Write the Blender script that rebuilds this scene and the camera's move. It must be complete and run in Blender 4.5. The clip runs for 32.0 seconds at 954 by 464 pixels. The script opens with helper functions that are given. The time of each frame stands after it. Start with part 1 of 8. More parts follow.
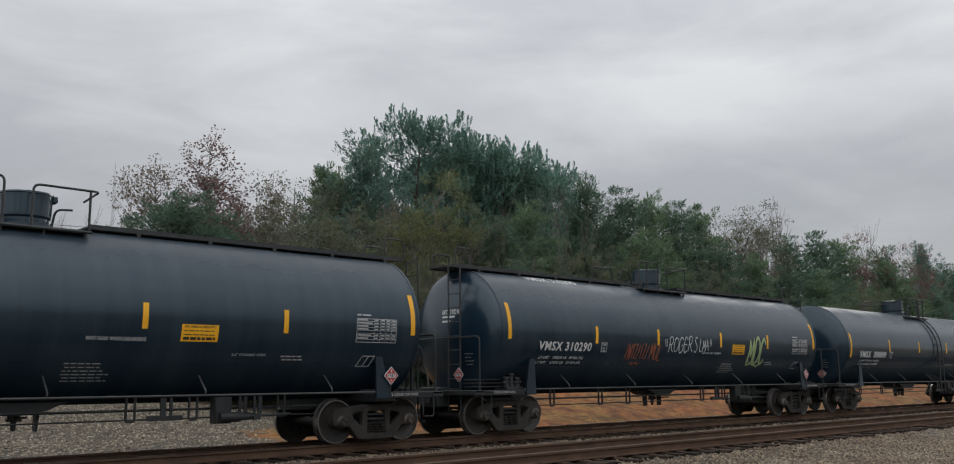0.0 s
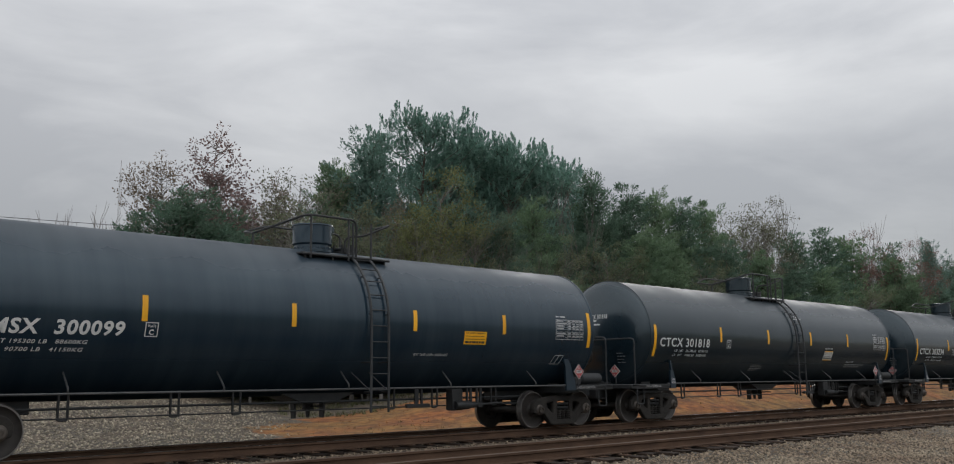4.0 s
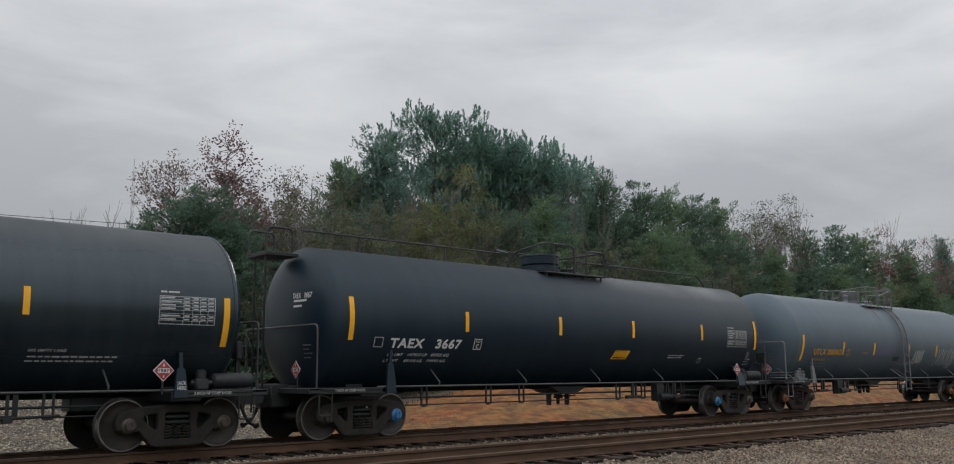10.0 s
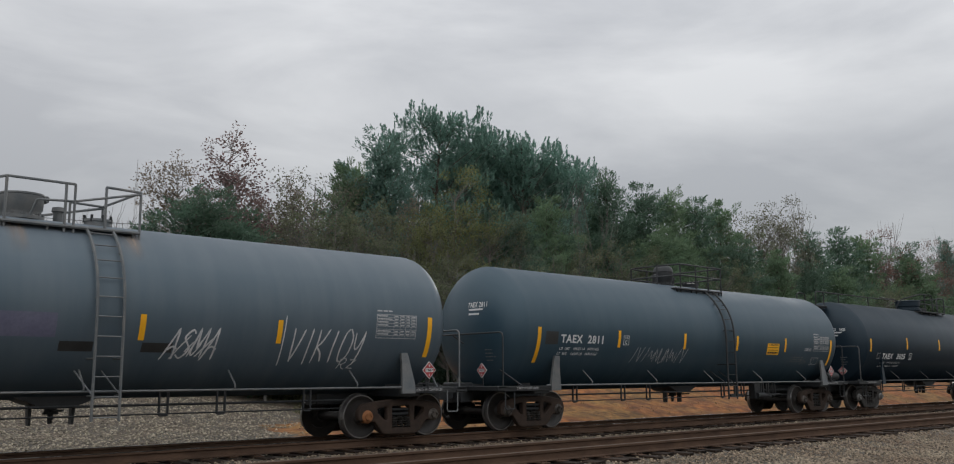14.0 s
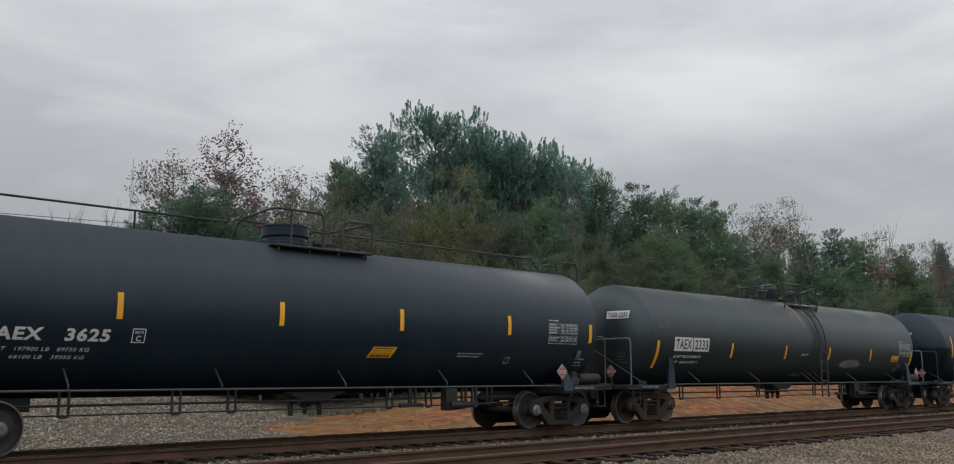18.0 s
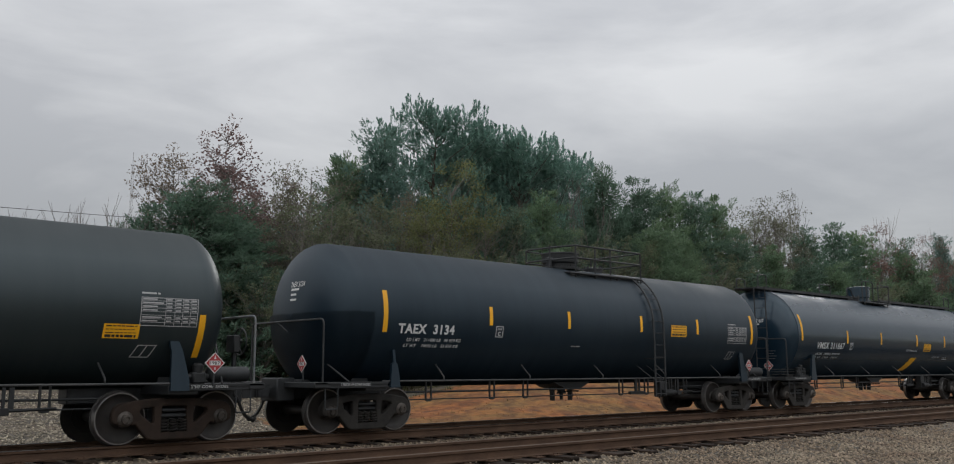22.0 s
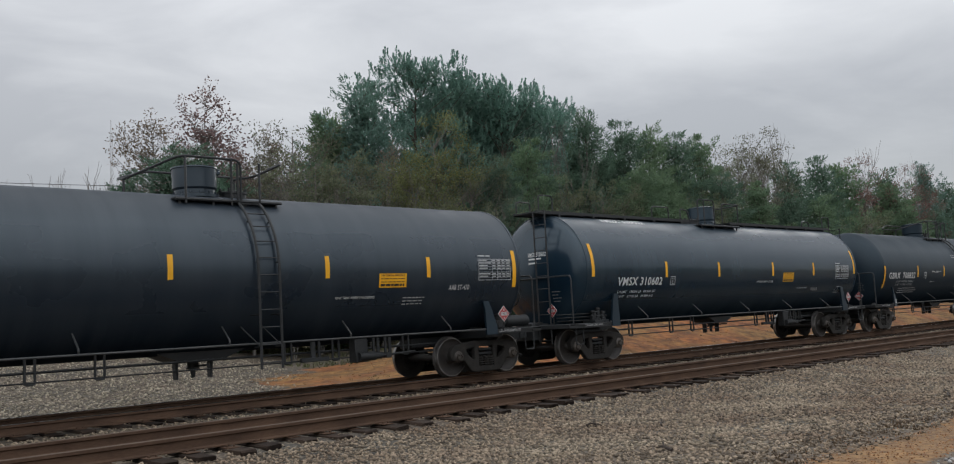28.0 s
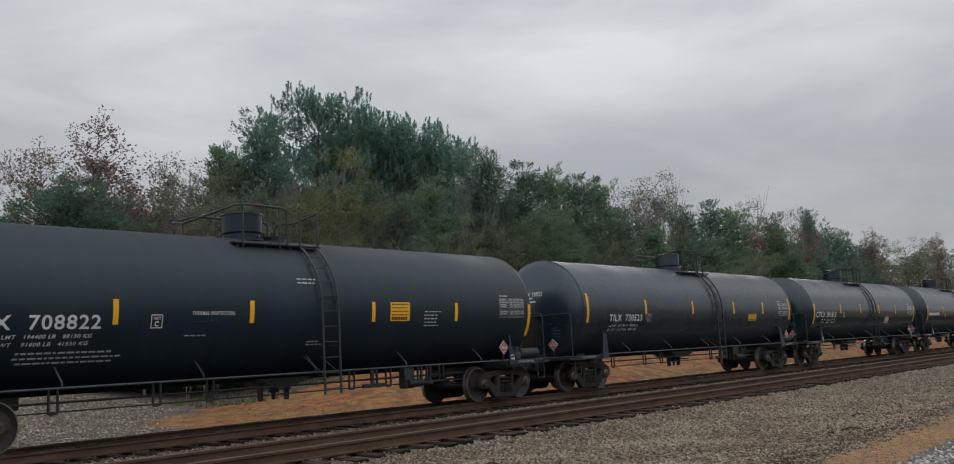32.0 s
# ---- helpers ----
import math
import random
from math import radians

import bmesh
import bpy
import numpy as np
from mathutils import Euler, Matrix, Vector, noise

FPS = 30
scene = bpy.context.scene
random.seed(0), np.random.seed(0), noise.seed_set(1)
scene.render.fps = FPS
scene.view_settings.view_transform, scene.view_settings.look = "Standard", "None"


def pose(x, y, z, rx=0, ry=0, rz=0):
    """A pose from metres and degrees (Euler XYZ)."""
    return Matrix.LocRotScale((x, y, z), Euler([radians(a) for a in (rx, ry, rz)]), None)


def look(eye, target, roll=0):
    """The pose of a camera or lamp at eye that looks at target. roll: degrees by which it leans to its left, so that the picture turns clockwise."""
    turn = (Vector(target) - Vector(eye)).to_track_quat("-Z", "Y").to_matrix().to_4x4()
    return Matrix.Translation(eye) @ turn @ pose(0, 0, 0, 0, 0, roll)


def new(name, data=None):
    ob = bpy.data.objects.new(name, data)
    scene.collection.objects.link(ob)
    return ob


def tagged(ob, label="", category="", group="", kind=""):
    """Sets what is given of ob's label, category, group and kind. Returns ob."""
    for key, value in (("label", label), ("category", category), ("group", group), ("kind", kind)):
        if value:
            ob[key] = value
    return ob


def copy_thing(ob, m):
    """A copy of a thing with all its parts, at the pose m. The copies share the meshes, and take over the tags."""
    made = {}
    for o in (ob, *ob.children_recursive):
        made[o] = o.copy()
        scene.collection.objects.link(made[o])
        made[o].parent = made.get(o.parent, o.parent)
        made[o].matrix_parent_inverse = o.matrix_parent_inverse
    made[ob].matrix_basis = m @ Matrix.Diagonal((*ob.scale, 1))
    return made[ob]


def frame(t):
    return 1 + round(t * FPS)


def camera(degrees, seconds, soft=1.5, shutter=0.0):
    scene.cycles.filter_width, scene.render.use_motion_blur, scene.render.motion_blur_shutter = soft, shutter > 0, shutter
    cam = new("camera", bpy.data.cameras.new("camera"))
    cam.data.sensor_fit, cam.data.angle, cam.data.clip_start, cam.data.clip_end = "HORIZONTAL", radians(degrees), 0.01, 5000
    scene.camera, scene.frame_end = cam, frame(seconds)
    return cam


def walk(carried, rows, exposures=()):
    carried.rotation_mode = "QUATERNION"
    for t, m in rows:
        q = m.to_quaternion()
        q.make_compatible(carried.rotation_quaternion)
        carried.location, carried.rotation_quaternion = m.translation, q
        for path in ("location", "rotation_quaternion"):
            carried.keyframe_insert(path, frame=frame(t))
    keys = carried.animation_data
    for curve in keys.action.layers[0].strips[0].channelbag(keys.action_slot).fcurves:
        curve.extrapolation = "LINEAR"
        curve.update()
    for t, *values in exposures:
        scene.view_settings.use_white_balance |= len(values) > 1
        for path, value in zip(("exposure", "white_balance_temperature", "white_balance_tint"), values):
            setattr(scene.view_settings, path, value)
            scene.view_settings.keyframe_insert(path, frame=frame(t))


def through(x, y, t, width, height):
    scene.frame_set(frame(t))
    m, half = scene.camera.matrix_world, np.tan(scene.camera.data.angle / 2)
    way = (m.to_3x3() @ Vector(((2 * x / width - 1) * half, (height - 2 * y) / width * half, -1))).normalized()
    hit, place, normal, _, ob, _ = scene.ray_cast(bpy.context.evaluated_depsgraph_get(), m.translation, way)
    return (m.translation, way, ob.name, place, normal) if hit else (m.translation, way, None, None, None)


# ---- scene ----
LENS = 54.81
EYE = (0.0, 0.0, 1.256)            # above the rail tops; x runs along the track, y across it
TRAIN_Y, SIDING_Y = 17.076, 12.098   # centre lines of the two tracks

cam = camera(LENS, 32.0, soft=1.1)
TURNS = [
    (0, -43.582, 9.234, 0.580), (0.5, -43.503, 9.249, 0.575), (1, -43.513, 9.285, 0.529), (1.5, -43.407, 9.301, 0.554),
    (2, -43.398, 9.315, 0.489), (2.5, -43.376, 9.263, 0.469), (3, -43.332, 9.148, 0.469), (3.5, -43.306, 9.074, 0.499),
    (5.5, -43.091, 8.914, 0.454), (6, -43.086, 8.871, 0.476), (6.5, -43.083, 8.883, 0.463), (7, -43.071, 8.874, 0.515),
    (7.5, -42.946, 8.859, 0.546), (8, -42.846, 8.893, 0.551), (8.5, -42.779, 8.918, 0.511), (9, -42.726, 8.918, 0.498),
    (9.5, -42.619, 8.917, 0.472), (10, -42.538, 8.919, 0.470), (10.5, -42.488, 8.975, 0.448), (11, -42.383, 8.986, 0.476),
    (11.5, -42.294, 9.003, 0.508), (12, -42.238, 8.996, 0.479), (12.5, -42.171, 9.018, 0.500), (13, -42.207, 9.033, 0.396),
    (13.5, -42.277, 8.976, 0.415), (14, -42.379, 8.985, 0.321), (14.5, -42.453, 8.992, 0.272), (16.5, -42.598, 8.974, 0.090),
    (17, -42.626, 8.973, 0.081), (17.5, -42.631, 8.991, 0.141), (18, -42.665, 9.003, 0.130), (18.5, -42.672, 9.009, 0.128),
    (19, -42.705, 9.010, 0.148), (19.5, -42.684, 8.859, 0.095), (20, -42.677, 8.789, 0.100), (20.5, -42.657, 8.715, 0.133),
    (21, -42.681, 8.678, 0.080), (21.5, -42.666, 8.628, 0.093), (22, -42.647, 8.621, 0.149), (22.5, -42.631, 8.580, 0.053),
    (23, -42.592, 8.581, 0.059), (23.5, -42.545, 8.599, -0.098), (24, -42.412, 8.561, -0.114), (24.5, -42.331, 8.234, -0.201),
    (25, -42.185, 6.962, -0.307), (25.5, -42.102, 6.972, -0.408), (27.5, -41.574, 5.671, 2.581), (28, -43.159, 5.543, 3.128),
    (28.5, -43.841, 5.563, 3.475), (29, -43.487, 5.597, 3.665), (29.5, -43.446, 5.685, 3.823), (30, -44.890, 5.678, 3.812),
    (30.5, -46.610, 5.664, 3.269), (31, -47.072, 6.124, 3.142), (31.5, -47.050, 6.584, 2.834), (32, -49.304, 7.577, 3.028),
]
walk(cam, [(t, pose(*EYE, 90 + pitch, roll, yaw)) for t, yaw, pitch, roll in TURNS],
     exposures=[(0, 0.0, 6500, 10), (25.5, 0.0, 6500, 10), (27.5, 0.14, 6400, 10), (29.1, 0.14, 6400, 10), (29.9, -0.03, 6400, 10), (32, -0.04, 6450, 10)])

# ---- overcast sky and light ----
world = bpy.data.worlds.new("overcast_sky")
scene.world = world
world.use_nodes = True
wt = world.node_tree
wt.nodes.clear()


def wnode(kind, **values):
    n = wt.nodes.new(kind)
    for key, value in values.items():
        n.inputs[key].default_value = value
    return n


SUN_DIR = Vector((0.83, 0.46, 0.31)).normalized()
coords = wnode("ShaderNodeTexCoord")
split = wnode("ShaderNodeSeparateXYZ")
wt.links.new(coords.outputs["Generated"], split.inputs[0])


def wmath(op, a, b=None, clamp=False):
    n = wt.nodes.new("ShaderNodeMath")
    n.operation, n.use_clamp = op, clamp
    for i, v in enumerate((a, b)):
        if v is None:
            continue
        if isinstance(v, (int, float)):
            n.inputs[i].default_value = v
        else:
            wt.links.new(v, n.inputs[i])
    return n.outputs[0]


flat = wnode("ShaderNodeMapping")
flat.inputs["Scale"].default_value = (1.0, 1.0, 3.4)
flat.inputs["Rotation"].default_value = (0.10, -0.06, 0.0)
wt.links.new(coords.outputs["Generated"], flat.inputs["Vector"])
clouds = wnode("ShaderNodeTexNoise", Scale=3.1, Detail=7.0, Roughness=0.54, Distortion=0.35)
wt.links.new(flat.outputs[0], clouds.inputs["Vector"])
ramp = wnode("ShaderNodeValToRGB")
ramp.color_ramp.elements[0].position, ramp.color_ramp.elements[0].color = 0.30, (0.415, 0.424, 0.444, 1)
ramp.color_ramp.elements[1].position, ramp.color_ramp.elements[1].color = 0.70, (0.612, 0.618, 0.628, 1)


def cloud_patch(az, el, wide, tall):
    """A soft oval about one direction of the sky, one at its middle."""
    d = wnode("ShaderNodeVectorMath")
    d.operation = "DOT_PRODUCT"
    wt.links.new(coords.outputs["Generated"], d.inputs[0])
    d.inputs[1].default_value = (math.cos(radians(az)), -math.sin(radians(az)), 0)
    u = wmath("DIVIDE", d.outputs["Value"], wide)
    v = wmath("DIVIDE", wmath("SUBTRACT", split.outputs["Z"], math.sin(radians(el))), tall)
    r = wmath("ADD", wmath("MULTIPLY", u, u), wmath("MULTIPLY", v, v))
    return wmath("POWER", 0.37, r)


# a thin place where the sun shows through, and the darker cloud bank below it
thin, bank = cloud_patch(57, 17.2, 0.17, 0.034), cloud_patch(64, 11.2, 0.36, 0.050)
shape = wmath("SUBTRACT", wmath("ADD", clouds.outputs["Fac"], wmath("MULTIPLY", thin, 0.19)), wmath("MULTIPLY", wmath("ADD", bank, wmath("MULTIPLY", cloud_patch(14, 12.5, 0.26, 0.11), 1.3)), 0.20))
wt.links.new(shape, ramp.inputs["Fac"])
sky = wnode("ShaderNodeTexSky")
sky.sky_type, sky.sun_disc = "NISHITA", False
sky.dust_density = 0.0
sky.sun_elevation = math.asin(SUN_DIR.z)
sky.sun_rotation = math.atan2(SUN_DIR.x, SUN_DIR.y)
# an overcast sky is brighter overhead than at the horizon
lift = wt.nodes.new("ShaderNodeVectorMath")
lift.operation = "SCALE"
wt.links.new(ramp.outputs["Color"], lift.inputs[0])
rear = wmath("ADD", wmath("MULTIPLY", split.outputs["X"], -0.68), wmath("MULTIPLY", split.outputs["Y"], -0.73), True)   # unseen sky behind the camera, brightened to fill the surfaces that face it
overhead = wmath("MULTIPLY", wmath("ADD", wmath("MULTIPLY", wmath("MAXIMUM", split.outputs["Z"], 0.0), 2.9), 1.0), 0.585)
wt.links.new(wmath("MULTIPLY", overhead, wmath("ADD", wmath("MULTIPLY", rear, 0.55), 1.0)), lift.inputs["Scale"])
back_sky = wnode("ShaderNodeBackground", Strength=0.006)
back_cloud = wnode("ShaderNodeBackground", Strength=1.06)
both = wnode("ShaderNodeAddShader")
wt.links.new(sky.outputs[0], back_sky.inputs["Color"])
wt.links.new(lift.outputs[0], back_cloud.inputs["Color"])
wt.links.new(back_sky.outputs[0], both.inputs[0])
wt.links.new(back_cloud.outputs[0], both.inputs[1])
out = wnode("ShaderNodeOutputWorld")
wt.links.new(both.outputs[0], out.inputs["Surface"])

sun = new("sun", bpy.data.lights.new("sun", "SUN"))
sun.data.energy, sun.data.angle, sun.data.color = 0.5, radians(25), (1.0, 0.97, 0.93)
sun.matrix_world = look(SUN_DIR * 100, (0, 0, 0))


# ---- materials ----
def material(name, base, rough=0.6, metal=0.0, second=None, scale=3.0, fine=40.0, amount=0.5, bump=0.1, stretch=(1, 1, 1),
             per_object=0.0, per_island=0.0, coat=0.0, mottled=0.25, see_through=0.0, bump_distance=0.02):
    """Two scales of noise between two colours, a fine bump, and a shade of its own for each object or island."""
    m = bpy.data.materials.new(name)
    m.use_nodes = True
    nt = m.node_tree
    p = nt.nodes["Principled BSDF"]
    link = nt.links.new
    tc = nt.nodes.new("ShaderNodeTexCoord")
    mp = nt.nodes.new("ShaderNodeMapping")
    mp.inputs["Scale"].default_value = stretch
    link(tc.outputs["Object"], mp.inputs["Vector"])
    big, small = nt.nodes.new("ShaderNodeTexNoise"), nt.nodes.new("ShaderNodeTexNoise")
    big.inputs["Scale"].default_value, big.inputs["Detail"].default_value = scale, 5
    small.inputs["Scale"].default_value, small.inputs["Detail"].default_value = fine, 3
    for n in (big, small):
        link(mp.outputs[0], n.inputs["Vector"])
    rmp = nt.nodes.new("ShaderNodeValToRGB")
    rmp.color_ramp.elements[0].position, rmp.color_ramp.elements[1].position = 0.5 - amount / 2, 0.5 + amount / 2
    rmp.color_ramp.elements[0].color = (*base, 1)
    rmp.color_ramp.elements[1].color = (*(second or [min(1, c * 1.5) for c in base]), 1)
    link(big.outputs["Fac"], rmp.inputs["Fac"])
    fac = nt.nodes.new("ShaderNodeMapRange")
    fac.inputs["To Min"].default_value, fac.inputs["To Max"].default_value = 1 - mottled, 1 + mottled
    link(small.outputs["Fac"], fac.inputs["Value"])
    value = fac.outputs[0]
    for want, node, socket in ((per_object, "ShaderNodeObjectInfo", "Random"), (per_island, "ShaderNodeNewGeometry", "Random Per Island")):
        if want:
            info, rng, mul = nt.nodes.new(node), nt.nodes.new("ShaderNodeMapRange"), nt.nodes.new("ShaderNodeMath")
            rng.inputs["To Min"].default_value, rng.inputs["To Max"].default_value = 1 - want, 1 + want
            mul.operation = "MULTIPLY"
            link(info.outputs[socket], rng.inputs["Value"])
            link(rng.outputs[0], mul.inputs[0])
            link(value, mul.inputs[1])
            value = mul.outputs[0]
    mix = nt.nodes.new("ShaderNodeVectorMath")
    mix.operation = "SCALE"
    link(rmp.outputs["Color"], mix.inputs[0])
    link(value, mix.inputs["Scale"])
    link(mix.outputs[0], p.inputs["Base Color"])
    rr = nt.nodes.new("ShaderNodeMapRange")
    rr.inputs["To Min"].default_value, rr.inputs["To Max"].default_value = max(0.05, rough - 0.08), min(1, rough + 0.1)
    link(big.outputs["Fac"], rr.inputs["Value"])
    link(rr.outputs[0], p.inputs["Roughness"])
    p.inputs["Metallic"].default_value = metal
    p.inputs["Coat Weight"].default_value = coat
    p.inputs["Coat Roughness"].default_value = 0.15
    if bump:
        bp = nt.nodes.new("ShaderNodeBump")
        bp.inputs["Strength"].default_value, bp.inputs["Distance"].default_value = bump, bump_distance
        link(small.outputs["Fac"], bp.inputs["Height"])
        link(bp.outputs[0], p.inputs["Normal"])
    if see_through:
        p.inputs["Subsurface Weight"].default_value = 0
        tr = nt.nodes.new("ShaderNodeBsdfTranslucent")
        link(mix.outputs[0], tr.inputs["Color"])
        sh = nt.nodes.new("ShaderNodeMixShader")
        sh.inputs[0].default_value = see_through
        link(p.outputs[0], sh.inputs[1])
        link(tr.outputs[0], sh.inputs[2])
        link(sh.outputs[0], nt.nodes["Material Output"].inputs["Surface"])
    return m


def tank_paint(name, base, film, rough, coat=0.0, dust=0.35, shine=0.7, lit_top=(0.105, 0.112, 0.116)):
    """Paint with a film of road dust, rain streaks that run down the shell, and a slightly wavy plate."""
    m = bpy.data.materials.new(name)
    m.use_nodes = True
    nt = m.node_tree
    p = nt.nodes["Principled BSDF"]
    link = nt.links.new
    tc = nt.nodes.new("ShaderNodeTexCoord")

    def noise(scale, stretch, detail=4):
        mp, n = nt.nodes.new("ShaderNodeMapping"), nt.nodes.new("ShaderNodeTexNoise")
        mp.inputs["Scale"].default_value = stretch
        n.inputs["Scale"].default_value, n.inputs["Detail"].default_value = scale, detail
        link(tc.outputs["Object"], mp.inputs["Vector"])
        link(mp.outputs[0], n.inputs["Vector"])
        return n.outputs["Fac"]

    cloud, streak, grain = noise(0.8, (1, 1, 1), 6), noise(2.2, (1.6, 0.15, 0.15), 5), noise(60, (1, 1, 1), 2)
    add = nt.nodes.new("ShaderNodeMath")
    add.operation = "MULTIPLY"
    link(cloud, add.inputs[0])
    link(streak, add.inputs[1])
    rng = nt.nodes.new("ShaderNodeMapRange")
    rng.inputs["From Min"].default_value, rng.inputs["From Max"].default_value = 0.15, 0.40
    rng.inputs["To Max"].default_value = dust
    link(add.outputs[0], rng.inputs["Value"])
    # dust on the upper side; its colour also paints in the top's brightness
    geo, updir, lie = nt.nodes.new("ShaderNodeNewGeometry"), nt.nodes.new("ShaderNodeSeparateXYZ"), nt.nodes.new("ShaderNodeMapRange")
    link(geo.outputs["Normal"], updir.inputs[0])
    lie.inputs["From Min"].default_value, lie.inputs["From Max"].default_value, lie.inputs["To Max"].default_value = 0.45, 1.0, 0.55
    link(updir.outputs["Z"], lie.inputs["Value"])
    lit_dust = nt.nodes.new("ShaderNodeMath")
    lit_dust.operation = "MULTIPLY"
    link(lie.outputs[0], lit_dust.inputs[0])
    link(cloud, lit_dust.inputs[1])
    mix = nt.nodes.new("ShaderNodeMix")
    mix.data_type = "RGBA"
    mix.inputs["A"].default_value, mix.inputs["B"].default_value = (*base, 1), (*film, 1)
    link(rng.outputs[0], mix.inputs["Factor"])
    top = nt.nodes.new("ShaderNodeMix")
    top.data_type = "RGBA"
    link(lit_dust.outputs[0], top.inputs["Factor"])
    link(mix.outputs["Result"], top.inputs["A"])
    top.inputs["B"].default_value = (*lit_top, 1)
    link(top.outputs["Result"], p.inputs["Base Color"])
    rr = nt.nodes.new("ShaderNodeMapRange")
    rr.inputs["To Min"].default_value, rr.inputs["To Max"].default_value = rough - 0.04, rough + 0.08
    link(cloud, rr.inputs["Value"])
    dull = nt.nodes.new("ShaderNodeMath")
    dull.operation, dull.use_clamp = "ADD", True
    link(rr.outputs[0], dull.inputs[0])
    link(lit_dust.outputs[0], dull.inputs[1])
    under = nt.nodes.new("ShaderNodeMapRange")
    under.inputs["From Min"].default_value, under.inputs["From Max"].default_value = -0.90, -0.50
    under.inputs["To Min"].default_value, under.inputs["To Max"].default_value = 0.75, 0.0
    link(updir.outputs["Z"], under.inputs["Value"])
    rougher = nt.nodes.new("ShaderNodeMath")
    rougher.operation, rougher.use_clamp = "ADD", True
    link(dull.outputs[0], rougher.inputs[0])
    link(under.outputs[0], rougher.inputs[1])
    link(rougher.outputs[0], p.inputs["Roughness"])
    p.inputs["Coat Weight"].default_value = coat
    p.inputs["Coat Roughness"].default_value = 0.2
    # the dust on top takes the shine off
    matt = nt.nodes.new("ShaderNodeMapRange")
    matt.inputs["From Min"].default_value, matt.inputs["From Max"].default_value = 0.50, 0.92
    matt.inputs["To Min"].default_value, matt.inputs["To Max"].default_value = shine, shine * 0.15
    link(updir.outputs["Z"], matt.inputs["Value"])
    # and so does the road dirt under the belly
    belly = nt.nodes.new("ShaderNodeMapRange")
    belly.inputs["From Min"].default_value, belly.inputs["From Max"].default_value = -0.85, -0.45
    belly.inputs["To Min"].default_value, belly.inputs["To Max"].default_value = 0.12, 1.0
    link(updir.outputs["Z"], belly.inputs["Value"])
    less = nt.nodes.new("ShaderNodeMath")
    less.operation = "MULTIPLY"
    link(matt.outputs[0], less.inputs[0])
    link(belly.outputs[0], less.inputs[1])
    link(less.outputs[0], p.inputs["Specular IOR Level"])
    p.inputs["Specular Tint"].default_value = (0.84, 0.95, 1.0, 1)
    wavy = noise(0.9, (1, 0.6, 0.6), 2)
    b1, b2 = nt.nodes.new("ShaderNodeBump"), nt.nodes.new("ShaderNodeBump")
    b1.inputs["Strength"].default_value, b1.inputs["Distance"].default_value = 0.12, 0.05
    b2.inputs["Strength"].default_value, b2.inputs["Distance"].default_value = 0.03, 0.004
    link(wavy, b1.inputs["Height"])
    link(grain, b2.inputs["Height"])
    link(b1.outputs[0], b2.inputs["Normal"])
    link(b2.outputs[0], p.inputs["Normal"])
    return m


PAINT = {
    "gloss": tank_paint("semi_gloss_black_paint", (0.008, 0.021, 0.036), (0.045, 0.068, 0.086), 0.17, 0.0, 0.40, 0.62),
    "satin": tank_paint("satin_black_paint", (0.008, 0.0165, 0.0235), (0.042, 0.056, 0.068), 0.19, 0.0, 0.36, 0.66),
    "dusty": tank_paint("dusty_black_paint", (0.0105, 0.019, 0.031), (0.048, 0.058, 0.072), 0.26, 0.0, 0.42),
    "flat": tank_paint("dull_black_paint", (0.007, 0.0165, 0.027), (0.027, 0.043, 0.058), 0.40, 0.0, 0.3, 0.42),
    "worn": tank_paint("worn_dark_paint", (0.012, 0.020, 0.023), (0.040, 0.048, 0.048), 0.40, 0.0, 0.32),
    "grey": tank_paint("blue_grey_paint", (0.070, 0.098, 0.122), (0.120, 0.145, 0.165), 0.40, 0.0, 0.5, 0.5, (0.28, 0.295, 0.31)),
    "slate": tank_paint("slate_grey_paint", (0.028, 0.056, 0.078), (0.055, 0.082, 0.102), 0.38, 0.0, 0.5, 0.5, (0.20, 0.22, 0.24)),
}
STEEL = material("grimy_black_steel", (0.014, 0.0165, 0.0185), 0.55, 0.1, (0.029, 0.031, 0.033), 4, 50, 0.4, 0.15, per_object=0.25)
GREY_STEEL = material("grey_painted_steel", (0.10, 0.115, 0.125), 0.55, 0.1, (0.17, 0.17, 0.165), 4, 50, 0.4, 0.12, per_object=0.2)
TRIM = material("dusty_side_pipe_paint", (0.036, 0.040, 0.044), 0.45, 0.1, (0.075, 0.076, 0.077), 3, 60, 0.4, 0.1, per_object=0.2)
CAST = material("dusty_cast_steel", (0.020, 0.0195, 0.019), 0.75, 0.0, (0.046, 0.042, 0.038), 6, 70, 0.5, 0.3, per_object=0.3)
CAST_RUST = material("rusty_cast_steel", (0.027, 0.021, 0.018), 0.8, 0.0, (0.058, 0.040, 0.031), 6, 70, 0.5, 0.3, per_object=0.3)
WHEEL = material("brown_wheel_steel", (0.026, 0.024, 0.0235), 0.55, 0.2, (0.052, 0.045, 0.040), 5, 60, 0.5, 0.15, per_object=0.25)
TREAD = material("worn_bright_tread", (0.16, 0.15, 0.145), 0.38, 0.9, (0.30, 0.29, 0.28), 6, 80, 0.5, 0.05)
CAP = material("greasy_bearing_cap", (0.05, 0.045, 0.04), 0.5, 0.4, (0.12, 0.10, 0.085), 8, 60, 0.5, 0.1, per_object=0.5)
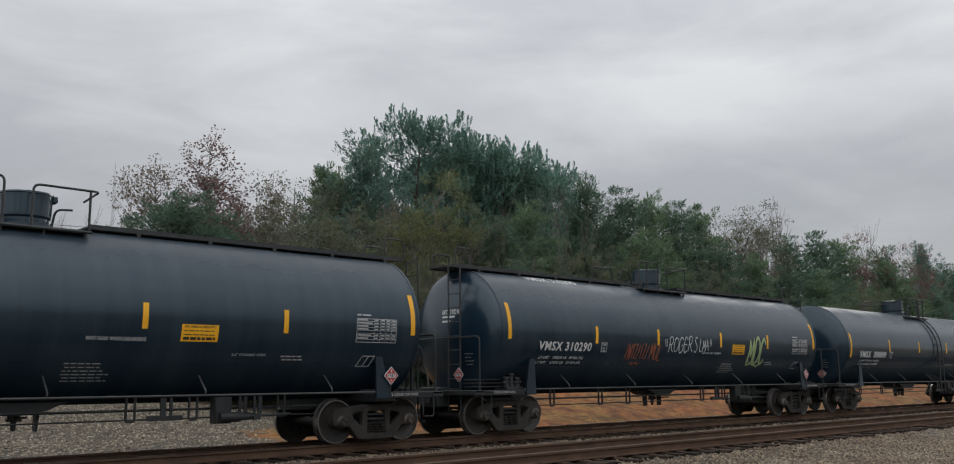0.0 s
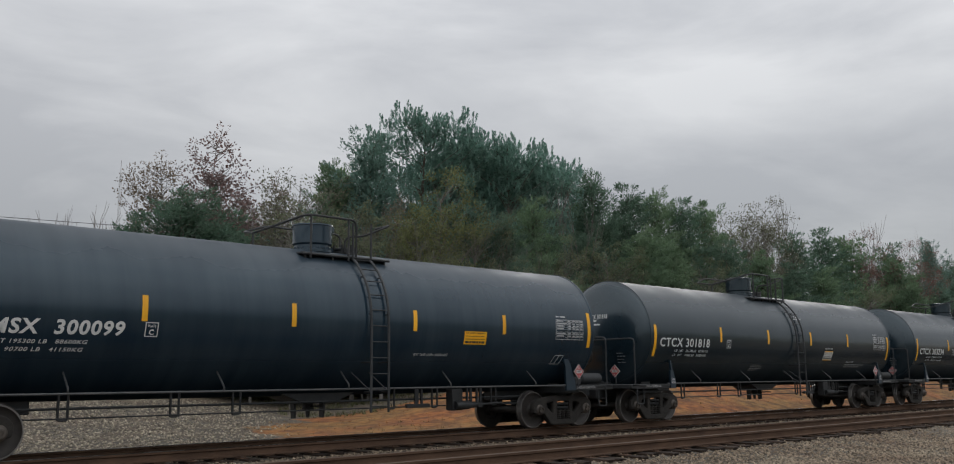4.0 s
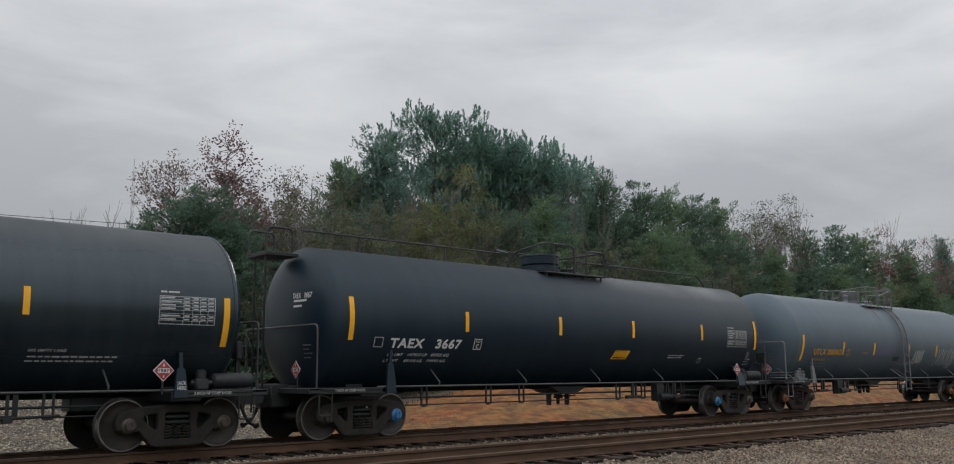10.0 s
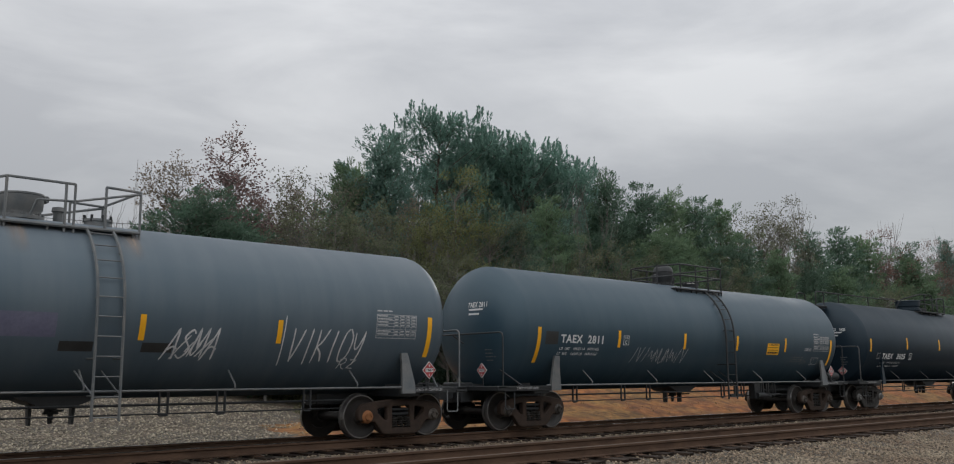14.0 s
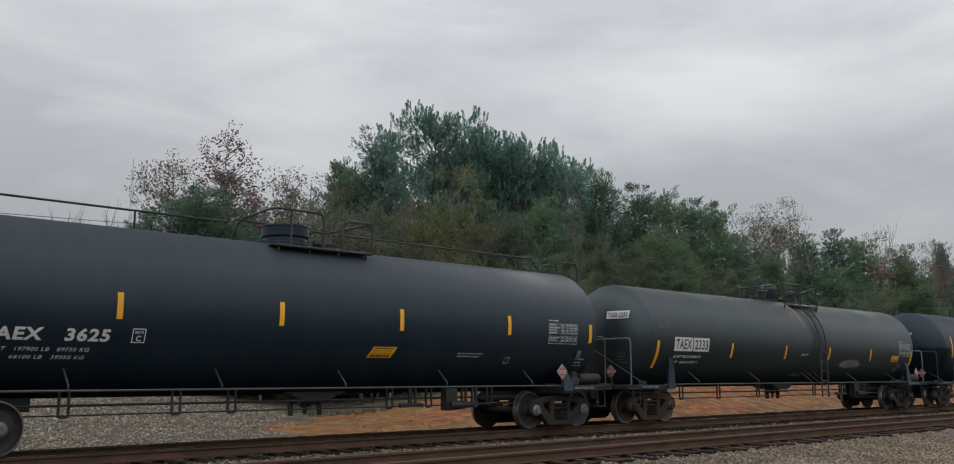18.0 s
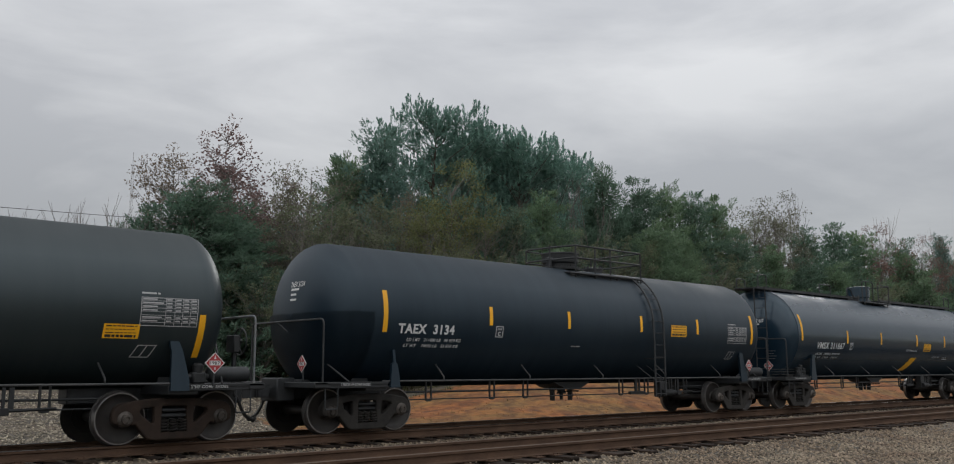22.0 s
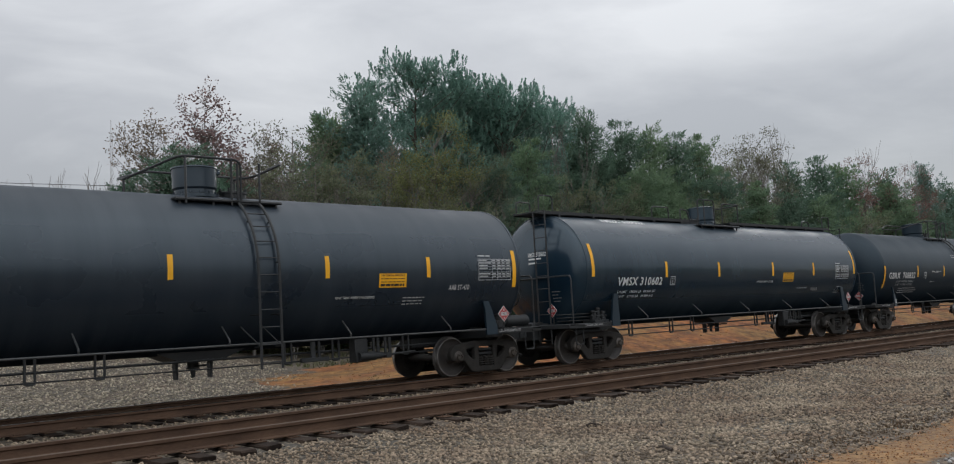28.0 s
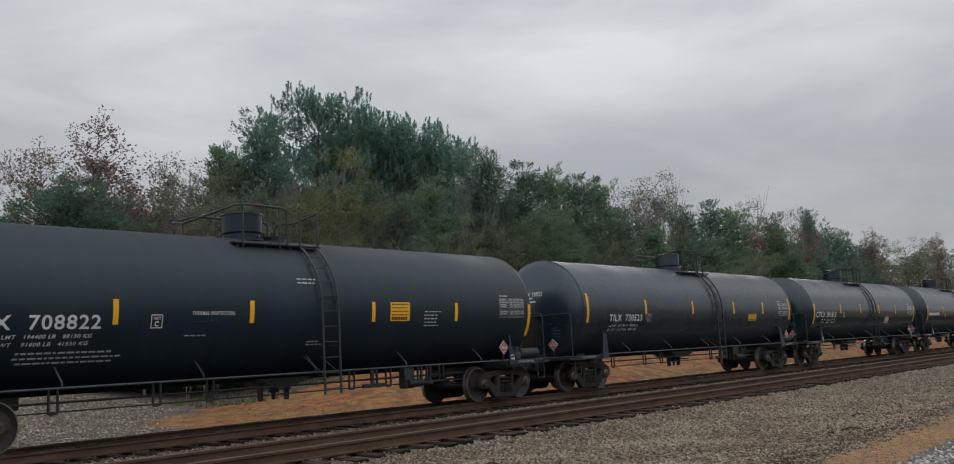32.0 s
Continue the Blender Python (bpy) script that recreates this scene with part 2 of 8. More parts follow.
CAP_ORANGE = material("rust_orange_bearing_cap", (0.20, 0.075, 0.028), 0.8, 0.0, (0.32, 0.14, 0.05), 8, 60, 0.5, 0.2)
CAP_PALE = material("pale_grey_bearing_cap", (0.13, 0.13, 0.125), 0.5, 0.3, (0.24, 0.235, 0.225), 8, 60, 0.5, 0.1, per_object=0.2)
CAP_BLUE = material("blue_bearing_cap", (0.02, 0.12, 0.3), 0.5, 0.0, (0.05, 0.2, 0.4), 8, 60, 0.5, 0.1)
RAIL = material("rusty_rail_side", (0.054, 0.034, 0.024), 0.9, 0.0, (0.110, 0.068, 0.046), 5, 60, 0.5, 0.2, stretch=(0.3, 1, 1))
RAIL_TOP = material("rail_running_surface", (0.082, 0.058, 0.044), 0.85, 0.0, (0.124, 0.093, 0.073), 5, 60, 0.5, 0.05, stretch=(0.15, 1, 1))
RAIL_WORN = material("polished_rail_head", (0.16, 0.15, 0.145), 0.26, 0.9, (0.24, 0.225, 0.215), 5, 60, 0.5, 0.02, stretch=(0.15, 1, 1))
TIE = material("creosoted_tie_wood", (0.015, 0.0115, 0.0095), 0.95, 0.0, (0.046, 0.032, 0.024), 3, 30, 0.5, 0.5, stretch=(3, 0.4, 3), per_object=0.4)
for dull in (TIE, RAIL, RAIL_TOP, CAST, CAST_RUST):
    dull.node_tree.nodes["Principled BSDF"].inputs["Specular IOR Level"].default_value = 0.15
WHITE = material("white_stencil_paint", (0.52, 0.53, 0.53), 0.55, 0, (0.68, 0.68, 0.67), 6, 40, 0.6, 0.03, mottled=0.12)
DULL_WHITE = material("faded_white_stencil", (0.32, 0.325, 0.33), 0.6, 0, (0.50, 0.50, 0.50), 8, 40, 0.6, 0.03, mottled=0.2)
FAINT_WHITE = material("worn_grey_print", (0.10, 0.105, 0.11), 0.6, 0, (0.20, 0.20, 0.20), 8, 40, 0.6, 0.03, mottled=0.2)
YELLOW = material("yellow_reflective_sheet", (0.78, 0.37, 0.010), 0.4, 0, (0.88, 0.45, 0.016), 5, 60, 0.5, 0.02, mottled=0.1, per_object=0.08)
OCHRE = material("ochre_stencil_paint", (0.52, 0.26, 0.015), 0.55, 0, (0.62, 0.33, 0.03), 6, 40, 0.5, 0.03, mottled=0.15)
BLACK_INK = material("black_print", (0.02, 0.02, 0.02), 0.5, 0, None, 5, 40, 0.5, 0.0)
RED = material("red_placard", (0.30, 0.024, 0.030), 0.45, 0, (0.37, 0.042, 0.045), 5, 40, 0.5, 0.0, mottled=0.1)
SPRAY_ORANGE = material("faded_orange_spray", (0.22, 0.055, 0.02), 0.7, 0, (0.36, 0.10, 0.04), 4, 30, 0.5, 0.0)
SPRAY_GREEN = material("pale_green_spray", (0.24, 0.32, 0.13), 0.7, 0, (0.38, 0.46, 0.25), 4, 30, 0.5, 0.0)
SPRAY_WHITE = material("white_spray", (0.42, 0.43, 0.44), 0.7, 0, (0.62, 0.62, 0.62), 4, 30, 0.5, 0.0)
SPRAY_VIOLET = material("faint_violet_spray", (0.10, 0.10, 0.155), 0.6, 0, (0.125, 0.125, 0.18), 3, 20, 0.5, 0.0)
SPILL = material("dusty_brown_spill", (0.27, 0.215, 0.175), 0.8, 0, (0.40, 0.33, 0.275), 3, 30, 0.5, 0.0)


def wear_through(m, low=0.30, high=0.66):
    """Lets the paint below show through an uneven, streaky film."""
    nt = m.node_tree
    tc, mp, n = nt.nodes.new("ShaderNodeTexCoord"), nt.nodes.new("ShaderNodeMapping"), nt.nodes.new("ShaderNodeTexNoise")
    mp.inputs["Scale"].default_value = (5.5, 0.5, 0.5)
    n.inputs["Scale"].default_value, n.inputs["Detail"].default_value = 2.0, 6
    nt.links.new(tc.outputs["Object"], mp.inputs["Vector"])
    nt.links.new(mp.outputs[0], n.inputs["Vector"])
    r = nt.nodes.new("ShaderNodeMapRange")
    r.inputs["From Min"].default_value, r.inputs["From Max"].default_value = low, high
    nt.links.new(n.outputs["Fac"], r.inputs["Value"])
    sep = nt.nodes.new("ShaderNodeSeparateXYZ")
    nt.links.new(tc.outputs["Generated"], sep.inputs[0])

    def calc(op, p, q):
        m2 = nt.nodes.new("ShaderNodeMath")
        m2.operation = op
        for i, v in enumerate((p, q)):
            if isinstance(v, (int, float)):
                m2.inputs[i].default_value = v
            else:
                nt.links.new(v, m2.inputs[i])
        return m2.outputs[0]

    edge = calc("MULTIPLY", calc("MULTIPLY", sep.outputs["X"], calc("SUBTRACT", 1.0, sep.outputs["X"])), 4.0)
    nt.links.new(calc("MULTIPLY", calc("MULTIPLY", r.outputs[0], edge), sep.outputs["Z"]), nt.nodes["Principled BSDF"].inputs["Alpha"])


wear_through(SPILL)
RUBBER = material("black_rubber_hose", (0.012, 0.012, 0.012), 0.6, 0, None, 5, 40, 0.5, 0.05)
BARK = material("grey_brown_bark", (0.06, 0.048, 0.038), 0.9, 0, (0.13, 0.11, 0.09), 2, 20, 0.5, 0.5, stretch=(1, 1, 0.3))
TWIG = material("grey_twig_bark", (0.115, 0.105, 0.096), 0.9, 0, (0.215, 0.198, 0.18), 2, 20, 0.5, 0.3)


def leaves(name, a, b, island=0.2, through=0.6):
    return material(name, a, 0.55, 0, b, 0.35, 6, 0.5, 0, per_island=island, per_object=0.10, mottled=0.25, see_through=through)


LEAF = {
    "pine": leaves("long_pine_needles", (0.120, 0.236, 0.192), (0.185, 0.312, 0.250)),
    "spire": leaves("dark_pine_needles", (0.090, 0.172, 0.140), (0.145, 0.235, 0.185)),
    "cedar": leaves("dark_cedar_needles", (0.068, 0.128, 0.090), (0.116, 0.186, 0.122)),
    "scrub_pine": leaves("olive_pine_needles", (0.102, 0.176, 0.104), (0.166, 0.244, 0.132)),
    "red": leaves("red_brown_leaves", (0.135, 0.090, 0.088), (0.215, 0.145, 0.132), 0.4),
    "russet": leaves("dull_russet_leaves", (0.150, 0.088, 0.074), (0.225, 0.145, 0.118), 0.4),
    "brown": leaves("dry_brown_leaves", (0.150, 0.118, 0.088), (0.23, 0.185, 0.14), 0.4),
    "olive": leaves("olive_autumn_leaves", (0.118, 0.146, 0.084), (0.190, 0.208, 0.120), 0.3),
    "yellow": leaves("yellow_green_leaves", (0.140, 0.165, 0.066), (0.205, 0.215, 0.088), 0.3),
    "sage": leaves("grey_green_leaves", (0.124, 0.132, 0.090), (0.195, 0.192, 0.132), 0.35),
    "weed": leaves("weedy_green_leaves", (0.105, 0.105, 0.056), (0.175, 0.155, 0.092), 0.4),
}


# ---- mesh helpers ----
def finish(bm, mats, sharp=38):
    me = bpy.data.meshes.new("part")
    bmesh.ops.recalc_face_normals(bm, faces=bm.faces)
    bm.to_mesh(me)
    bm.free()
    me.polygons.foreach_set("use_smooth", [True] * len(me.polygons))
    me.set_sharp_from_angle(angle=radians(sharp))
    for m in (mats if isinstance(mats, (list, tuple)) else [mats]):
        me.materials.append(m)
    return me


def put(name, mesh, parent=None, m=None, label=""):
    ob = new(name, mesh)
    ob.parent = parent
    if m is not None:
        ob.matrix_basis = m
    return tagged(ob, label) if label else ob


def part(name, bm, mat, parent, label="", m=None):
    return put(name, finish(bm, mat), parent, m, label)


def box(bm, x0, x1, y0, y1, z0, z1, bevel=0.0):
    vs = [bm.verts.new((x, y, z)) for x in (x0, x1) for y in (y0, y1) for z in (z0, z1)]
    fs = [bm.faces.new([vs[i] for i in q]) for q in ((0, 1, 3, 2), (4, 6, 7, 5), (0, 4, 5, 1), (2, 3, 7, 6), (0, 2, 6, 4), (1, 5, 7, 3))]
    if bevel:
        bmesh.ops.bevel(bm, geom=list({e for f in fs for e in f.edges}), offset=bevel, segments=1, affect="EDGES", profile=0.5)


def prism(bm, outline, y0, y1):
    """An outline in x and z, drawn out from y0 to y1."""
    a = [bm.verts.new((x, y0, z)) for x, z in outline]
    b = [bm.verts.new((x, y1, z)) for x, z in outline]
    bm.faces.new(a)
    bm.faces.new(b[::-1])
    for i in range(len(a)):
        j = (i + 1) % len(a)
        bm.faces.new((a[i], a[j], b[j], b[i]))


def rod(bm, p, q, r, seg=8, r2=None):
    p, q = Vector(p), Vector(q)
    m = (q - p).to_track_quat("Z", "Y").to_matrix()
    r2 = r if r2 is None else r2
    rings = [[bm.verts.new(c + m @ Vector((rad * math.cos(k * math.tau / seg), rad * math.sin(k * math.tau / seg), 0))) for k in range(seg)]
             for c, rad in ((p, r), (q, r2))]
    for k in range(seg):
        bm.faces.new((rings[0][k], rings[0][(k + 1) % seg], rings[1][(k + 1) % seg], rings[1][k]))
    bm.faces.new(rings[0][::-1])
    bm.faces.new(rings[1])


def bend(points, radius=0.12, steps=4):
    """Rounds the corners of a line of points."""
    pts = [Vector(p) for p in points]
    res = [pts[0]]
    for a, b, c in zip(pts, pts[1:], pts[2:]):
        r = min(radius, (a - b).length * 0.45, (c - b).length * 0.45)
        s, e = b + (a - b).normalized() * r, b + (c - b).normalized() * r
        for k in range(steps + 1):
            t = k / steps
            res.append(s * (1 - t) ** 2 + b * 2 * t * (1 - t) + e * t * t)
    return res + [pts[-1]]


def tube(bm, points, r, seg=6, ends=True, taper=None):
    pts = [Vector(p) for p in points]
    rings, side = [], None
    for i, p in enumerate(pts):
        way = (pts[min(i + 1, len(pts) - 1)] - pts[max(i - 1, 0)]).normalized()
        if side is None:
            side = way.orthogonal().normalized()
        side = (side - way * side.dot(way)).normalized()
        other = way.cross(side)
        rad = r if taper is None else r + (taper - r) * i / max(1, len(pts) - 1)
        rings.append([bm.verts.new(p + (side * math.cos(k * math.tau / seg) + other * math.sin(k * math.tau / seg)) * rad) for k in range(seg)])
    for a, b in zip(rings, rings[1:]):
        for k in range(seg):
            bm.faces.new((a[k], a[(k + 1) % seg], b[(k + 1) % seg], b[k]))
    if ends:
        bm.faces.new(rings[0][::-1])
        bm.faces.new(rings[-1])


def lathe(bm, profile, seg=48, axis="X", at=(0, 0, 0), mat_of=None):
    """Turns (along, radius) pairs about an axis."""
    at = Vector(at)
    rings = []
    for s, r in profile:
        ring = []
        for k in range(seg if r > 1e-6 else 1):
            c, d = r * math.cos(k * math.tau / seg), r * math.sin(k * math.tau / seg)
            v = {"X": (s, c, d), "Y": (c, s, d), "Z": (c, d, s)}[axis]
            ring.append(bm.verts.new(at + Vector(v)))
        rings.append(ring)
    for i, (a, b) in enumerate(zip(rings, rings[1:])):
        for k in range(seg):
            j = (k + 1) % seg
            if len(a) == 1 and len(b) == 1:
                continue
            f = bm.faces.new((a[0], b[k], b[j]) if len(a) == 1 else (a[k], b[0], a[j]) if len(b) == 1 else (a[k], b[k], b[j], a[j]))
            if mat_of:
                f.material_index = mat_of(i)


def cut_plate(outline, holes, thick, bevel=0.012):
    """A plate in x and z with holes through it, as a mesh about y = 0."""
    cu = bpy.data.curves.new("plate", "CURVE")
    cu.dimensions, cu.fill_mode, cu.extrude, cu.bevel_depth, cu.bevel_resolution = "2D", "BOTH", thick / 2 - bevel, bevel, 1
    for pts in (outline, *holes):
        sp = cu.splines.new("POLY")
        sp.points.add(len(pts) - 1)
        for q, (x, z) in zip(sp.points, pts):
            q.co = (x, z, 0, 1)
        sp.use_cyclic_u = True
    ob = bpy.data.objects.new("plate", cu)
    me = bpy.data.meshes.new_from_object(ob)
    bpy.data.objects.remove(ob)
    me.transform(Matrix.Rotation(radians(90), 4, "X"))
    me.polygons.foreach_set("use_smooth", [True] * len(me.polygons))
    me.set_sharp_from_angle(angle=radians(30))
    return me


def with_material(me, mat):
    me = me.copy()
    me.materials.clear()
    me.materials.append(mat)
    return me


# ---- running gear, shared by all tank cars ----
BASE, WR = 1.778, 0.457        # wheelbase of a truck, wheel radius


def arc(cx, cz, r, a0, a1, n=6):
    return [(cx + r * math.cos(radians(a0 + (a1 - a0) * i / n)), cz + r * math.sin(radians(a0 + (a1 - a0) * i / n))) for i in range(n + 1)]


def side_frame_mesh():
    b = BASE / 2
    half = ([(0.34, 0.772), (0.62, 0.745), (b - 0.02, 0.705)] + arc(b, 0.505, 0.20, 78, -28, 6) + [(b + 0.125, 0.395)]
            + arc(b, 0.46, 0.118, -10, 190, 7) + [(b - 0.135, 0.375), (b - 0.20, 0.385)]
            + [(0.545, 0.20), (0.47, 0.128), (0.37, 0.098)])
    outline = half + [(-x, z) for x, z in half][::-1]
    window = [(-0.26, 0.185), (0.26, 0.185), (0.26, 0.64), (0.22, 0.69), (-0.22, 0.69), (-0.26, 0.64)]
    tri = [(0.335, 0.40), (0.36, 0.345), (0.43, 0.345), (0.62, 0.500), (0.665, 0.565), (0.635, 0.640), (0.41, 0.682), (0.345, 0.655)]
    return cut_plate(outline, [window, tri, [(-x, z) for x, z in tri][::-1]], 0.15, 0.03)


def spring_mesh():
    bm = bmesh.new()
    n, turns = 36, 4.5
    tube(bm, [(0.066 * math.cos(i / n * turns * math.tau), 0.066 * math.sin(i / n * turns * math.tau), 0.205 + 0.235 * i / n) for i in range(n + 1)], 0.019, 4)
    return finish(bm, CAST, 60)


def wheel_mesh():
    """One wheel about the y axis, outer face at y = -0.84."""
    bm = bmesh.new()
    prof = [(-0.70, 0.30), (-0.70, 0.485), (-0.715, 0.487), (-0.735, 0.462), (-0.835, 0.452), (-0.843, 0.447), (-0.843, 0.425), (-0.815, 0.405),
            (-0.775, 0.30), (-0.79, 0.17), (-0.845, 0.14), (-0.855, 0.10), (-0.855, 0.0)]
    lathe(bm, prof, 48, "Y", mat_of=lambda i: 1 if 3 <= i <= 5 else 0)
    back = [(-0.70, 0.30), (-0.74, 0.28), (-0.75, 0.17), (-0.68, 0.13), (-0.68, 0.0)]
    lathe(bm, back, 32, "Y")
    return finish(bm, [WHEEL, TREAD], 40)


def axle_mesh():
    bm = bmesh.new()
    lathe(bm, [(-1.02, 0.0), (-1.02, 0.075), (-0.86, 0.08), (-0.66, 0.105), (0, 0.085), (0.66, 0.105), (0.86, 0.08), (1.02, 0.075), (1.02, 0)], 16, "Y")
    return finish(bm, WHEEL)


def cap_mesh(mat):
    """Roller bearing with its bolted end cap, outward to -y."""
    bm = bmesh.new()
    lathe(bm, [(-0.90, 0.0), (-0.90, 0.125), (-0.94, 0.135), (-1.08, 0.135), (-1.10, 0.115), (-1.115, 0.09), (-1.15, 0.085), (-1.155, 0.05), (-1.14, 0.045), (-1.14, 0.0)], 24, "Y")
    for k in range(3):
        a = k * math.tau / 3
        rod(bm, (0.062 * math.cos(a), -1.14, 0.062 * math.sin(a)), (0.062 * math.cos(a), -1.175, 0.062 * math.sin(a)), 0.018, 6)
    return finish(bm, mat, 35)


def bolster_mesh():
    bm = bmesh.new()
    box(bm, -0.25, 0.25, -1.03, 1.03, 0.46, 0.53, 0.02)
    box(bm, -0.22, 0.22, -1.06, 1.06, 0.56, 0.62, 0.02)
    box(bm, -0.3, 0.3, -0.55, 0.55, 0.52, 0.75, 0.04)
    rod(bm, (0, 0, 0.75), (0, 0, 0.86), 0.2, 16)
    box(bm, -0.42, -0.30, -0.85, 0.85, 0.33, 0.43, 0.02)
    box(bm, 0.30, 0.42, -0.85, 0.85, 0.33, 0.43, 0.02)
    for sx in (-1, 1):
        for sy in (-1, 1):
            box(bm, sx * 0.36 - 0.05, sx * 0.36 + 0.05, sy * 0.76 - 0.06, sy * 0.76 + 0.06, 0.26, 0.60, 0.015)
    return finish(bm, STEEL)


def adapter_mesh():
    bm = bmesh.new()
    box(bm, -0.10, 0.10, -1.07, -0.93, 0.555, 0.64, 0.015)
    return finish(bm, CAST)


FRAME_SHAPE = side_frame_mesh()
SIDE_FRAME = {False: with_material(FRAME_SHAPE, CAST), True: with_material(FRAME_SHAPE, CAST_RUST)}
SPRING, WHEEL_MESH, AXLE, BOLSTER, ADAPTER = spring_mesh(), wheel_mesh(), axle_mesh(), bolster_mesh(), adapter_mesh()
CAPS = {"dark": cap_mesh(CAP), "orange": cap_mesh(CAP_ORANGE), "blue": cap_mesh(CAP_BLUE), "pale": cap_mesh(CAP_PALE)}
FLIP = pose(0, 0, 0, 0, 0, 180)
WHEELSETS = []


def truck(car, x, rusty, caps):
    put("truck_bolster", BOLSTER, car, pose(x, 0, 0))
    for side in (-1, 1):
        f = put("side_frame", SIDE_FRAME[rusty], car, pose(x, side * 1.0, 0), "rusty brown cast side frame" if rusty else "")
        for sx in (-0.165, 0.0, 0.165):
            for sy in (-0.03,):
                put("spring", SPRING, f, pose(sx, sy * side * -1, 0))
        for sx in (-1, 1):
            put("bearing_adapter", ADAPTER, f, pose(sx * BASE / 2, 0, 0) @ pose(0, 1.0, 0))
    for i, sx in enumerate((-1, 1)):
        w = put("wheelset", AXLE, car, pose(x + sx * BASE / 2, 0, WR))
        for turn in (Matrix(), FLIP):
            put("wheel", WHEEL_MESH, w, turn)
            put("bearing_cap", CAPS[caps[i]], w, turn, {"orange": "rust-orange bearing end cap", "blue": "blue painted bearing end cap", "pale": "pale grey bolted bearing end cap"}.get(caps[i], ""))
        WHEELSETS.append(w)


# ---- lettering and signs, wrapped on the shells ----
def wrapped(bm, x, z, R, zc, proud=0.004):
    """Lays a drawing in x (along) and y (up the shell) on the near side of a shell, its middle at height z."""
    t0 = math.asin(max(-1, min(1, (z - zc) / R)))
    for v in bm.verts:
        t = t0 + v.co.y / R
        v.co = Vector((x + v.co.x, -(R + proud) * math.cos(t), zc + (R + proud) * math.sin(t)))


def sliced(bm, step=0.07):
    ys = [v.co.y for v in bm.verts]
    y = min(ys) + step
    while y < max(ys) - 0.01:
        bmesh.ops.bisect_plane(bm, geom=bm.verts[:] + bm.edges[:] + bm.faces[:], plane_co=(0, y, 0), plane_no=(0, 1, 0))
        y += step


def sheet(bm, x0, x1, y0, y1, slant=0.0, step=0.07):
    n = max(1, int(abs(y1 - y0) / step))
    rows = [(bm.verts.new((x0 + slant * k / n, y0 + (y1 - y0) * k / n, 0)), bm.verts.new((x1 + slant * k / n, y0 + (y1 - y0) * k / n, 0))) for k in range(n + 1)]
    return [bm.faces.new((a[0], a[1], b[1], b[0])) for a, b in zip(rows, rows[1:])]


TEXTS = {}


def text_bm(body, width, height, shear=0.0, bold=0.02, space=1.12):
    key = (body, shear, bold, space)
    if key not in TEXTS:
        cu = bpy.data.curves.new("text", "FONT")
        cu.body, cu.size, cu.shear, cu.offset, cu.resolution_u, cu.space_character = body, 1.0, shear, bold, 3, space
        ob = bpy.data.objects.new("text", cu)
        TEXTS[key] = bpy.data.meshes.new_from_object(ob)
        bpy.data.objects.remove(ob)
    bm = bmesh.new()
    bm.from_mesh(TEXTS[key])
    xs, ys = [v.co.x for v in bm.verts], [v.co.y for v in bm.verts]
    w, h = max(xs) - min(xs), max(ys) - min(ys)
    for v in bm.verts:
        v.co = Vector(((v.co.x - min(xs)) / w * width, ((v.co.y - min(ys)) / h - 0.5) * height, 0))
    return bm


def islands(bm):
    """Each connected piece of a flat drawing as a drawing of its own."""
    left, res = set(bm.verts), []
    while left:
        todo, seen = [left.pop()], set()
        while todo:
            v = todo.pop()
            seen.add(v)
            for edge in v.link_edges:
                w = edge.other_vert(v)
                if w in left:
                    left.remove(w)
                    todo.append(w)
        one = bmesh.new()
        made = {v: one.verts.new(v.co) for v in sorted(seen, key=lambda q: q.index)}
        for f in {f for v in seen for f in v.link_faces}:
            one.faces.new([made[v] for v in f.verts])
        res.append(one)
    return res


def letters(car, body, x, z, width, height, mat, shear=0.0, bold=0.02, label="white stencilled lettering"):
    R, zc = car["radius"], car["axis"]
    bm = text_bm(body, width, height, shear, bold)
    if height > 0.055:
        for glyph in islands(bm):
            sliced(glyph)
            wrapped(glyph, x, z, R, zc)
            part("letter", glyph, mat, car, label)
        bm.free()
        return
    wrapped(bm, x, z, R, zc)
    part("lettering", bm, mat, car, label)


def bars(car, x, z, width, lines, pitch=0.07, thick=0.035, mat=None, seed=0, slant=0.0, word=0.15):
    """Small unreadable print: rows of short bars."""
    rnd = random.Random(seed * 7 + int(x * 100) + int(z * 1000))
    bm = bmesh.new()
    for k in range(lines):
        y = -k * pitch
        s, end = rnd.uniform(0, 0.06) * width, width * rnd.uniform(0.72, 1.0)
        while s < end - 0.03:
            w = min(end - s, word * rnd.uniform(0.35, 1.0))
            sheet(bm, s + slant * y, s + w + slant * y, y - thick * 0.38, y + thick * 0.38)
            s += w + 0.028
    wrapped(bm, x, z, car["radius"], car["axis"])
    part("small_print", bm, mat or DULL_WHITE, car)


def stripe(car, x, z0, z1, width=0.105):
    R, zc = car["radius"], car["axis"]
    a0, a1 = math.asin((z0 - zc) / R) * R, math.asin((z1 - zc) / R) * R
    bm = bmesh.new()
    sheet(bm, -width / 2, width / 2, -(a1 - a0) / 2, (a1 - a0) / 2)
    wrapped(bm, x, zc + R * math.sin((a0 + a1) / 2 / R), R, zc, 0.005)
    part("reflective_stripe", bm, YELLOW, car)


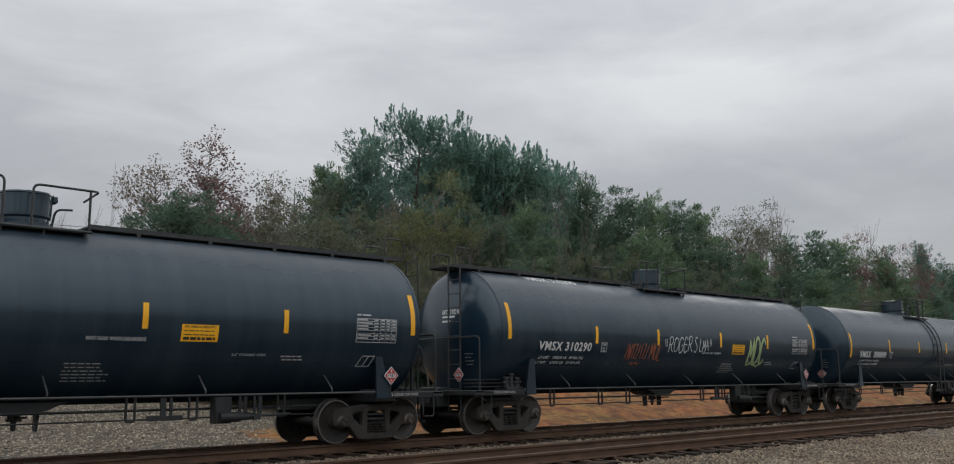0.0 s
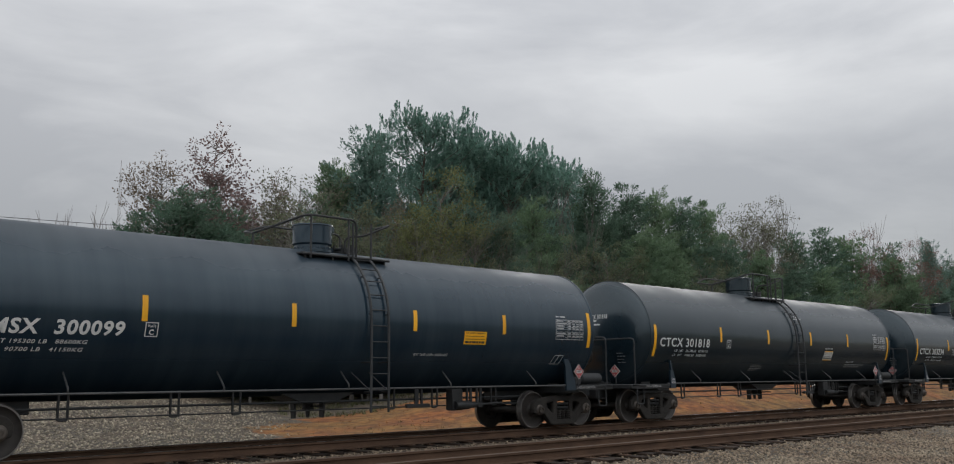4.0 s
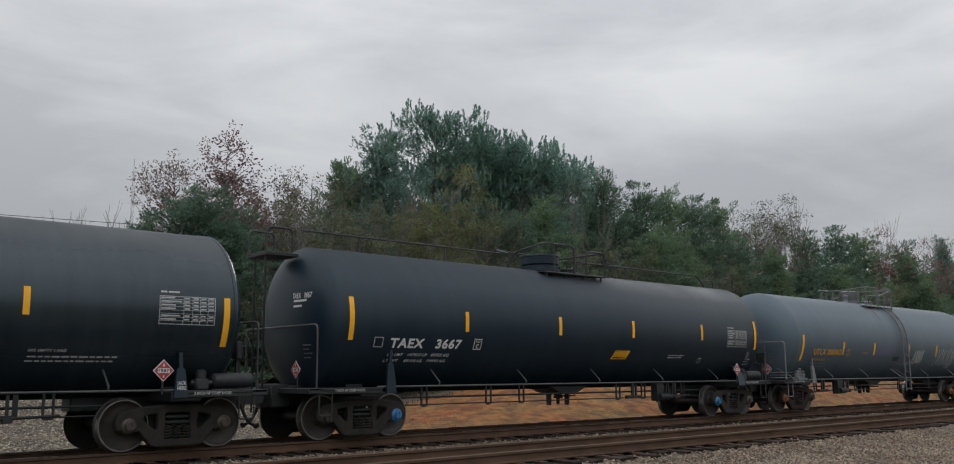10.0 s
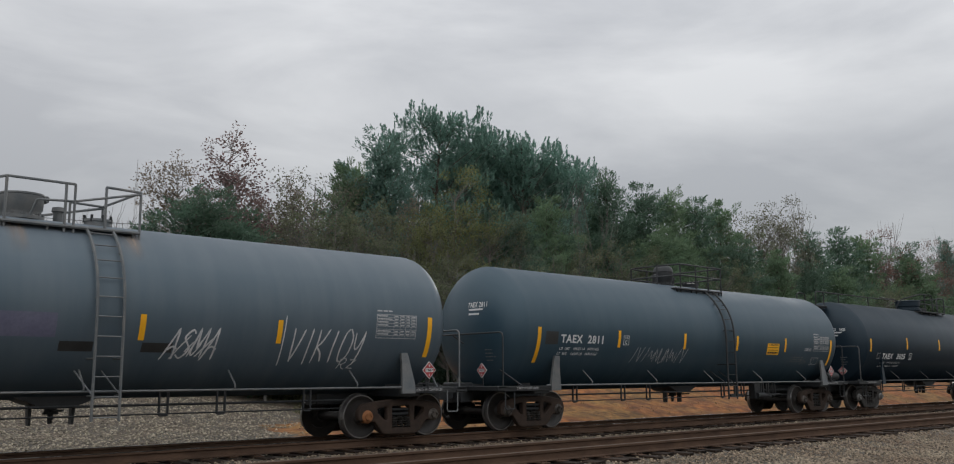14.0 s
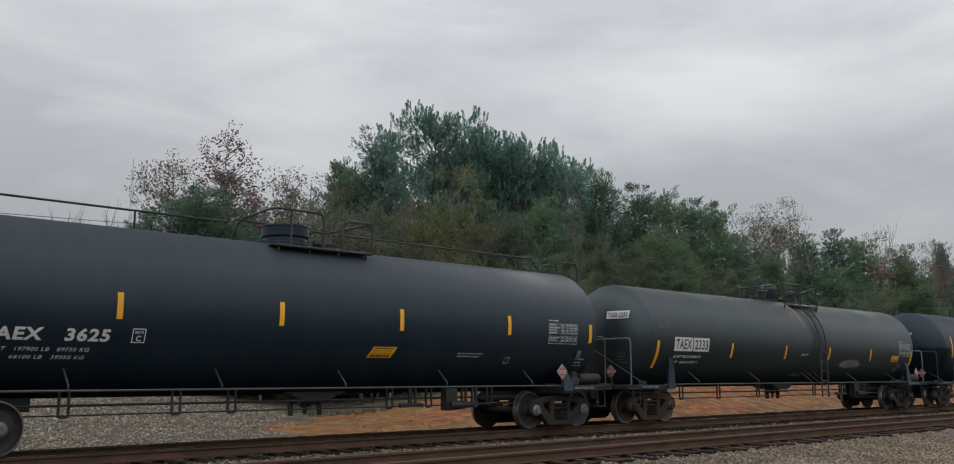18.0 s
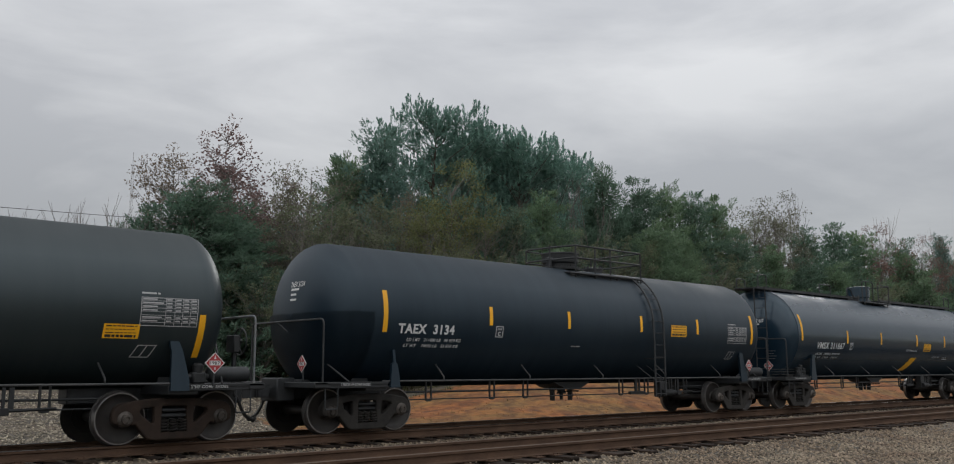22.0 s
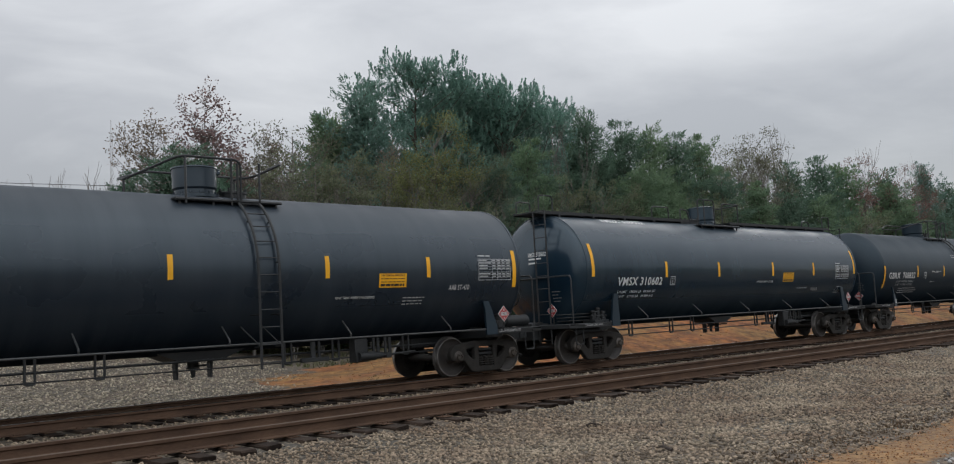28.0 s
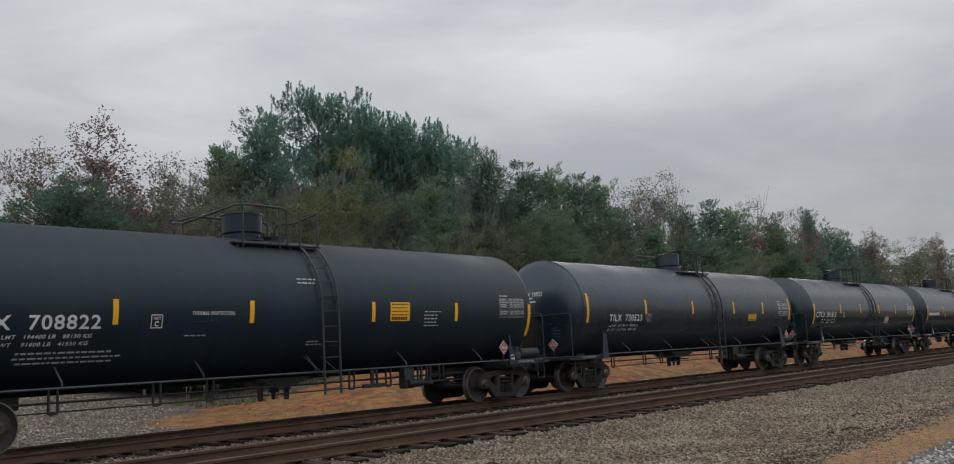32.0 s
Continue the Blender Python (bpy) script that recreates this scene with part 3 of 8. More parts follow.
def framed(car, name, x, z, w, h, border, mat, slant=0.0, inner=None):
    """An outlined box, with bars in it if asked."""
    bm = bmesh.new()
    b = border
    sheet(bm, 0, w, -h / 2, -h / 2 + b, slant * b / h)
    sheet(bm, slant * (1 - b / h), w + slant * (1 - b / h), h / 2 - b, h / 2, slant * b / h)
    sheet(bm, 0, b, -h / 2, h / 2, slant)
    sheet(bm, w - b, w, -h / 2, h / 2, slant)
    if inner:
        inner(bm)
    wrapped(bm, x, z, car["radius"], car["axis"])
    part(name, bm, mat, car)


def plate_mark(car, x, z, mat=None, words=True):
    framed(car, "clearance_mark", x, z, 0.235, 0.255, 0.016, mat or WHITE, 0.0)
    if words:
        letters(car, "PLATE", x + 0.05, z + 0.06, 0.14, 0.05, mat or WHITE, 0, 0.02, "")
        letters(car, "C", x + 0.075, z - 0.045, 0.085, 0.10, mat or WHITE, 0, 0.03, "")


def data_table(car, x, z, w=1.05, h=0.50, mat=None):
    def inner(bm):
        for c in (0.42, 0.58, 0.72, 0.86):
            sheet(bm, w * c, w * c + 0.008, -h / 2, h / 2)
        for r in range(1, 8):
            y = h / 2 - r * h / 8
            sheet(bm, 0, w, y, y + 0.007)
            if r == 5:
                continue
            sheet(bm, 0.03, w * random.Random(r).uniform(0.25, 0.39), y + 0.018, y + 0.042)
            if r < 8:
                for c in (0.44, 0.6, 0.74, 0.88):
                    sheet(bm, w * c, w * (c + 0.09), y + 0.018, y + 0.042)
    framed(car, "data_stencil", x, z, w, h, 0.012, mat or DULL_WHITE, 0.0, inner)
    bars(car, x, z + h / 2 + 0.07, 0.45, 1, thick=0.04, mat=mat or DULL_WHITE, word=0.3)


def notice(car, x, z, w, h, mat, slant=0.0, ink=None, lines=4):
    """A printed emergency notice: a coloured sheet with rows of plain bars."""
    bm = bmesh.new()
    sheet(bm, 0, w, -h / 2, h / 2, slant)
    wrapped(bm, x, z, car["radius"], car["axis"], 0.004)
    n = part("notice_label", bm, mat, car)
    bm = bmesh.new()
    for k in range(lines):
        if k == 0 and mat is YELLOW and not slant and h < 0.4 and w > 0.66:
            continue
        y = h / 2 - (k + (1.0 if mat is WHITE else 0.6)) * h / (lines + (1.2 if mat is WHITE else 0.4))
        t = h * (0.026 if 0 < k < lines - 1 else 0.04 if k == 0 else 0.085)
        s = 0.06 * w + slant * (y + h / 2) / h
        while s < slant * (y + h / 2) / h + 0.88 * w:
            e = min(s + w * (0.09 + 0.07 * ((k * 5 + int(s * 40)) % 3)), slant * (y + h / 2) / h + 0.92 * w)
            sheet(bm, s, e, y - t, y + t)
            s = e + w * 0.028
    wrapped(bm, x, z, car["radius"], car["axis"], 0.008)
    put("print_block", finish(bm, ink or BLACK_INK), n)
    if mat is YELLOW and not slant and h < 0.4 and w > 0.66:
        tb = text_bm("FOR CHEMICAL EMERGENCY", w * 0.86, h * 0.13, 0, 0.02)
        wrapped(tb, x + w * 0.07, z + h * 0.37, car["radius"], car["axis"], 0.008)
        put("print_line", finish(tb, BLACK_INK), n)
    if mat is WHITE:
        for y in (h / 2 - 0.015, -h / 2 + 0.015):
            band = bmesh.new()
            s = slant * (y + h / 2) / h
            sheet(band, s, s + w, y - 0.014, y + 0.014)
            wrapped(band, x, z, car["radius"], car["axis"], 0.010)
            put("yellow_band", finish(band, YELLOW), n)


def placard(car, m, size=0.27):
    """Red and white hazard diamond on a metal plate; m sets its middle, its face to -y."""
    bm = bmesh.new()
    r = size / math.sqrt(2)
    prism(bm, [(r, 0), (0, r), (-r, 0), (0, -r)], -0.004, 0.004)
    p = put("hazard_placard", finish(bm, WHITE), car, m, "red and white diamond hazard placard")
    bm = bmesh.new()
    q = r * 0.90
    prism(bm, [(q, 0), (0, q), (-q, 0), (0, -q)], -0.009, -0.005)
    put("red_field", finish(bm, RED), p)
    bm = bmesh.new()
    prism(bm, [(q * 0.62, -q * 0.24), (q * 0.62, q * 0.24), (-q * 0.62, q * 0.24), (-q * 0.62, -q * 0.24)], -0.013, -0.010)
    prism(bm, [(q * 0.12, q * 0.42), (0, q * 0.78), (-q * 0.12, q * 0.42)], -0.013, -0.010)
    prism(bm, [(q * 0.06, -q * 0.72), (q * 0.06, -q * 0.46), (-q * 0.06, -q * 0.46), (-q * 0.06, -q * 0.72)], -0.013, -0.010)
    put("number_box", finish(bm, WHITE), p)
    tb = text_bm("1987", q * 1.10, q * 0.36, 0, 0.03)
    for v in tb.verts:
        v.co = Vector((v.co.x - q * 0.55, -0.016, v.co.y))
    put("number", finish(tb, BLACK_INK), p)


GLYPHS = {  # free-hand spray letters, each a few strokes in a unit box
    "R": ["0.05,0 0.1,0.5 0.08,0.95", "0,0.85 0.3,1.02 0.65,0.95 0.72,0.7 0.5,0.52 0.12,0.48", "0.35,0.5 0.6,0.2 0.95,0"],
    "O": ["0.5,1 0.15,0.85 0,0.45 0.2,0.08 0.55,0 0.88,0.3 0.9,0.75 0.5,1.02"],
    "G": ["0.85,0.85 0.5,1 0.12,0.75 0.05,0.3 0.4,0 0.8,0.12 0.85,0.48 0.5,0.46"],
    "E": ["0.85,0.8 0.5,1 0.12,0.72 0.1,0.3 0.45,0 0.9,0.15", "0.1,0.5 0.45,0.55 0.7,0.5"],
    "L": ["0.15,1 0.1,0.4 0.12,0.05 0.45,0 0.85,0.05"],
    "M": ["0.0,0 0.12,0.95", "0.12,0.95 0.42,0.3", "0.42,0.3 0.8,1", "0.8,1 0.95,0"],
    "A": ["0,0 0.3,0.6 0.5,1", "0.5,1 0.7,0.5 0.95,0", "0.15,0.35 0.5,0.42 0.9,0.35"],
    "C": ["0.9,0.8 0.6,1 0.2,0.8 0.05,0.4 0.3,0.05 0.7,0 0.98,0.2"],
    "U": ["0.05,1 0.05,0.35 0.3,0 0.65,0.1 0.85,0.5", "0.9,1 0.85,0.4 0.95,0"],
    "N": ["0.05,0 0.1,1", "0.1,1 0.8,0", "0.8,0 0.9,1.05"],
    "T": ["0,0.9 0.5,0.98 1,0.95", "0.5,0.98 0.45,0.4 0.5,0"],
    "S": ["0.85,0.85 0.45,1 0.12,0.75 0.5,0.52 0.85,0.3 0.5,0 0.05,0.12"],
    "K": ["0.1,1 0.05,0", "0.85,1 0.4,0.65 0.12,0.5", "0.12,0.5 0.5,0.35 0.8,0.05"],
    "I": ["0.5,1.02 0.42,0.5 0.5,0"],
    "V": ["0.05,1 0.2,0.4 0.4,0", "0.4,0 0.7,0.6 0.95,1"],
    "Y": ["0.05,0.9 0.15,0.5 0.45,0.4 0.8,0.9", "0.85,1 0.8,0.4 0.6,-0.15"],
    "Z": ["0.05,0.9 0.85,0.95", "0.85,0.95 0.15,0.1", "0.15,0.1 0.95,0.05"],
    "/": ["0.2,0 0.4,0.5 0.75,1"],
    "~": ["0,0.3 0.3,0.75 0.55,0.35 0.8,0.2 1,0.7"],
}


def sprayed(car, body, x, z, w, h, mat, seed, thick=0.03, slant=0.0):
    """Spray-can strokes, letter by letter, as soft-ended ribbons on the shell."""
    rnd = random.Random(seed)
    R, zc = car["radius"], car["axis"]
    t0 = math.asin((z - zc) / R)
    cell = w / len(body)
    for k, ch in enumerate(body):
        lift, grow_by = rnd.uniform(-0.06, 0.06) * h, rnd.uniform(0.9, 1.12)
        for s, line in enumerate(GLYPHS[ch]):
            raw = [tuple(float(q) for q in p.split(",")) for p in line.split()]
            pts = [Vector(((k + 0.06 + 0.94 * a + rnd.uniform(-0.04, 0.04)) * cell + slant * (b - 0.5) * h, (b - 0.5 + rnd.uniform(-0.03, 0.03)) * h * grow_by + lift, 0)) for a, b in raw]
            fine = []
            for i in range(len(pts) - 1):
                p0, p1, p2, p3 = pts[max(0, i - 1)], pts[i], pts[i + 1], pts[min(len(pts) - 1, i + 2)]
                for j in range(6):
                    t = j / 6
                    fine.append(0.5 * (2 * p1 + (p2 - p0) * t + (2 * p0 - 5 * p1 + 4 * p2 - p3) * t * t + (3 * p1 - p0 - 3 * p2 + p3) * t ** 3))
            fine.append(pts[-1])
            bm = bmesh.new()
            rows, n = [], len(fine) - 1
            for i, p in enumerate(fine):
                d = fine[min(n, i + 1)] - fine[max(0, i - 1)]
                o = Vector((-d.y, d.x, 0)).normalized() * thick / 2 * (0.85 + 0.3 * rnd.random()) * (0.35 if i in (0, n) else 1.0)
                row = []
                for side in (-1, 1):
                    q = p + o * side
                    t = t0 + q.y / R
                    proud = 0.004 + 0.003 * i / n + 0.0008 * (s + k % 3)
                    row.append(bm.verts.new((x + q.x, -(R + proud) * math.cos(t), zc + (R + proud) * math.sin(t))))
                rows.append(row)
            for p, q in zip(rows, rows[1:]):
                bm.faces.new((p[0], q[0], q[1], p[1]))
            part("graffiti_stroke", bm, mat, car, "loose spray-painted graffiti stroke")


# ---- tank cars ----
HEADS = {  # end profiles: distance beyond the shell's end, part of the radius
    "jacket": [(0.0, 1.0), (0.06, 0.985), (0.12, 0.95), (0.19, 0.88), (0.27, 0.76), (0.37, 0.58), (0.46, 0.38), (0.51, 0.18), (0.525, 0.0)],
    "round": [(0.72 * math.sin(radians(a)), math.cos(radians(a))) for a in (0, 8, 17, 26, 35, 44, 53, 62, 71, 80)] + [(0.72, 0.0)],
    "cone": [(0.0, 1.0), (0.05, 0.985), (0.10, 0.955), (0.23, 0.80), (0.30, 0.70), (0.36, 0.55), (0.40, 0.35), (0.42, 0.15), (0.425, 0.0)],
}


def head_at(car, rho):
    """Distance of the end's face from the middle of the car, at a part rho of the radius."""
    prof = HEADS[car["head"]]
    for (s0, r0), (s1, r1) in zip(prof, prof[1:]):
        if r1 <= rho <= r0:
            return car["shell"] + s0 + (s1 - s0) * (r0 - rho) / max(1e-6, r0 - r1)
    return car["shell"]


def end_print(car, body, y, z, w, h, lines, mat=None, end=-1, panel=False):
    """Lettering and small print on the end that faces the camera."""
    R, zc = car["radius"], car["axis"]
    bm = text_bm(body, w, h, 0, 0.025) if body else bmesh.new()
    rnd = random.Random(int(z * 100))
    for k in range(lines):
        yy = -h * 0.9 - k * 0.11
        ww = w * rnd.uniform(0.35, 0.75)
        sheet(bm, 0.05, 0.05 + ww, yy - 0.022, yy + 0.022)
    for v in bm.verts:
        py, pz = y - v.co.x, z + v.co.y
        rho = min(0.99, math.hypot(py, pz - zc) / R)
        v.co = Vector((end * (head_at(car, rho) + (0.068 if panel else 0.012)), py, pz))
    if panel:
        back = bmesh.new()
        sheet(back, -0.05, w + 0.05, -h * 0.85, h * 0.85)
        for v in back.verts:
            py, pz = y - v.co.x, z + v.co.y
            v.co = Vector((end * (head_at(car, min(0.99, math.hypot(py, pz - zc) / R)) + 0.06), py, pz))
        part("name_panel", back, WHITE, car, "white lettering panel")
    part("end_lettering", bm, mat or WHITE, car)
    bm = bmesh.new()
    for k in range(4):
        yy, ww = -k * 0.085, rnd.uniform(0.20, 0.34)
        s = 0.0
        while s < ww - 0.02:
            e = min(ww, s + rnd.uniform(0.05, 0.12))
            sheet(bm, s, e, yy - 0.011, yy + 0.011)
            s = e + 0.02
    for v in bm.verts:
        py, pz = -0.62 - v.co.x * 0.8, 1.92 + v.co.y
        rho = min(0.99, math.hypot(py, pz - zc) / R)
        v.co = Vector((end * (head_at(car, rho) + 0.012), py, pz))
    part("end_print", bm, FAINT_WHITE, car)


def tank_mesh(half, R, zc, head, paint, seam=()):
    bm = bmesh.new()
    prof = [(-half - s, r * R) for s, r in HEADS[head][::-1]]
    body = []
    for sx in seam:
        body += [(sx - 0.03, R), (sx - 0.025, R + 0.012), (sx + 0.025, R + 0.012), (sx + 0.03, R)]
    prof += sorted(body) + [(half + s, r * R) for s, r in HEADS[head]]
    lathe(bm, prof, 96, "X", (0, 0, zc))
    return finish(bm, paint, 30)


SHELLS = {}


def deck_mesh(hb, end):
    bm = bmesh.new()
    x0, x1 = hb - 0.25, hb + 1.55
    box(bm, x0, x1, -1.46, -0.3, 1.0, 1.05, 0.008)
    box(bm, x0, x1, 0.3, 1.46, 1.0, 1.05, 0.008)
    box(bm, x1 - 0.3, x1 + 0.02, -1.46, 1.46, 0.94, 1.055, 0.012)
    for y in (-1.44, 1.36):
        box(bm, x0, x1, y, y + 0.08, 0.93, 1.0, 0.008)
    if end < 0:
        bmesh.ops.scale(bm, vec=(-1, 1, 1), verts=bm.verts)
    return finish(bm, STEEL)


def sill_mesh(hb, end):
    """Stub sill with the body bolster and the draft box."""
    bm = bmesh.new()
    box(bm, hb - 1.6, hb + 1.72, -0.22, 0.22, 0.70, 1.10, 0.02)
    box(bm, hb - 0.28, hb + 0.28, -1.38, 1.38, 0.86, 1.04, 0.02)
    box(bm, hb + 1.3, hb + 1.74, -0.32, 0.32, 0.66, 1.14, 0.03)
    for s in (-1, 1):
        prism(bm, [(hb - 0.22, 1.0), (hb + 0.22, 1.0), (hb + 0.10, 1.9), (hb - 0.10, 1.9)], s * 0.72, s * 0.76)
    if end < 0:
        bmesh.ops.scale(bm, vec=(-1, 1, 1), verts=bm.verts)
    return finish(bm, STEEL)


def coupler_mesh():
    """Knuckle coupler with its shank, reaching to +x from the draft box."""
    bm = bmesh.new()
    box(bm, -0.1, 0.22, -0.075, 0.075, 0.80, 0.95, 0.02)
    prism(bm, [(0.18, 0.74), (0.42, 0.74), (0.46, 0.78), (0.46, 0.98), (0.42, 1.02), (0.18, 1.02)], -0.17, -0.04)
    prism(bm, [(0.20, 0.76), (0.34, 0.76), (0.34, 1.0), (0.20, 1.0)], -0.04, 0.16)
    rod(bm, (0.37, 0.10, 0.76), (0.37, 0.10, 1.0), 0.075, 10)
    return finish(bm, STEEL)


def hose_mesh():
    bm = bmesh.new()
    pts = [(-0.06, -0.30, 0.84), (0.02, -0.36, 0.74), (0.10, -0.36, 0.52), (0.26, -0.30, 0.36), (0.46, -0.2, 0.31)]
    tube(bm, bend(pts, 0.12, 3), 0.032, 6)
    rod(bm, (0.43, -0.22, 0.30), (0.50, -0.16, 0.33), 0.048, 6)
    return finish(bm, RUBBER)


COUPLER, HOSE = coupler_mesh(), hose_mesh()


def brake_wheel_mesh():
    bm = bmesh.new()
    pts = [(0, 0.26 * math.cos(k * math.tau / 20), 0.26 * math.sin(k * math.tau / 20)) for k in range(21)]
    tube(bm, pts, 0.014, 5, False)
    for k in range(5):
        a = k * math.tau / 5
        tube(bm, [(0, 0, 0), (0.03, 0.13 * math.cos(a), 0.13 * math.sin(a)), (0, 0.26 * math.cos(a), 0.26 * math.sin(a))], 0.012, 4)
    rod(bm, (-0.02, 0, 0), (0.12, 0, 0), 0.05, 10)
    box(bm, 0.08, 0.22, -0.16, 0.16, -0.22, 0.12, 0.02)
    return finish(bm, STEEL)


BRAKE_WHEEL = brake_wheel_mesh()


def hanger_mesh(w=0.13, h=0.42):
    bm = bmesh.new()
    tube(bm, bend([(-w / 2, 0, 0), (-w / 2, 0, -h), (w / 2, 0, -h), (w / 2, 0, 0)], 0.03, 2), 0.026, 5)
    return finish(bm, STEEL)


HANGER = hanger_mesh(0.16, 0.42)


def rung_mesh(w):
    bm = bmesh.new()
    rod(bm, (-w / 2, 0, 0), (w / 2, 0, 0), 0.013, 6)
    return bm


def side_ladder(car, x, top_y, mat, low=0.58, w=0.45):
    """A ladder that follows the shell from the top platform to below the side pipe."""
    R, zc = car["radius"], car["axis"]
    line = []
    a = math.acos(min(0.98, -top_y / (R + 0.08)))
    while a > 0:
        line.append((-(R + 0.08) * math.cos(a), zc + (R + 0.08) * math.sin(a)))
        a -= 0.12
    line += [(-(R + 0.09), zc - 0.2), (-(R + 0.09), low)]
    bm = bmesh.new()
    for s in (-w / 2, w / 2):
        tube(bm, [(x + s, y, z) for y, z in line], 0.028, 6)
    for z in (1.6, 2.6, 3.4):
        y = -math.sqrt(max(0.01, R * R - (z - zc) ** 2))
        for s in (-w / 2, w / 2):
            rod(bm, (x + s, y, z), (x + s, -(R + 0.09) if z < zc else y - 0.1, z), 0.015, 5)
    lad = part("ladder", bm, mat, car)
    total = [0.0]
    for (y0, z0), (y1, z1) in zip(line, line[1:]):
        total.append(total[-1] + math.hypot(y1 - y0, z1 - z0))
    mesh = finish(rung_mesh(w), mat)
    d = 0.1
    while d < total[-1]:
        i = max(k for k in range(len(total)) if total[k] <= d)
        i = min(i, len(line) - 2)
        t = (d - total[i]) / (total[i + 1] - total[i])
        put("rung", mesh, lad, pose(x, line[i][0] + (line[i + 1][0] - line[i][0]) * t, line[i][1] + (line[i + 1][1] - line[i][1]) * t))
        d += 0.33
    for s in (-w / 2, w / 2):
        bm = bmesh.new()
        rod(bm, (x + s, -(R + 0.09), 1.0), (x + s - 0.14, -1.10, 1.42), 0.014, 5)
        rod(bm, (x + s, -(R + 0.09), 1.0), (x + s, -1.42, 0.99), 0.016, 5)
        put("ladder_brace", finish(bm, mat), car)


def manway(car, x, r, z0, z1, mat):
    """Protective housing with its lid and bolts."""
    bm = bmesh.new()
    top = z1
    lathe(bm, [(z0, 0.0), (z0, r * 1.08), (z0 + 0.06, r * 1.08), (z0 + 0.08, r * 0.92), (z0 + 0.16, r * 0.92), (z0 + 0.20, r), (top - 0.03, r * 1.02), (top - 0.02, r * 1.06)], 36, "Z", (x, 0, 0))
    for k in range(14):
        a = k * math.tau / 14
        rod(bm, (x + r * 1.02 * math.cos(a), r * 1.02 * math.sin(a), z0 + 0.04), (x + r * 1.02 * math.cos(a), r * 1.02 * math.sin(a), z0 + 0.11), 0.022, 6)
    m = part("valve_housing", bm, mat, car)
    bm = bmesh.new()
    if 0.28 < r < 0.35:
        lathe(bm, [(top - 0.02, r * 1.02), (top + 0.08, r * 0.97), (top + 0.15, r * 0.78), (top + 0.19, r * 0.45), (top + 0.20, 0.0)], 36, "Z", (x, 0, 0))
        put("domed_lid", finish(bm, mat), m)
        return
    lathe(bm, [(top - 0.02, r * 1.06), (top + 0.01, r * 1.05), (top + 0.035, r * 0.7), (top + 0.045, 0.0)], 36, "Z", (x, 0, 0))
    box(bm, x + r * 1.0, x + r * 1.22, -0.09, 0.09, top - 0.10, top + 0.02, 0.015)
    put("lid", finish(bm, mat), m)


bm = bmesh.new()
rod(bm, (0, 0, 0), (0, 0, 0.12), 0.025, 6)
BOLT = finish(bm, STEEL)


def hatch(car, x, y, r, z, mat):
    """Low bolted manway cover."""
    bm = bmesh.new()
    lathe(bm, [(z - 0.15, 0.0), (z - 0.15, r), (z, r), (z + 0.01, r * 1.08), (z + 0.05, r * 1.08), (z + 0.06, r * 0.95), (z + 0.10, 0.0)], 28, "Z", (x, y, 0))
    cover = part("manway_cover", bm, mat, car)
    for k in range(8):
        a = k * math.tau / 8
        put("bolt", BOLT, cover, pose(x + r * math.cos(a), y + r * math.sin(a), z))


def relief_valve(car, x, y, z, mat, r=0.09, h=0.3):
    bm = bmesh.new()
    lathe(bm, [(z - 0.15, 0), (z - 0.15, r * 1.5), (z, r * 1.5), (z + 0.03, r), (z + h * 0.7, r), (z + h * 0.75, r * 1.35), (z + h, r * 1.25), (z + h + 0.03, 0)], 16, "Z", (x, y, 0))
    part("relief_valve", bm, mat, car)


def top_platform(car, x0, x1, z, mat, y=0.78):
    for s in (-1, 1):
        bm = bmesh.new()
        box(bm, x0, x1, s * y - 0.16, s * y + 0.16, z, z + 0.035, 0.006)
        rod(bm, (x0, s * (y + 0.16), z), (x1, s * (y + 0.16), z), 0.03, 6)
        n = 4
        for k in range(n):
            xx = x0 + 0.1 + (x1 - x0 - 0.2) * k / (n - 1)
            zz = car["axis"] + math.sqrt(max(0, car["radius"] ** 2 - (y + 0.1) ** 2))
            rod(bm, (xx, s * (y + 0.1), zz - 0.1), (xx, s * (y + 0.12), z), 0.03, 5)
        part("top_platform", bm, mat, car)


def pipe(car, name, points, r, mat, radius=0.14, seg=6):
    bm = bmesh.new()
    tube(bm, bend(points, radius), r, seg)
    return part(name, bm, mat, car)


def pipes(car, name, lines, r, mat, radius=0.14, seg=6):
    for points in lines:
        pipe(car, name, points, r, mat, radius, seg)


def end_ladder(car, end, mat, x, low=0.55, high=4.1, y=-0.55, w=0.42, lean=0.0):
    """Straight ladder on the end of a car."""
    bm = bmesh.new()
    for s in (-w / 2, w / 2):
        tube(bm, [(end * x, y + s, low), (end * x, y + s, 2.9), (end * (x - lean), y + s, high)], 0.022, 5)
    lad = part("end_ladder", bm, mat, car)
    bm = bmesh.new()
    rod(bm, (0, -w / 2, 0), (0, w / 2, 0), 0.013, 6)
    mesh = finish(bm, mat)
    z = low + 0.1
    while z < high:
        put("rung", mesh, lad, pose(end * (x - (lean * (z - 2.9) / (high - 2.9) if z > 2.9 else 0)), y, z))
        z += 0.34


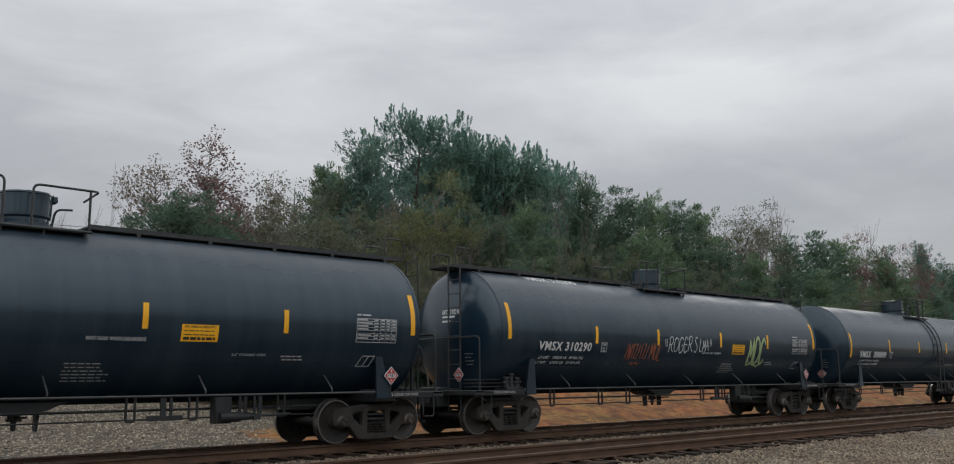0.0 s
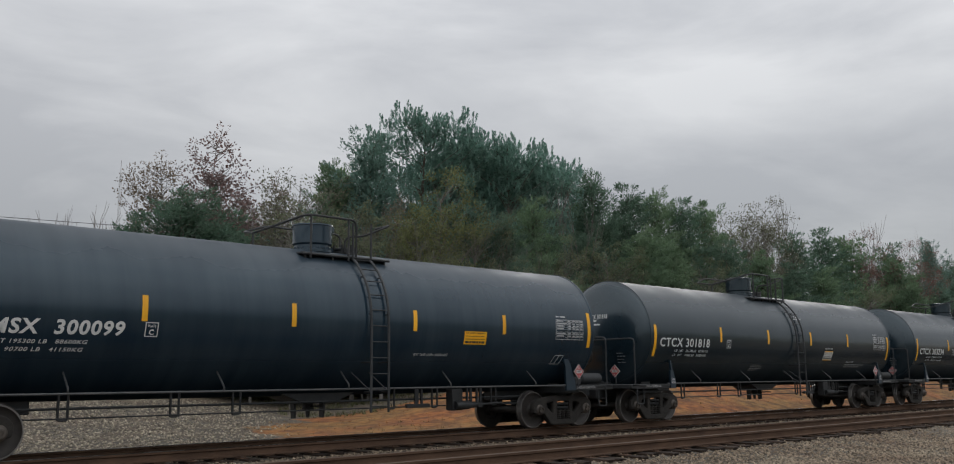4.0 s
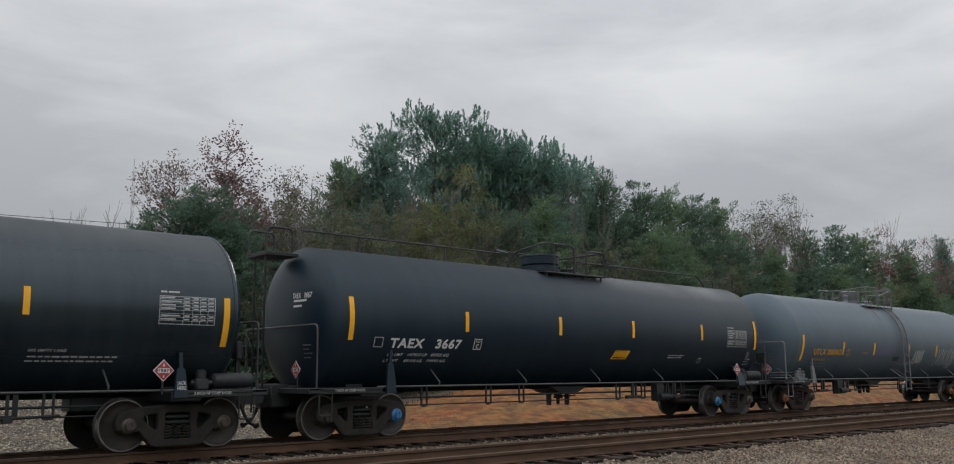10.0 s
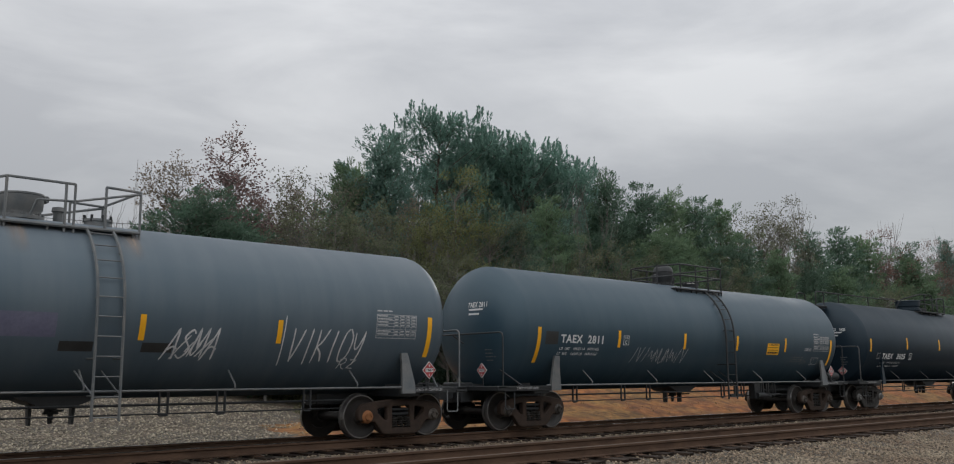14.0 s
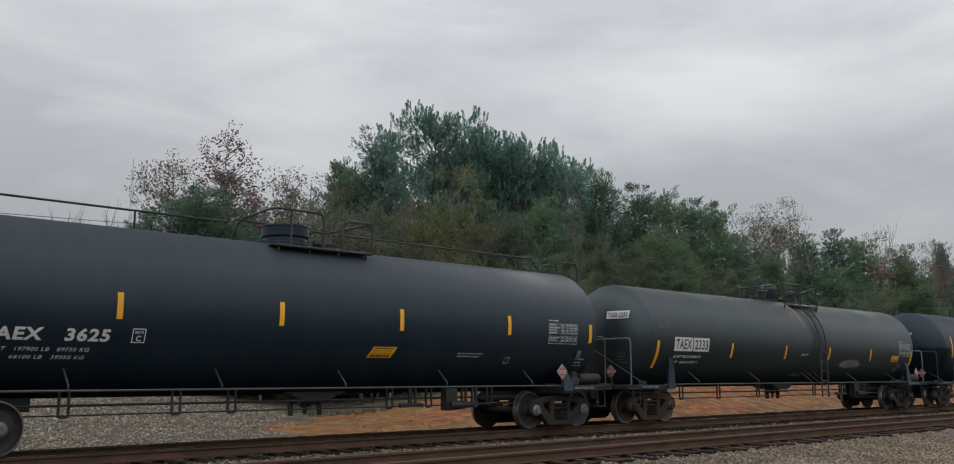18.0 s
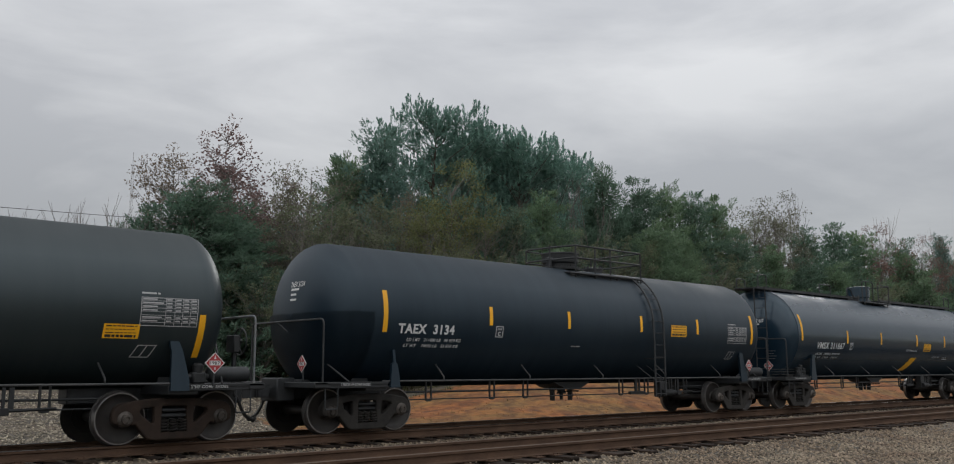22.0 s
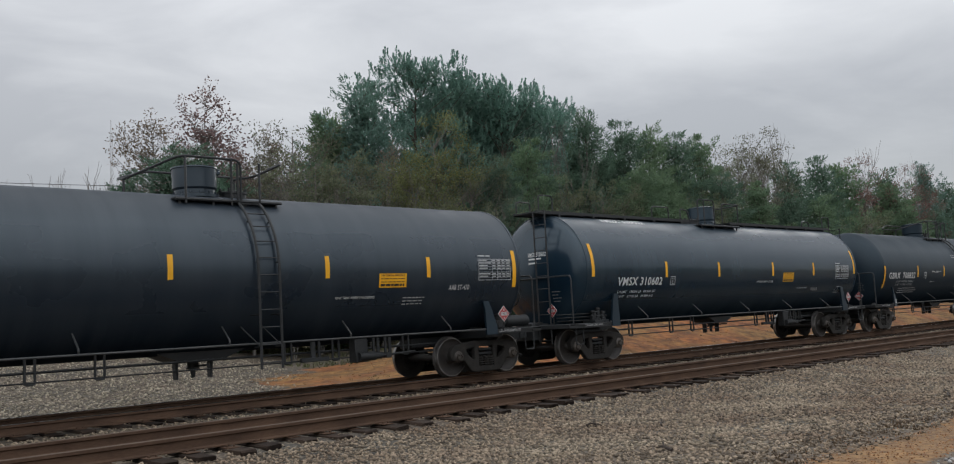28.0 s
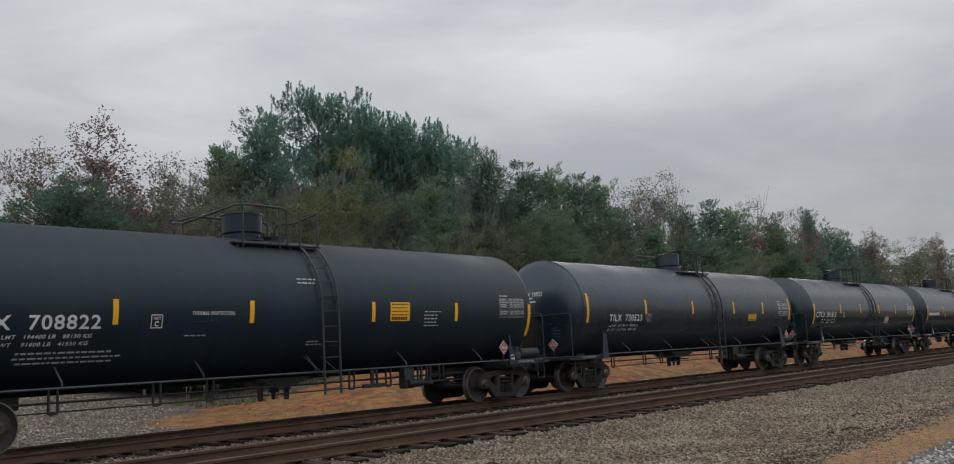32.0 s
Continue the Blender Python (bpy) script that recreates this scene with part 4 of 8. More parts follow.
def jack_bracket(car, x, mat, z1=1.75, slim=True, words=False):
    """Tapered jacking bracket between bolster end and shell."""
    R, zc = car["radius"], car["axis"]
    ys = math.sqrt(R * R - (z1 - zc) ** 2)
    bm = bmesh.new()
    lo, mid, hi = 0.125, 0.075, 0.032
    zm = z1 - 0.30 if slim else z1 - 0.16
    ym = math.sqrt(R * R - (zm - zc) ** 2) + 0.05
    if slim:
        edge = [(lo, 0.93, 1.475), (lo * 0.92, 1.10, 1.475), (mid, zm, max(1.44, ym)), (hi, zm + 0.03, max(1.44, ym)), (hi, z1, ys + 0.04)]
        ring = edge + [(-xx, z, y) for xx, z, y in edge][::-1]
    else:
        k = 1 if x < 0 else -1
        yh = max(1.44, ym)
        ring = [(k * xx, z, y) for xx, z, y in ((0.16, 0.93, 1.475), (0.15, zm, yh), (0.17, zm + 0.03, yh), (0.16, z1, ys + 0.04), (0.0, z1, ys + 0.04), (-0.05, zm, yh), (-0.18, 1.12, 1.475), (-0.19, 0.93, 1.475))]
    vs = [bm.verts.new((x + xx, -y + y_off, z)) for y_off in (0.0, 0.06) for xx, z, y in ring]
    n = len(ring)
    bm.faces.new(vs[:n])
    bm.faces.new(vs[n:][::-1])
    for i in range(n):
        j = (i + 1) % n
        bm.faces.new((vs[i], vs[j], vs[n + j], vs[n + i]))
    bmesh.ops.recalc_face_normals(bm, faces=bm.faces[:])
    b = part("jacking_bracket", bm, PAINT["flat"] if mat is STEEL else mat, car)
    if words:
        tb = text_bm("JACK\nHERE", 0.17, 0.15, 0, 0.02)
        for glyph in islands(tb):
            for v in glyph.verts:
                v.co = Vector((x - 0.085 + v.co.x, -1.483, 1.14 + v.co.y))
            put("letter", finish(glyph, WHITE), b)
        tb.free()


def brake_gear(car, hb, mat, end, valves=False):
    """Air reservoir and valves on the end deck, or the valves and pipes alone."""
    if valves:
        for k in range(3):
            pipe(car, "air_pipe", [(end * (hb + 0.35), -1.15, 1.13 + 0.085 * k), (end * (hb + 1.25), -1.15, 1.13 + 0.085 * k), (end * (hb + 1.3), -0.8, 1.13 + 0.085 * k)], 0.016, mat, 0.05)
        for dx, r, z1 in ((0.28, 0.10, 1.30), (0.10, 0.075, 1.38), (-0.10, 0.085, 1.28)):
            bm = bmesh.new()
            xx = end * (hb + dx)
            lathe(bm, [(1.05, 0), (1.05, r), (1.16, r), (1.18, r * 0.7), (z1, r * 0.7), (z1 + 0.02, r * 0.95), (z1 + 0.06, r * 0.9), (z1 + 0.08, 0)], 16, "Z", (xx, -1.2, 0))
            rod(bm, (xx - 0.12, -1.2, 1.22), (xx + 0.12, -1.2, 1.22), 0.045, 8)
            box(bm, xx - 0.10, xx + 0.10, -1.34, -1.10, 1.04, 1.12, 0.01)
            part("brake_valve", bm, mat, car)
        return
    bm = bmesh.new()
    x0, x1 = end * (hb + 0.55), end * (hb + 1.42)
    lo, hi = min(x0, x1), max(x0, x1)
    lathe(bm, [(lo, 0), (lo + 0.02, 0.10), (lo + 0.06, 0.14), (hi - 0.06, 0.14), (hi - 0.02, 0.10), (hi, 0)], 20, "X", (0, -1.12, 1.22))
    part("air_reservoir", bm, mat, car)
    bm = bmesh.new()
    xx = end * (hb + 0.34)
    box(bm, xx - 0.13, xx + 0.13, -1.30, -1.08, 1.05, 1.26, 0.03)
    lathe(bm, [(1.2, 0), (1.2, 0.09), (1.38, 0.10), (1.42, 0.06), (1.43, 0)], 14, "Z", (xx, -1.2, 0))
    rod(bm, (xx - 0.2, -1.2, 1.18), (xx + 0.2, -1.2, 1.18), 0.05, 8)
    part("brake_valve", bm, mat, car)


def outlet(car, x=0.0, mat=None, bowl=True):
    """Bottom outlet valve with its skid fairing, two guards and the handle."""
    R, zc = car["radius"], car["axis"]
    bm = bmesh.new()
    z = zc - R
    long, deep = (0.95, 0.15) if bowl else (0.75, 0.12)
    prof = [(-1.0, 0.5), (-0.8, 0.0), (-0.5, -0.75), (-0.3, -1.0), (0.3, -1.0), (0.5, -0.75), (0.8, 0.0), (1.0, 0.5)]
    prism(bm, [(x + a * long, z + q * deep) for a, q in prof], -0.42, 0.42)
    skid = part("outlet_skid", bm, mat or STEEL, car)
    bm = bmesh.new()
    rod(bm, (x, 0, z - deep + 0.02), (x, 0, z - deep - 0.12), 0.11, 12)
    rod(bm, (x, 0, z - deep - 0.10), (x, 0, z - deep - 0.14), 0.13, 12)
    rod(bm, (x, 0, z - deep - 0.14), (x, 0, z - deep - 0.30), 0.055, 10, 0.04)
    rod(bm, (x, -0.02, z - deep - 0.08), (x, -0.62, z - deep - 0.06), 0.022, 6)
    put("outlet_valve", finish(bm, STEEL), skid)
    for s in (-1, 1):
        bm = bmesh.new()
        prism(bm, [(x + s * 0.33, z - deep + 0.03), (x + s * 0.40, z - deep + 0.06), (x + s * 0.375, z - deep - 0.32), (x + s * 0.335, z - deep - 0.32)], -0.07, 0.07)
        put("valve_guard", finish(bm, STEEL), skid)


def underframe(car, hb, trim):
    """Side pipes with struts, brake rods and hangers below the shell."""
    R, zc = car["radius"], car["axis"]
    for s in (-1, 1):
        bm = bmesh.new()
        rod(bm, (-hb + 0.1, s * 1.43, 1.06), (hb - 0.1, s * 1.43, 1.06), 0.021, 8)
        p = put("side_pipe", finish(bm, trim), car)
        n = 5
        for k in range(n):
            xx = -hb + 1.75 + (2 * hb - 3.2) * k / (n - 1)
            zt = 1.42
            yt = math.sqrt(R * R - (zt - zc) ** 2)
            bm = bmesh.new()
            tube(bm, bend([(xx + 0.03, s * 1.43, 1.06), (xx + 0.03, s * 1.46, 1.14), (xx + 0.04, s * (yt - 0.01), zt)], 0.06, 3), 0.017, 5)
            put("strut", finish(bm, trim), p)
    bm = bmesh.new()
    rod(bm, (-hb + 0.9, -0.62, 0.80), (hb - 0.9, -0.62, 0.80), 0.026, 6)
    rod(bm, (-hb + 0.9, -0.66, 0.635), (hb - 0.9, -0.66, 0.635), 0.016, 6)
    part("brake_pipe", bm, STEEL, car)
    for xx in (-hb + 2.0, -hb + 4.0, -1.9, 1.9, hb - 4.0, hb - 2.1):
        put("pipe_hanger", HANGER, car, pose(xx, -0.65, 1.03))


def brake_box(car, x, mat=STEEL):
    """Brake cylinder on its hanging plate, with levers, rods and hangers under the shell."""
    y = -0.78
    bm = bmesh.new()
    box(bm, x - 0.17, x + 0.17, y - 0.12, y + 0.12, 0.52, 1.02, 0.02)
    plate = part("cylinder_bracket", bm, mat, car)
    bm = bmesh.new()
    lathe(bm, [(x - 0.10, 0), (x - 0.10, 0.09), (x + 0.10, 0.10), (x + 0.32, 0.10), (x + 0.36, 0.075), (x + 0.52, 0.07), (x + 0.54, 0)], 18, "X", (0, y - 0.14, 0.64))
    rod(bm, (x + 0.52, y - 0.14, 0.64), (x + 1.55, y, 0.66), 0.03, 6)
    put("brake_cylinder", finish(bm, mat), plate)
    for x0, x1, y0, y1, z0, z1 in ((0.62, 0.78, -0.16, 0.05, 0.57, 0.69), (-1.45, -0.78, -0.05, 0.05, 0.61, 0.70)):
        bm = bmesh.new()
        box(bm, x + x0, x + x1, y + y0, y + y1, z0, z1, 0.012)
        part("brake_lever", bm, mat, car)
    for dx, w in ((-1.15, 0.05), (-1.0, 0.025), (0.40, 0.025), (0.52, 0.03), (0.72, 0.025), (0.84, 0.04)):
        bm = bmesh.new()
        box(bm, x + dx - w, x + dx + w, y - 0.02, y + 0.02, 0.66 if dx > 0 else 0.69, 1.02)
        part("gear_hanger", bm, mat, car)


COUNT = {"catwalk": "full-length roof walkway", "ladder": "side ladder and valve platform", "rail": "long roof handrail", "cage": "railed valve platform"}
CARS = []


def tank_car(at, hb, style, head, paint, colour, fittings=None, R=1.56, zc=2.48, shell=7.85, rusty=False, caps=("dark", "dark"), trim=None,
             manx=None, manr=0.43, gear=1, label="", lad=0.87):
    """A whole car about its middle on the rails. style: catwalk, ladder, rail or cage."""
    car = new("tank_car")
    tagged(car, label or f"{colour} railroad tank car with {COUNT[style]}", "tank car", "tank cars of the train")
    car["radius"], car["axis"], car["shell"], car["head"] = R, zc, shell, head
    fit = fittings or STEEL
    trim = trim or TRIM
    key = (shell, R, zc, head, paint)
    if key not in SHELLS:
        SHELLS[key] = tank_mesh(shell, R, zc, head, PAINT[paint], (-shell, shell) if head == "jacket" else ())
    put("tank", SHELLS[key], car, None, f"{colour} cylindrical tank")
    for end in (-1, 1):
        put("stub_sill", sill_mesh(hb, end), car)
        put("end_deck", deck_mesh(hb, end), car)
        put("coupler", COUPLER, car, pose(end * (hb + 1.62), 0, 0) @ (Matrix() if end > 0 else FLIP))
        put("air_hose", HOSE, car, pose(end * (hb + 1.60), 0, 0) @ (Matrix() if end > 0 else FLIP))
        xr = end * (hb + 1.36)
        pipe(car, "end_handrail", [(xr, -1.42, 1.02), (xr, -1.42, 2.31), (xr, 1.42, 2.31), (xr, 1.42, 1.02)], 0.022, GREY_STEEL if paint == "worn" else TRIM if style == "rail" else fit, 0.12)
        pipe(car, "corner_grab", [(end * (hb + 0.42), -1.43, 1.02), (end * (hb + 0.42), -1.43, 1.0), (end * (hb + 1.30), -1.43, 1.0), (end * (hb + 1.30), -1.43, 0.52), (end * (hb + 1.0), -1.43, 0.52), (end * (hb + 1.0), -1.43, 1.0)], 0.016, fit, 0.05)
        truck(car, end * hb, rusty, caps[::-1] if end > 0 and "blue" in caps else caps)
    put("brake_wheel", BRAKE_WHEEL, car, pose(gear * (hb + 1.52), -0.55, 1.85) @ (FLIP if gear > 0 else Matrix()))
    pipe(car, "brake_stand", [(gear * (hb + 1.4), -0.55, 1.05), (gear * (hb + 1.4), -0.55, 1.75)], 0.05, STEEL)
    if style == "catwalk":
        brake_gear(car, hb, fit, -gear, True)
    else:
        brake_gear(car, hb, fit, gear, fit is GREY_STEEL and gear < 0)
    underframe(car, hb, trim)
    brake_box(car, -hb + 3.4 if gear < 0 else hb - 3.5)
    outlet(car, 0.15, None, style in ("ladder", "rail") and head == "jacket")
    top = zc + R
    if style == "catwalk":
        mx = 0.1 if manx is None else manx
        for a, b in ((-shell - 0.62, mx - 1.42), (mx + 0.98, shell + 0.45)):
            bm = bmesh.new()
            for y in (-0.42, -0.14, 0.14):
                box(bm, a, b, y, y + 0.25, top + 0.03, top + 0.065)
            box(bm, a, b, -0.45, -0.425, top + 0.0, top + 0.085)
            box(bm, a, b, 0.40, 0.425, top + 0.0, top + 0.085)
            k = a + 0.9
            while k < b - 0.3:
                box(bm, k - 0.04, k + 0.04, -0.46, 0.44, top - 0.11, top + 0.03)
                k += 1.45
            part("roof_walkway", bm, fit, car)
        for end in (-1, 1):
            xe = end * (shell + 0.5)
            end_ladder(car, end, fit, shell + 0.66, 0.55, top + 0.05)
            pipes(car, "roof_hoop", [[(xe, -0.42, top + 0.1), (xe, -0.42, top + 0.50), (xe - end * 0.55, -0.42, top + 0.50), (xe - end * 0.55, -0.42, top + 0.1)],
                                     [(xe, 0.42, top + 0.1), (xe, 0.42, top + 0.42), (xe - end * 0.55, 0.42, top + 0.42), (xe - end * 0.55, 0.42, top + 0.1)]], 0.022, fit, 0.1)
        manway(car, mx, manr, top - 0.05, top + 0.56, PAINT[paint])
        hatch(car, mx - 0.85, -0.1, 0.28, top + 0.06, fit)
        top_platform(car, mx - 1.4, mx + 0.85, top - 0.14, fit, 0.72)
        pipes(car, "platform_handrail", [
            [(mx - 1.55, -0.88, top - 0.12), (mx - 1.55, -0.88, top + 0.68), (mx - 0.62, -0.88, top + 0.68), (mx - 0.62, -0.88, top - 0.12)],
            [(mx - 0.16, -0.88, top - 0.12), (mx - 0.16, -0.88, top + 0.60), (mx + 0.95, -0.88, top + 0.60), (mx + 1.05, 0.1, top + 0.58)],
            [(mx - 1.55, 0.88, top - 0.12), (mx - 1.55, 0.88, top + 0.68), (mx - 0.62, 0.88, top + 0.68), (mx - 0.62, 0.88, top - 0.12)],
            [(mx - 1.2, -0.88, top - 0.12), (mx - 1.2, -0.88, top + 0.68)], [(mx + 0.8, -0.88, top - 0.14), (mx + 0.8, -0.88, top + 0.60)],
            [(mx - 1.75, -0.35, top + 0.1), (mx - 1.75, -0.35, top + 0.44), (mx - 1.3, -0.3, top + 0.40), (mx - 1.15, -0.3, top + 0.1)],
            [(mx + 0.5, 0.1, top + 0.05), (mx + 0.55, 0.1, top + 0.38), (mx + 0.85, 0.1, top + 0.40)]], 0.022, fit, 0.12)
    elif style == "ladder":
        mx = -0.53 if manx is None else manx
        manway(car, mx, manr, top - 0.05, top + 0.56, PAINT[paint])
        hatch(car, mx + 0.78, -0.1, 0.27, top + 0.05, fit)
        top_platform(car, mx - 0.85, mx + 1.40, top - 0.20, fit)
        h = top + 0.62
        pipes(car, "platform_handrail", [
            [(mx - 1.35, 0.2, top + 0.30), (mx - 0.75, -0.95, h), (mx + 0.50, -0.95, h), (mx + 0.50, -0.95, top - 0.2)],
            [(mx - 1.35, 0.2, top + 0.30), (mx - 1.2, 0.9, top + 0.42), (mx - 0.6, 0.95, h), (mx + 1.4, 0.95, h), (mx + 1.4, 0.95, top - 0.2)],
            [(mx - 0.65, -0.95, h), (mx - 0.65, -0.95, top - 0.28)], [(mx + 0.30, -0.95, h), (mx + 0.30, -0.95, top - 0.28)],
            [(mx + 0.62, -0.35, top), (mx + 0.62, -0.35, top + 0.34), (mx + 0.95, -0.6, top + 0.36), (mx + 1.45, -0.95, h), (mx + 1.5, -0.3, h)],
            [(mx + lad - 0.24, -0.97, top - 0.2), (mx + lad - 0.24, -0.97, top + 0.55)], [(mx + lad + 0.24, -0.97, top - 0.2), (mx + lad + 0.24, -0.97, top + 0.58)],
            [(mx - 1.35, 0.2, top + 0.30), (mx - 1.35, 0.2, top - 0.05)]], 0.025, fit, 0.16)
        side_ladder(car, mx + lad, -0.9, fit)
    elif style == "rail":
        mx = -0.45 if manx is None else manx
        manway(car, mx, 0.50, top - 0.02, top + 0.40, PAINT[paint])
        hatch(car, mx + 0.95, -0.1, 0.28, top + 0.05, fit)
        top_platform(car, mx - 0.75, mx + 1.6, top - 0.13, fit, 0.74)
        h = top + 0.62
        pipes(car, "platform_handrail", [
            [(mx - 1.25, 0.0, top), (mx - 1.2, -0.2, top + 0.4), (mx - 0.8, -0.9, h), (mx + 0.38, -0.9, h), (mx + 0.38, -0.9, top - 0.1)],
            [(mx - 0.40, -0.9, h), (mx - 0.40, -0.9, top - 0.1)],
            [(mx + 0.85, -0.9, top - 0.1), (mx + 0.85, -0.9, h - 0.1), (mx + 1.62, -0.9, h - 0.08), (mx + 1.62, -0.9, top - 0.15)],
            [(mx + 1.62, -0.9, h - 0.08), (mx + 1.62, 0.9, h - 0.08), (mx - 0.8, 0.9, h), (mx - 1.2, 0.0, top + 0.4)]], 0.025, fit, 0.16)
        rail = [[(-shell + 0.1, 0.30, top + 0.43), (mx - 1.2, 0.30, top + 0.43)], [(mx + 1.62, 0.30, top + 0.43), (shell - 0.5, 0.30, top + 0.43), (shell - 0.1, 0.30, top + 0.1)]]
        for x in (-6.2, -3.6, 3.6, 6.2):
            rail.append([(x, 0.30, top - 0.04), (x, 0.30, top + 0.43)])
        pipes(car, "roof_handrail", rail, 0.022, fit, 0.1)
        for end in (-1, 1):
            end_ladder(car, end, fit, shell + 0.92, 0.55, top - 0.1, 0.25)
            xe = end * (shell + 0.98)
            bm = bmesh.new()
            box(bm, min(xe, xe - end * 0.75), max(xe, xe - end * 0.75), -0.15, 0.7, top - 0.24, top - 0.16, 0.01)
            part("end_step", bm, fit, car)
            pipes(car, "roof_hoop", [[(xe, -0.1, top - 0.2), (xe, -0.1, top + 0.36), (xe - end * 0.62, -0.1, top + 0.36), (xe - end * 0.62, -0.1, top - 0.12)],
                                     [(xe, 0.65, top - 0.2), (xe, 0.65, top + 0.36), (xe - end * 0.62, 0.65, top + 0.36), (xe - end * 0.62, 0.65, top - 0.05)]], 0.024, fit, 0.14)
    else:
        mx = 0.18 if manx is None else manx
        manway(car, mx, manr, top - 0.03, top + 0.42, fit)
        h = top + 0.55
        x0, x1 = mx - 0.85, mx + (1.75 if lad < 2 else 2.4)
        top_platform(car, mx if paint == "worn" else x0 + 0.2, x1, top - 0.20, fit)
        lines = []
        loops = fit is GREY_STEEL or paint == "worn"
        if loops:
            for s in (-1, 1):
                y = s * 0.92
                lines += [[(x0 - 0.2, y * 0.4, h - 0.12), (x0 + 0.35, y, h), (x1 - 1.15, y, h), (x1 - 1.15, y, top - 0.3)], [(x0 + 0.35, y, h), (x0 + 0.35, y, top - 0.3)], [(mx + 0.45, y, h), (mx + 0.45, y, top - 0.3)],
                          [(x1 - 1.75, y * 0.6, top), (x1 - 1.7, y * 0.8, h - 0.30), (x1 - 1.15, y, h - 0.30), (x1, y, h - 0.03)],
                          [(x1 - 0.62, y, top - 0.2), (x1 - 0.62, y, h + 0.02), (x1, y, h), (x1, y, top - 0.32)]]
            lines += [[(x1, -0.92, h), (x1, 0.92, h)], [(x0 - 0.2, -0.4, h - 0.12), (x0 - 0.2, 0.4, h - 0.12), (x0 - 0.2, 0.4, top - 0.06)]]
        for zz in (() if lines else (h, h - 0.33)):
            lines.append([(x0, -0.4, zz - 0.05), (x0 + 0.45, -0.92, zz), (x1, -0.92, zz), (x1, 0.92, zz), (x0 + 0.45, 0.92, zz), (x0, 0.4, zz - 0.05), (x0, -0.4, zz - 0.05)])
        for x in (() if loops else (x0 + 0.45, mx + 0.4, mx + 1.05, x1)):
            for s in (-1, 1):
                lines.append([(x, s * 0.92, top - 0.32), (x, s * 0.92, h)])
        lines.append([(x0, -0.4, top - 0.06), (x0, -0.4, h)])
        pipes(car, "platform_handrail", lines, 0.024, fit, 0.02)
        for end in (-1, 1):
            pipe(car, "rail_brace", [(end * (hb + 1.36), 0.35, 2.28), (end * (hb + 0.72), -1.42, 1.05)], 0.02, fit)
        if paint == "worn":
            for xv in (mx - 0.62, mx + 1.42):
                relief_valve(car, xv, -0.15, top, fit, 0.13, 0.42)
                bm = bmesh.new()
                lathe(bm, [(top + 0.30, 0.135), (top + 0.31, 0.185), (top + 0.335, 0.185), (top + 0.345, 0.17)], 20, "Z", (xv, -0.15, 0))
                part("valve_collar", bm, GREY_STEEL, car, "pale grey valve collar")
        else:
            relief_valve(car, mx + 0.7, 0.2, top, fit)
            relief_valve(car, mx - 0.62, -0.15, top, fit, 0.08, 0.26)
        hatch(car, mx + (0.75 if paint == "worn" else 1.3), -0.1, 0.24, top + 0.05, fit)
        side_ladder(car, mx + lad, -0.95, fit)
    CARS.append((car, at))
    return car


def stripes(car, xs, z0, z1, e0, e1, ends):
    for x in xs:
        stripe(car, x, z0, z1)
    for x in ends:
        stripe(car, x, e0, e1, 0.12)


def load_lines(car, x, z, a, b, mat=None, w=1.72, h=0.072, dz=0.125, shear=0.2):
    letters(car, a, x + 0.05, z, w, h, mat or WHITE, shear, 0.012, "")
    letters(car, b, x, z - dz, w, h, mat or WHITE, shear, 0.012, "")


def spill(car, x, z, w, h):
    """A dusty run of old product down the shell."""
    bm = bmesh.new()
    sheet(bm, -w / 2, w / 2, -h / 2, h / 2)
    wrapped(bm, x, z, car["radius"], car["axis"], 0.003)
    part("spill_streak", bm, SPILL, car, "dusty brown run of spilled product")


def shoe_note(car, hb, note, end):
    tb = text_bm(note, 0.72, 0.055, 0, 0.02)
    for glyph in islands(tb):
        for v in glyph.verts:
            v.co = Vector((end * (hb + (0.95 if end < 0 else 0.1)) + v.co.x, -1.468, 1.0 + v.co.y))
        part("letter", glyph, DULL_WHITE, car)
    tb.free()


def common_marks(car, hb, table=6.3, table_z=2.32, plac=7.3, plac_z=1.40, mat=None, note="2 INCH HF COMP SHOES"):
    data_table(car, table, table_z, mat=mat)
    placard(car, pose(plac, -1.50, plac_z))
    pipe(car, "placard_bracket", [(plac, -1.47, 1.0), (plac, -1.48, plac_z)], 0.02, STEEL)
    placard(car, pose(-hb - 1.46, -0.80, 1.42, 0, 0, -90), 0.25)
    pipe(car, "placard_bracket", [(-hb - 1.42, -0.80, 1.02), (-hb - 1.43, -0.80, 1.42)], 0.02, STEEL)
    shoe_note(car, hb, note, -1)
    shoe_note(car, hb, note, 1)


def truss_mark(car, x, z):
    framed(car, "tank_marking", x, z, 0.34, 0.26, 0.018, DULL_WHITE, 0.10, lambda bm: sheet(bm, 0.16, 0.18, -0.13, 0.13, 0.10))


def roof_number(car, body, x, w):
    R, zc = car["radius"], car["axis"]
    bm = text_bm(body, w, 0.30, 0.2, 0.03)
    sliced(bm)
    wrapped(bm, x, zc + R * math.sin(radians(66)), R, zc)
    part("roof_lettering", bm, WHITE, car)


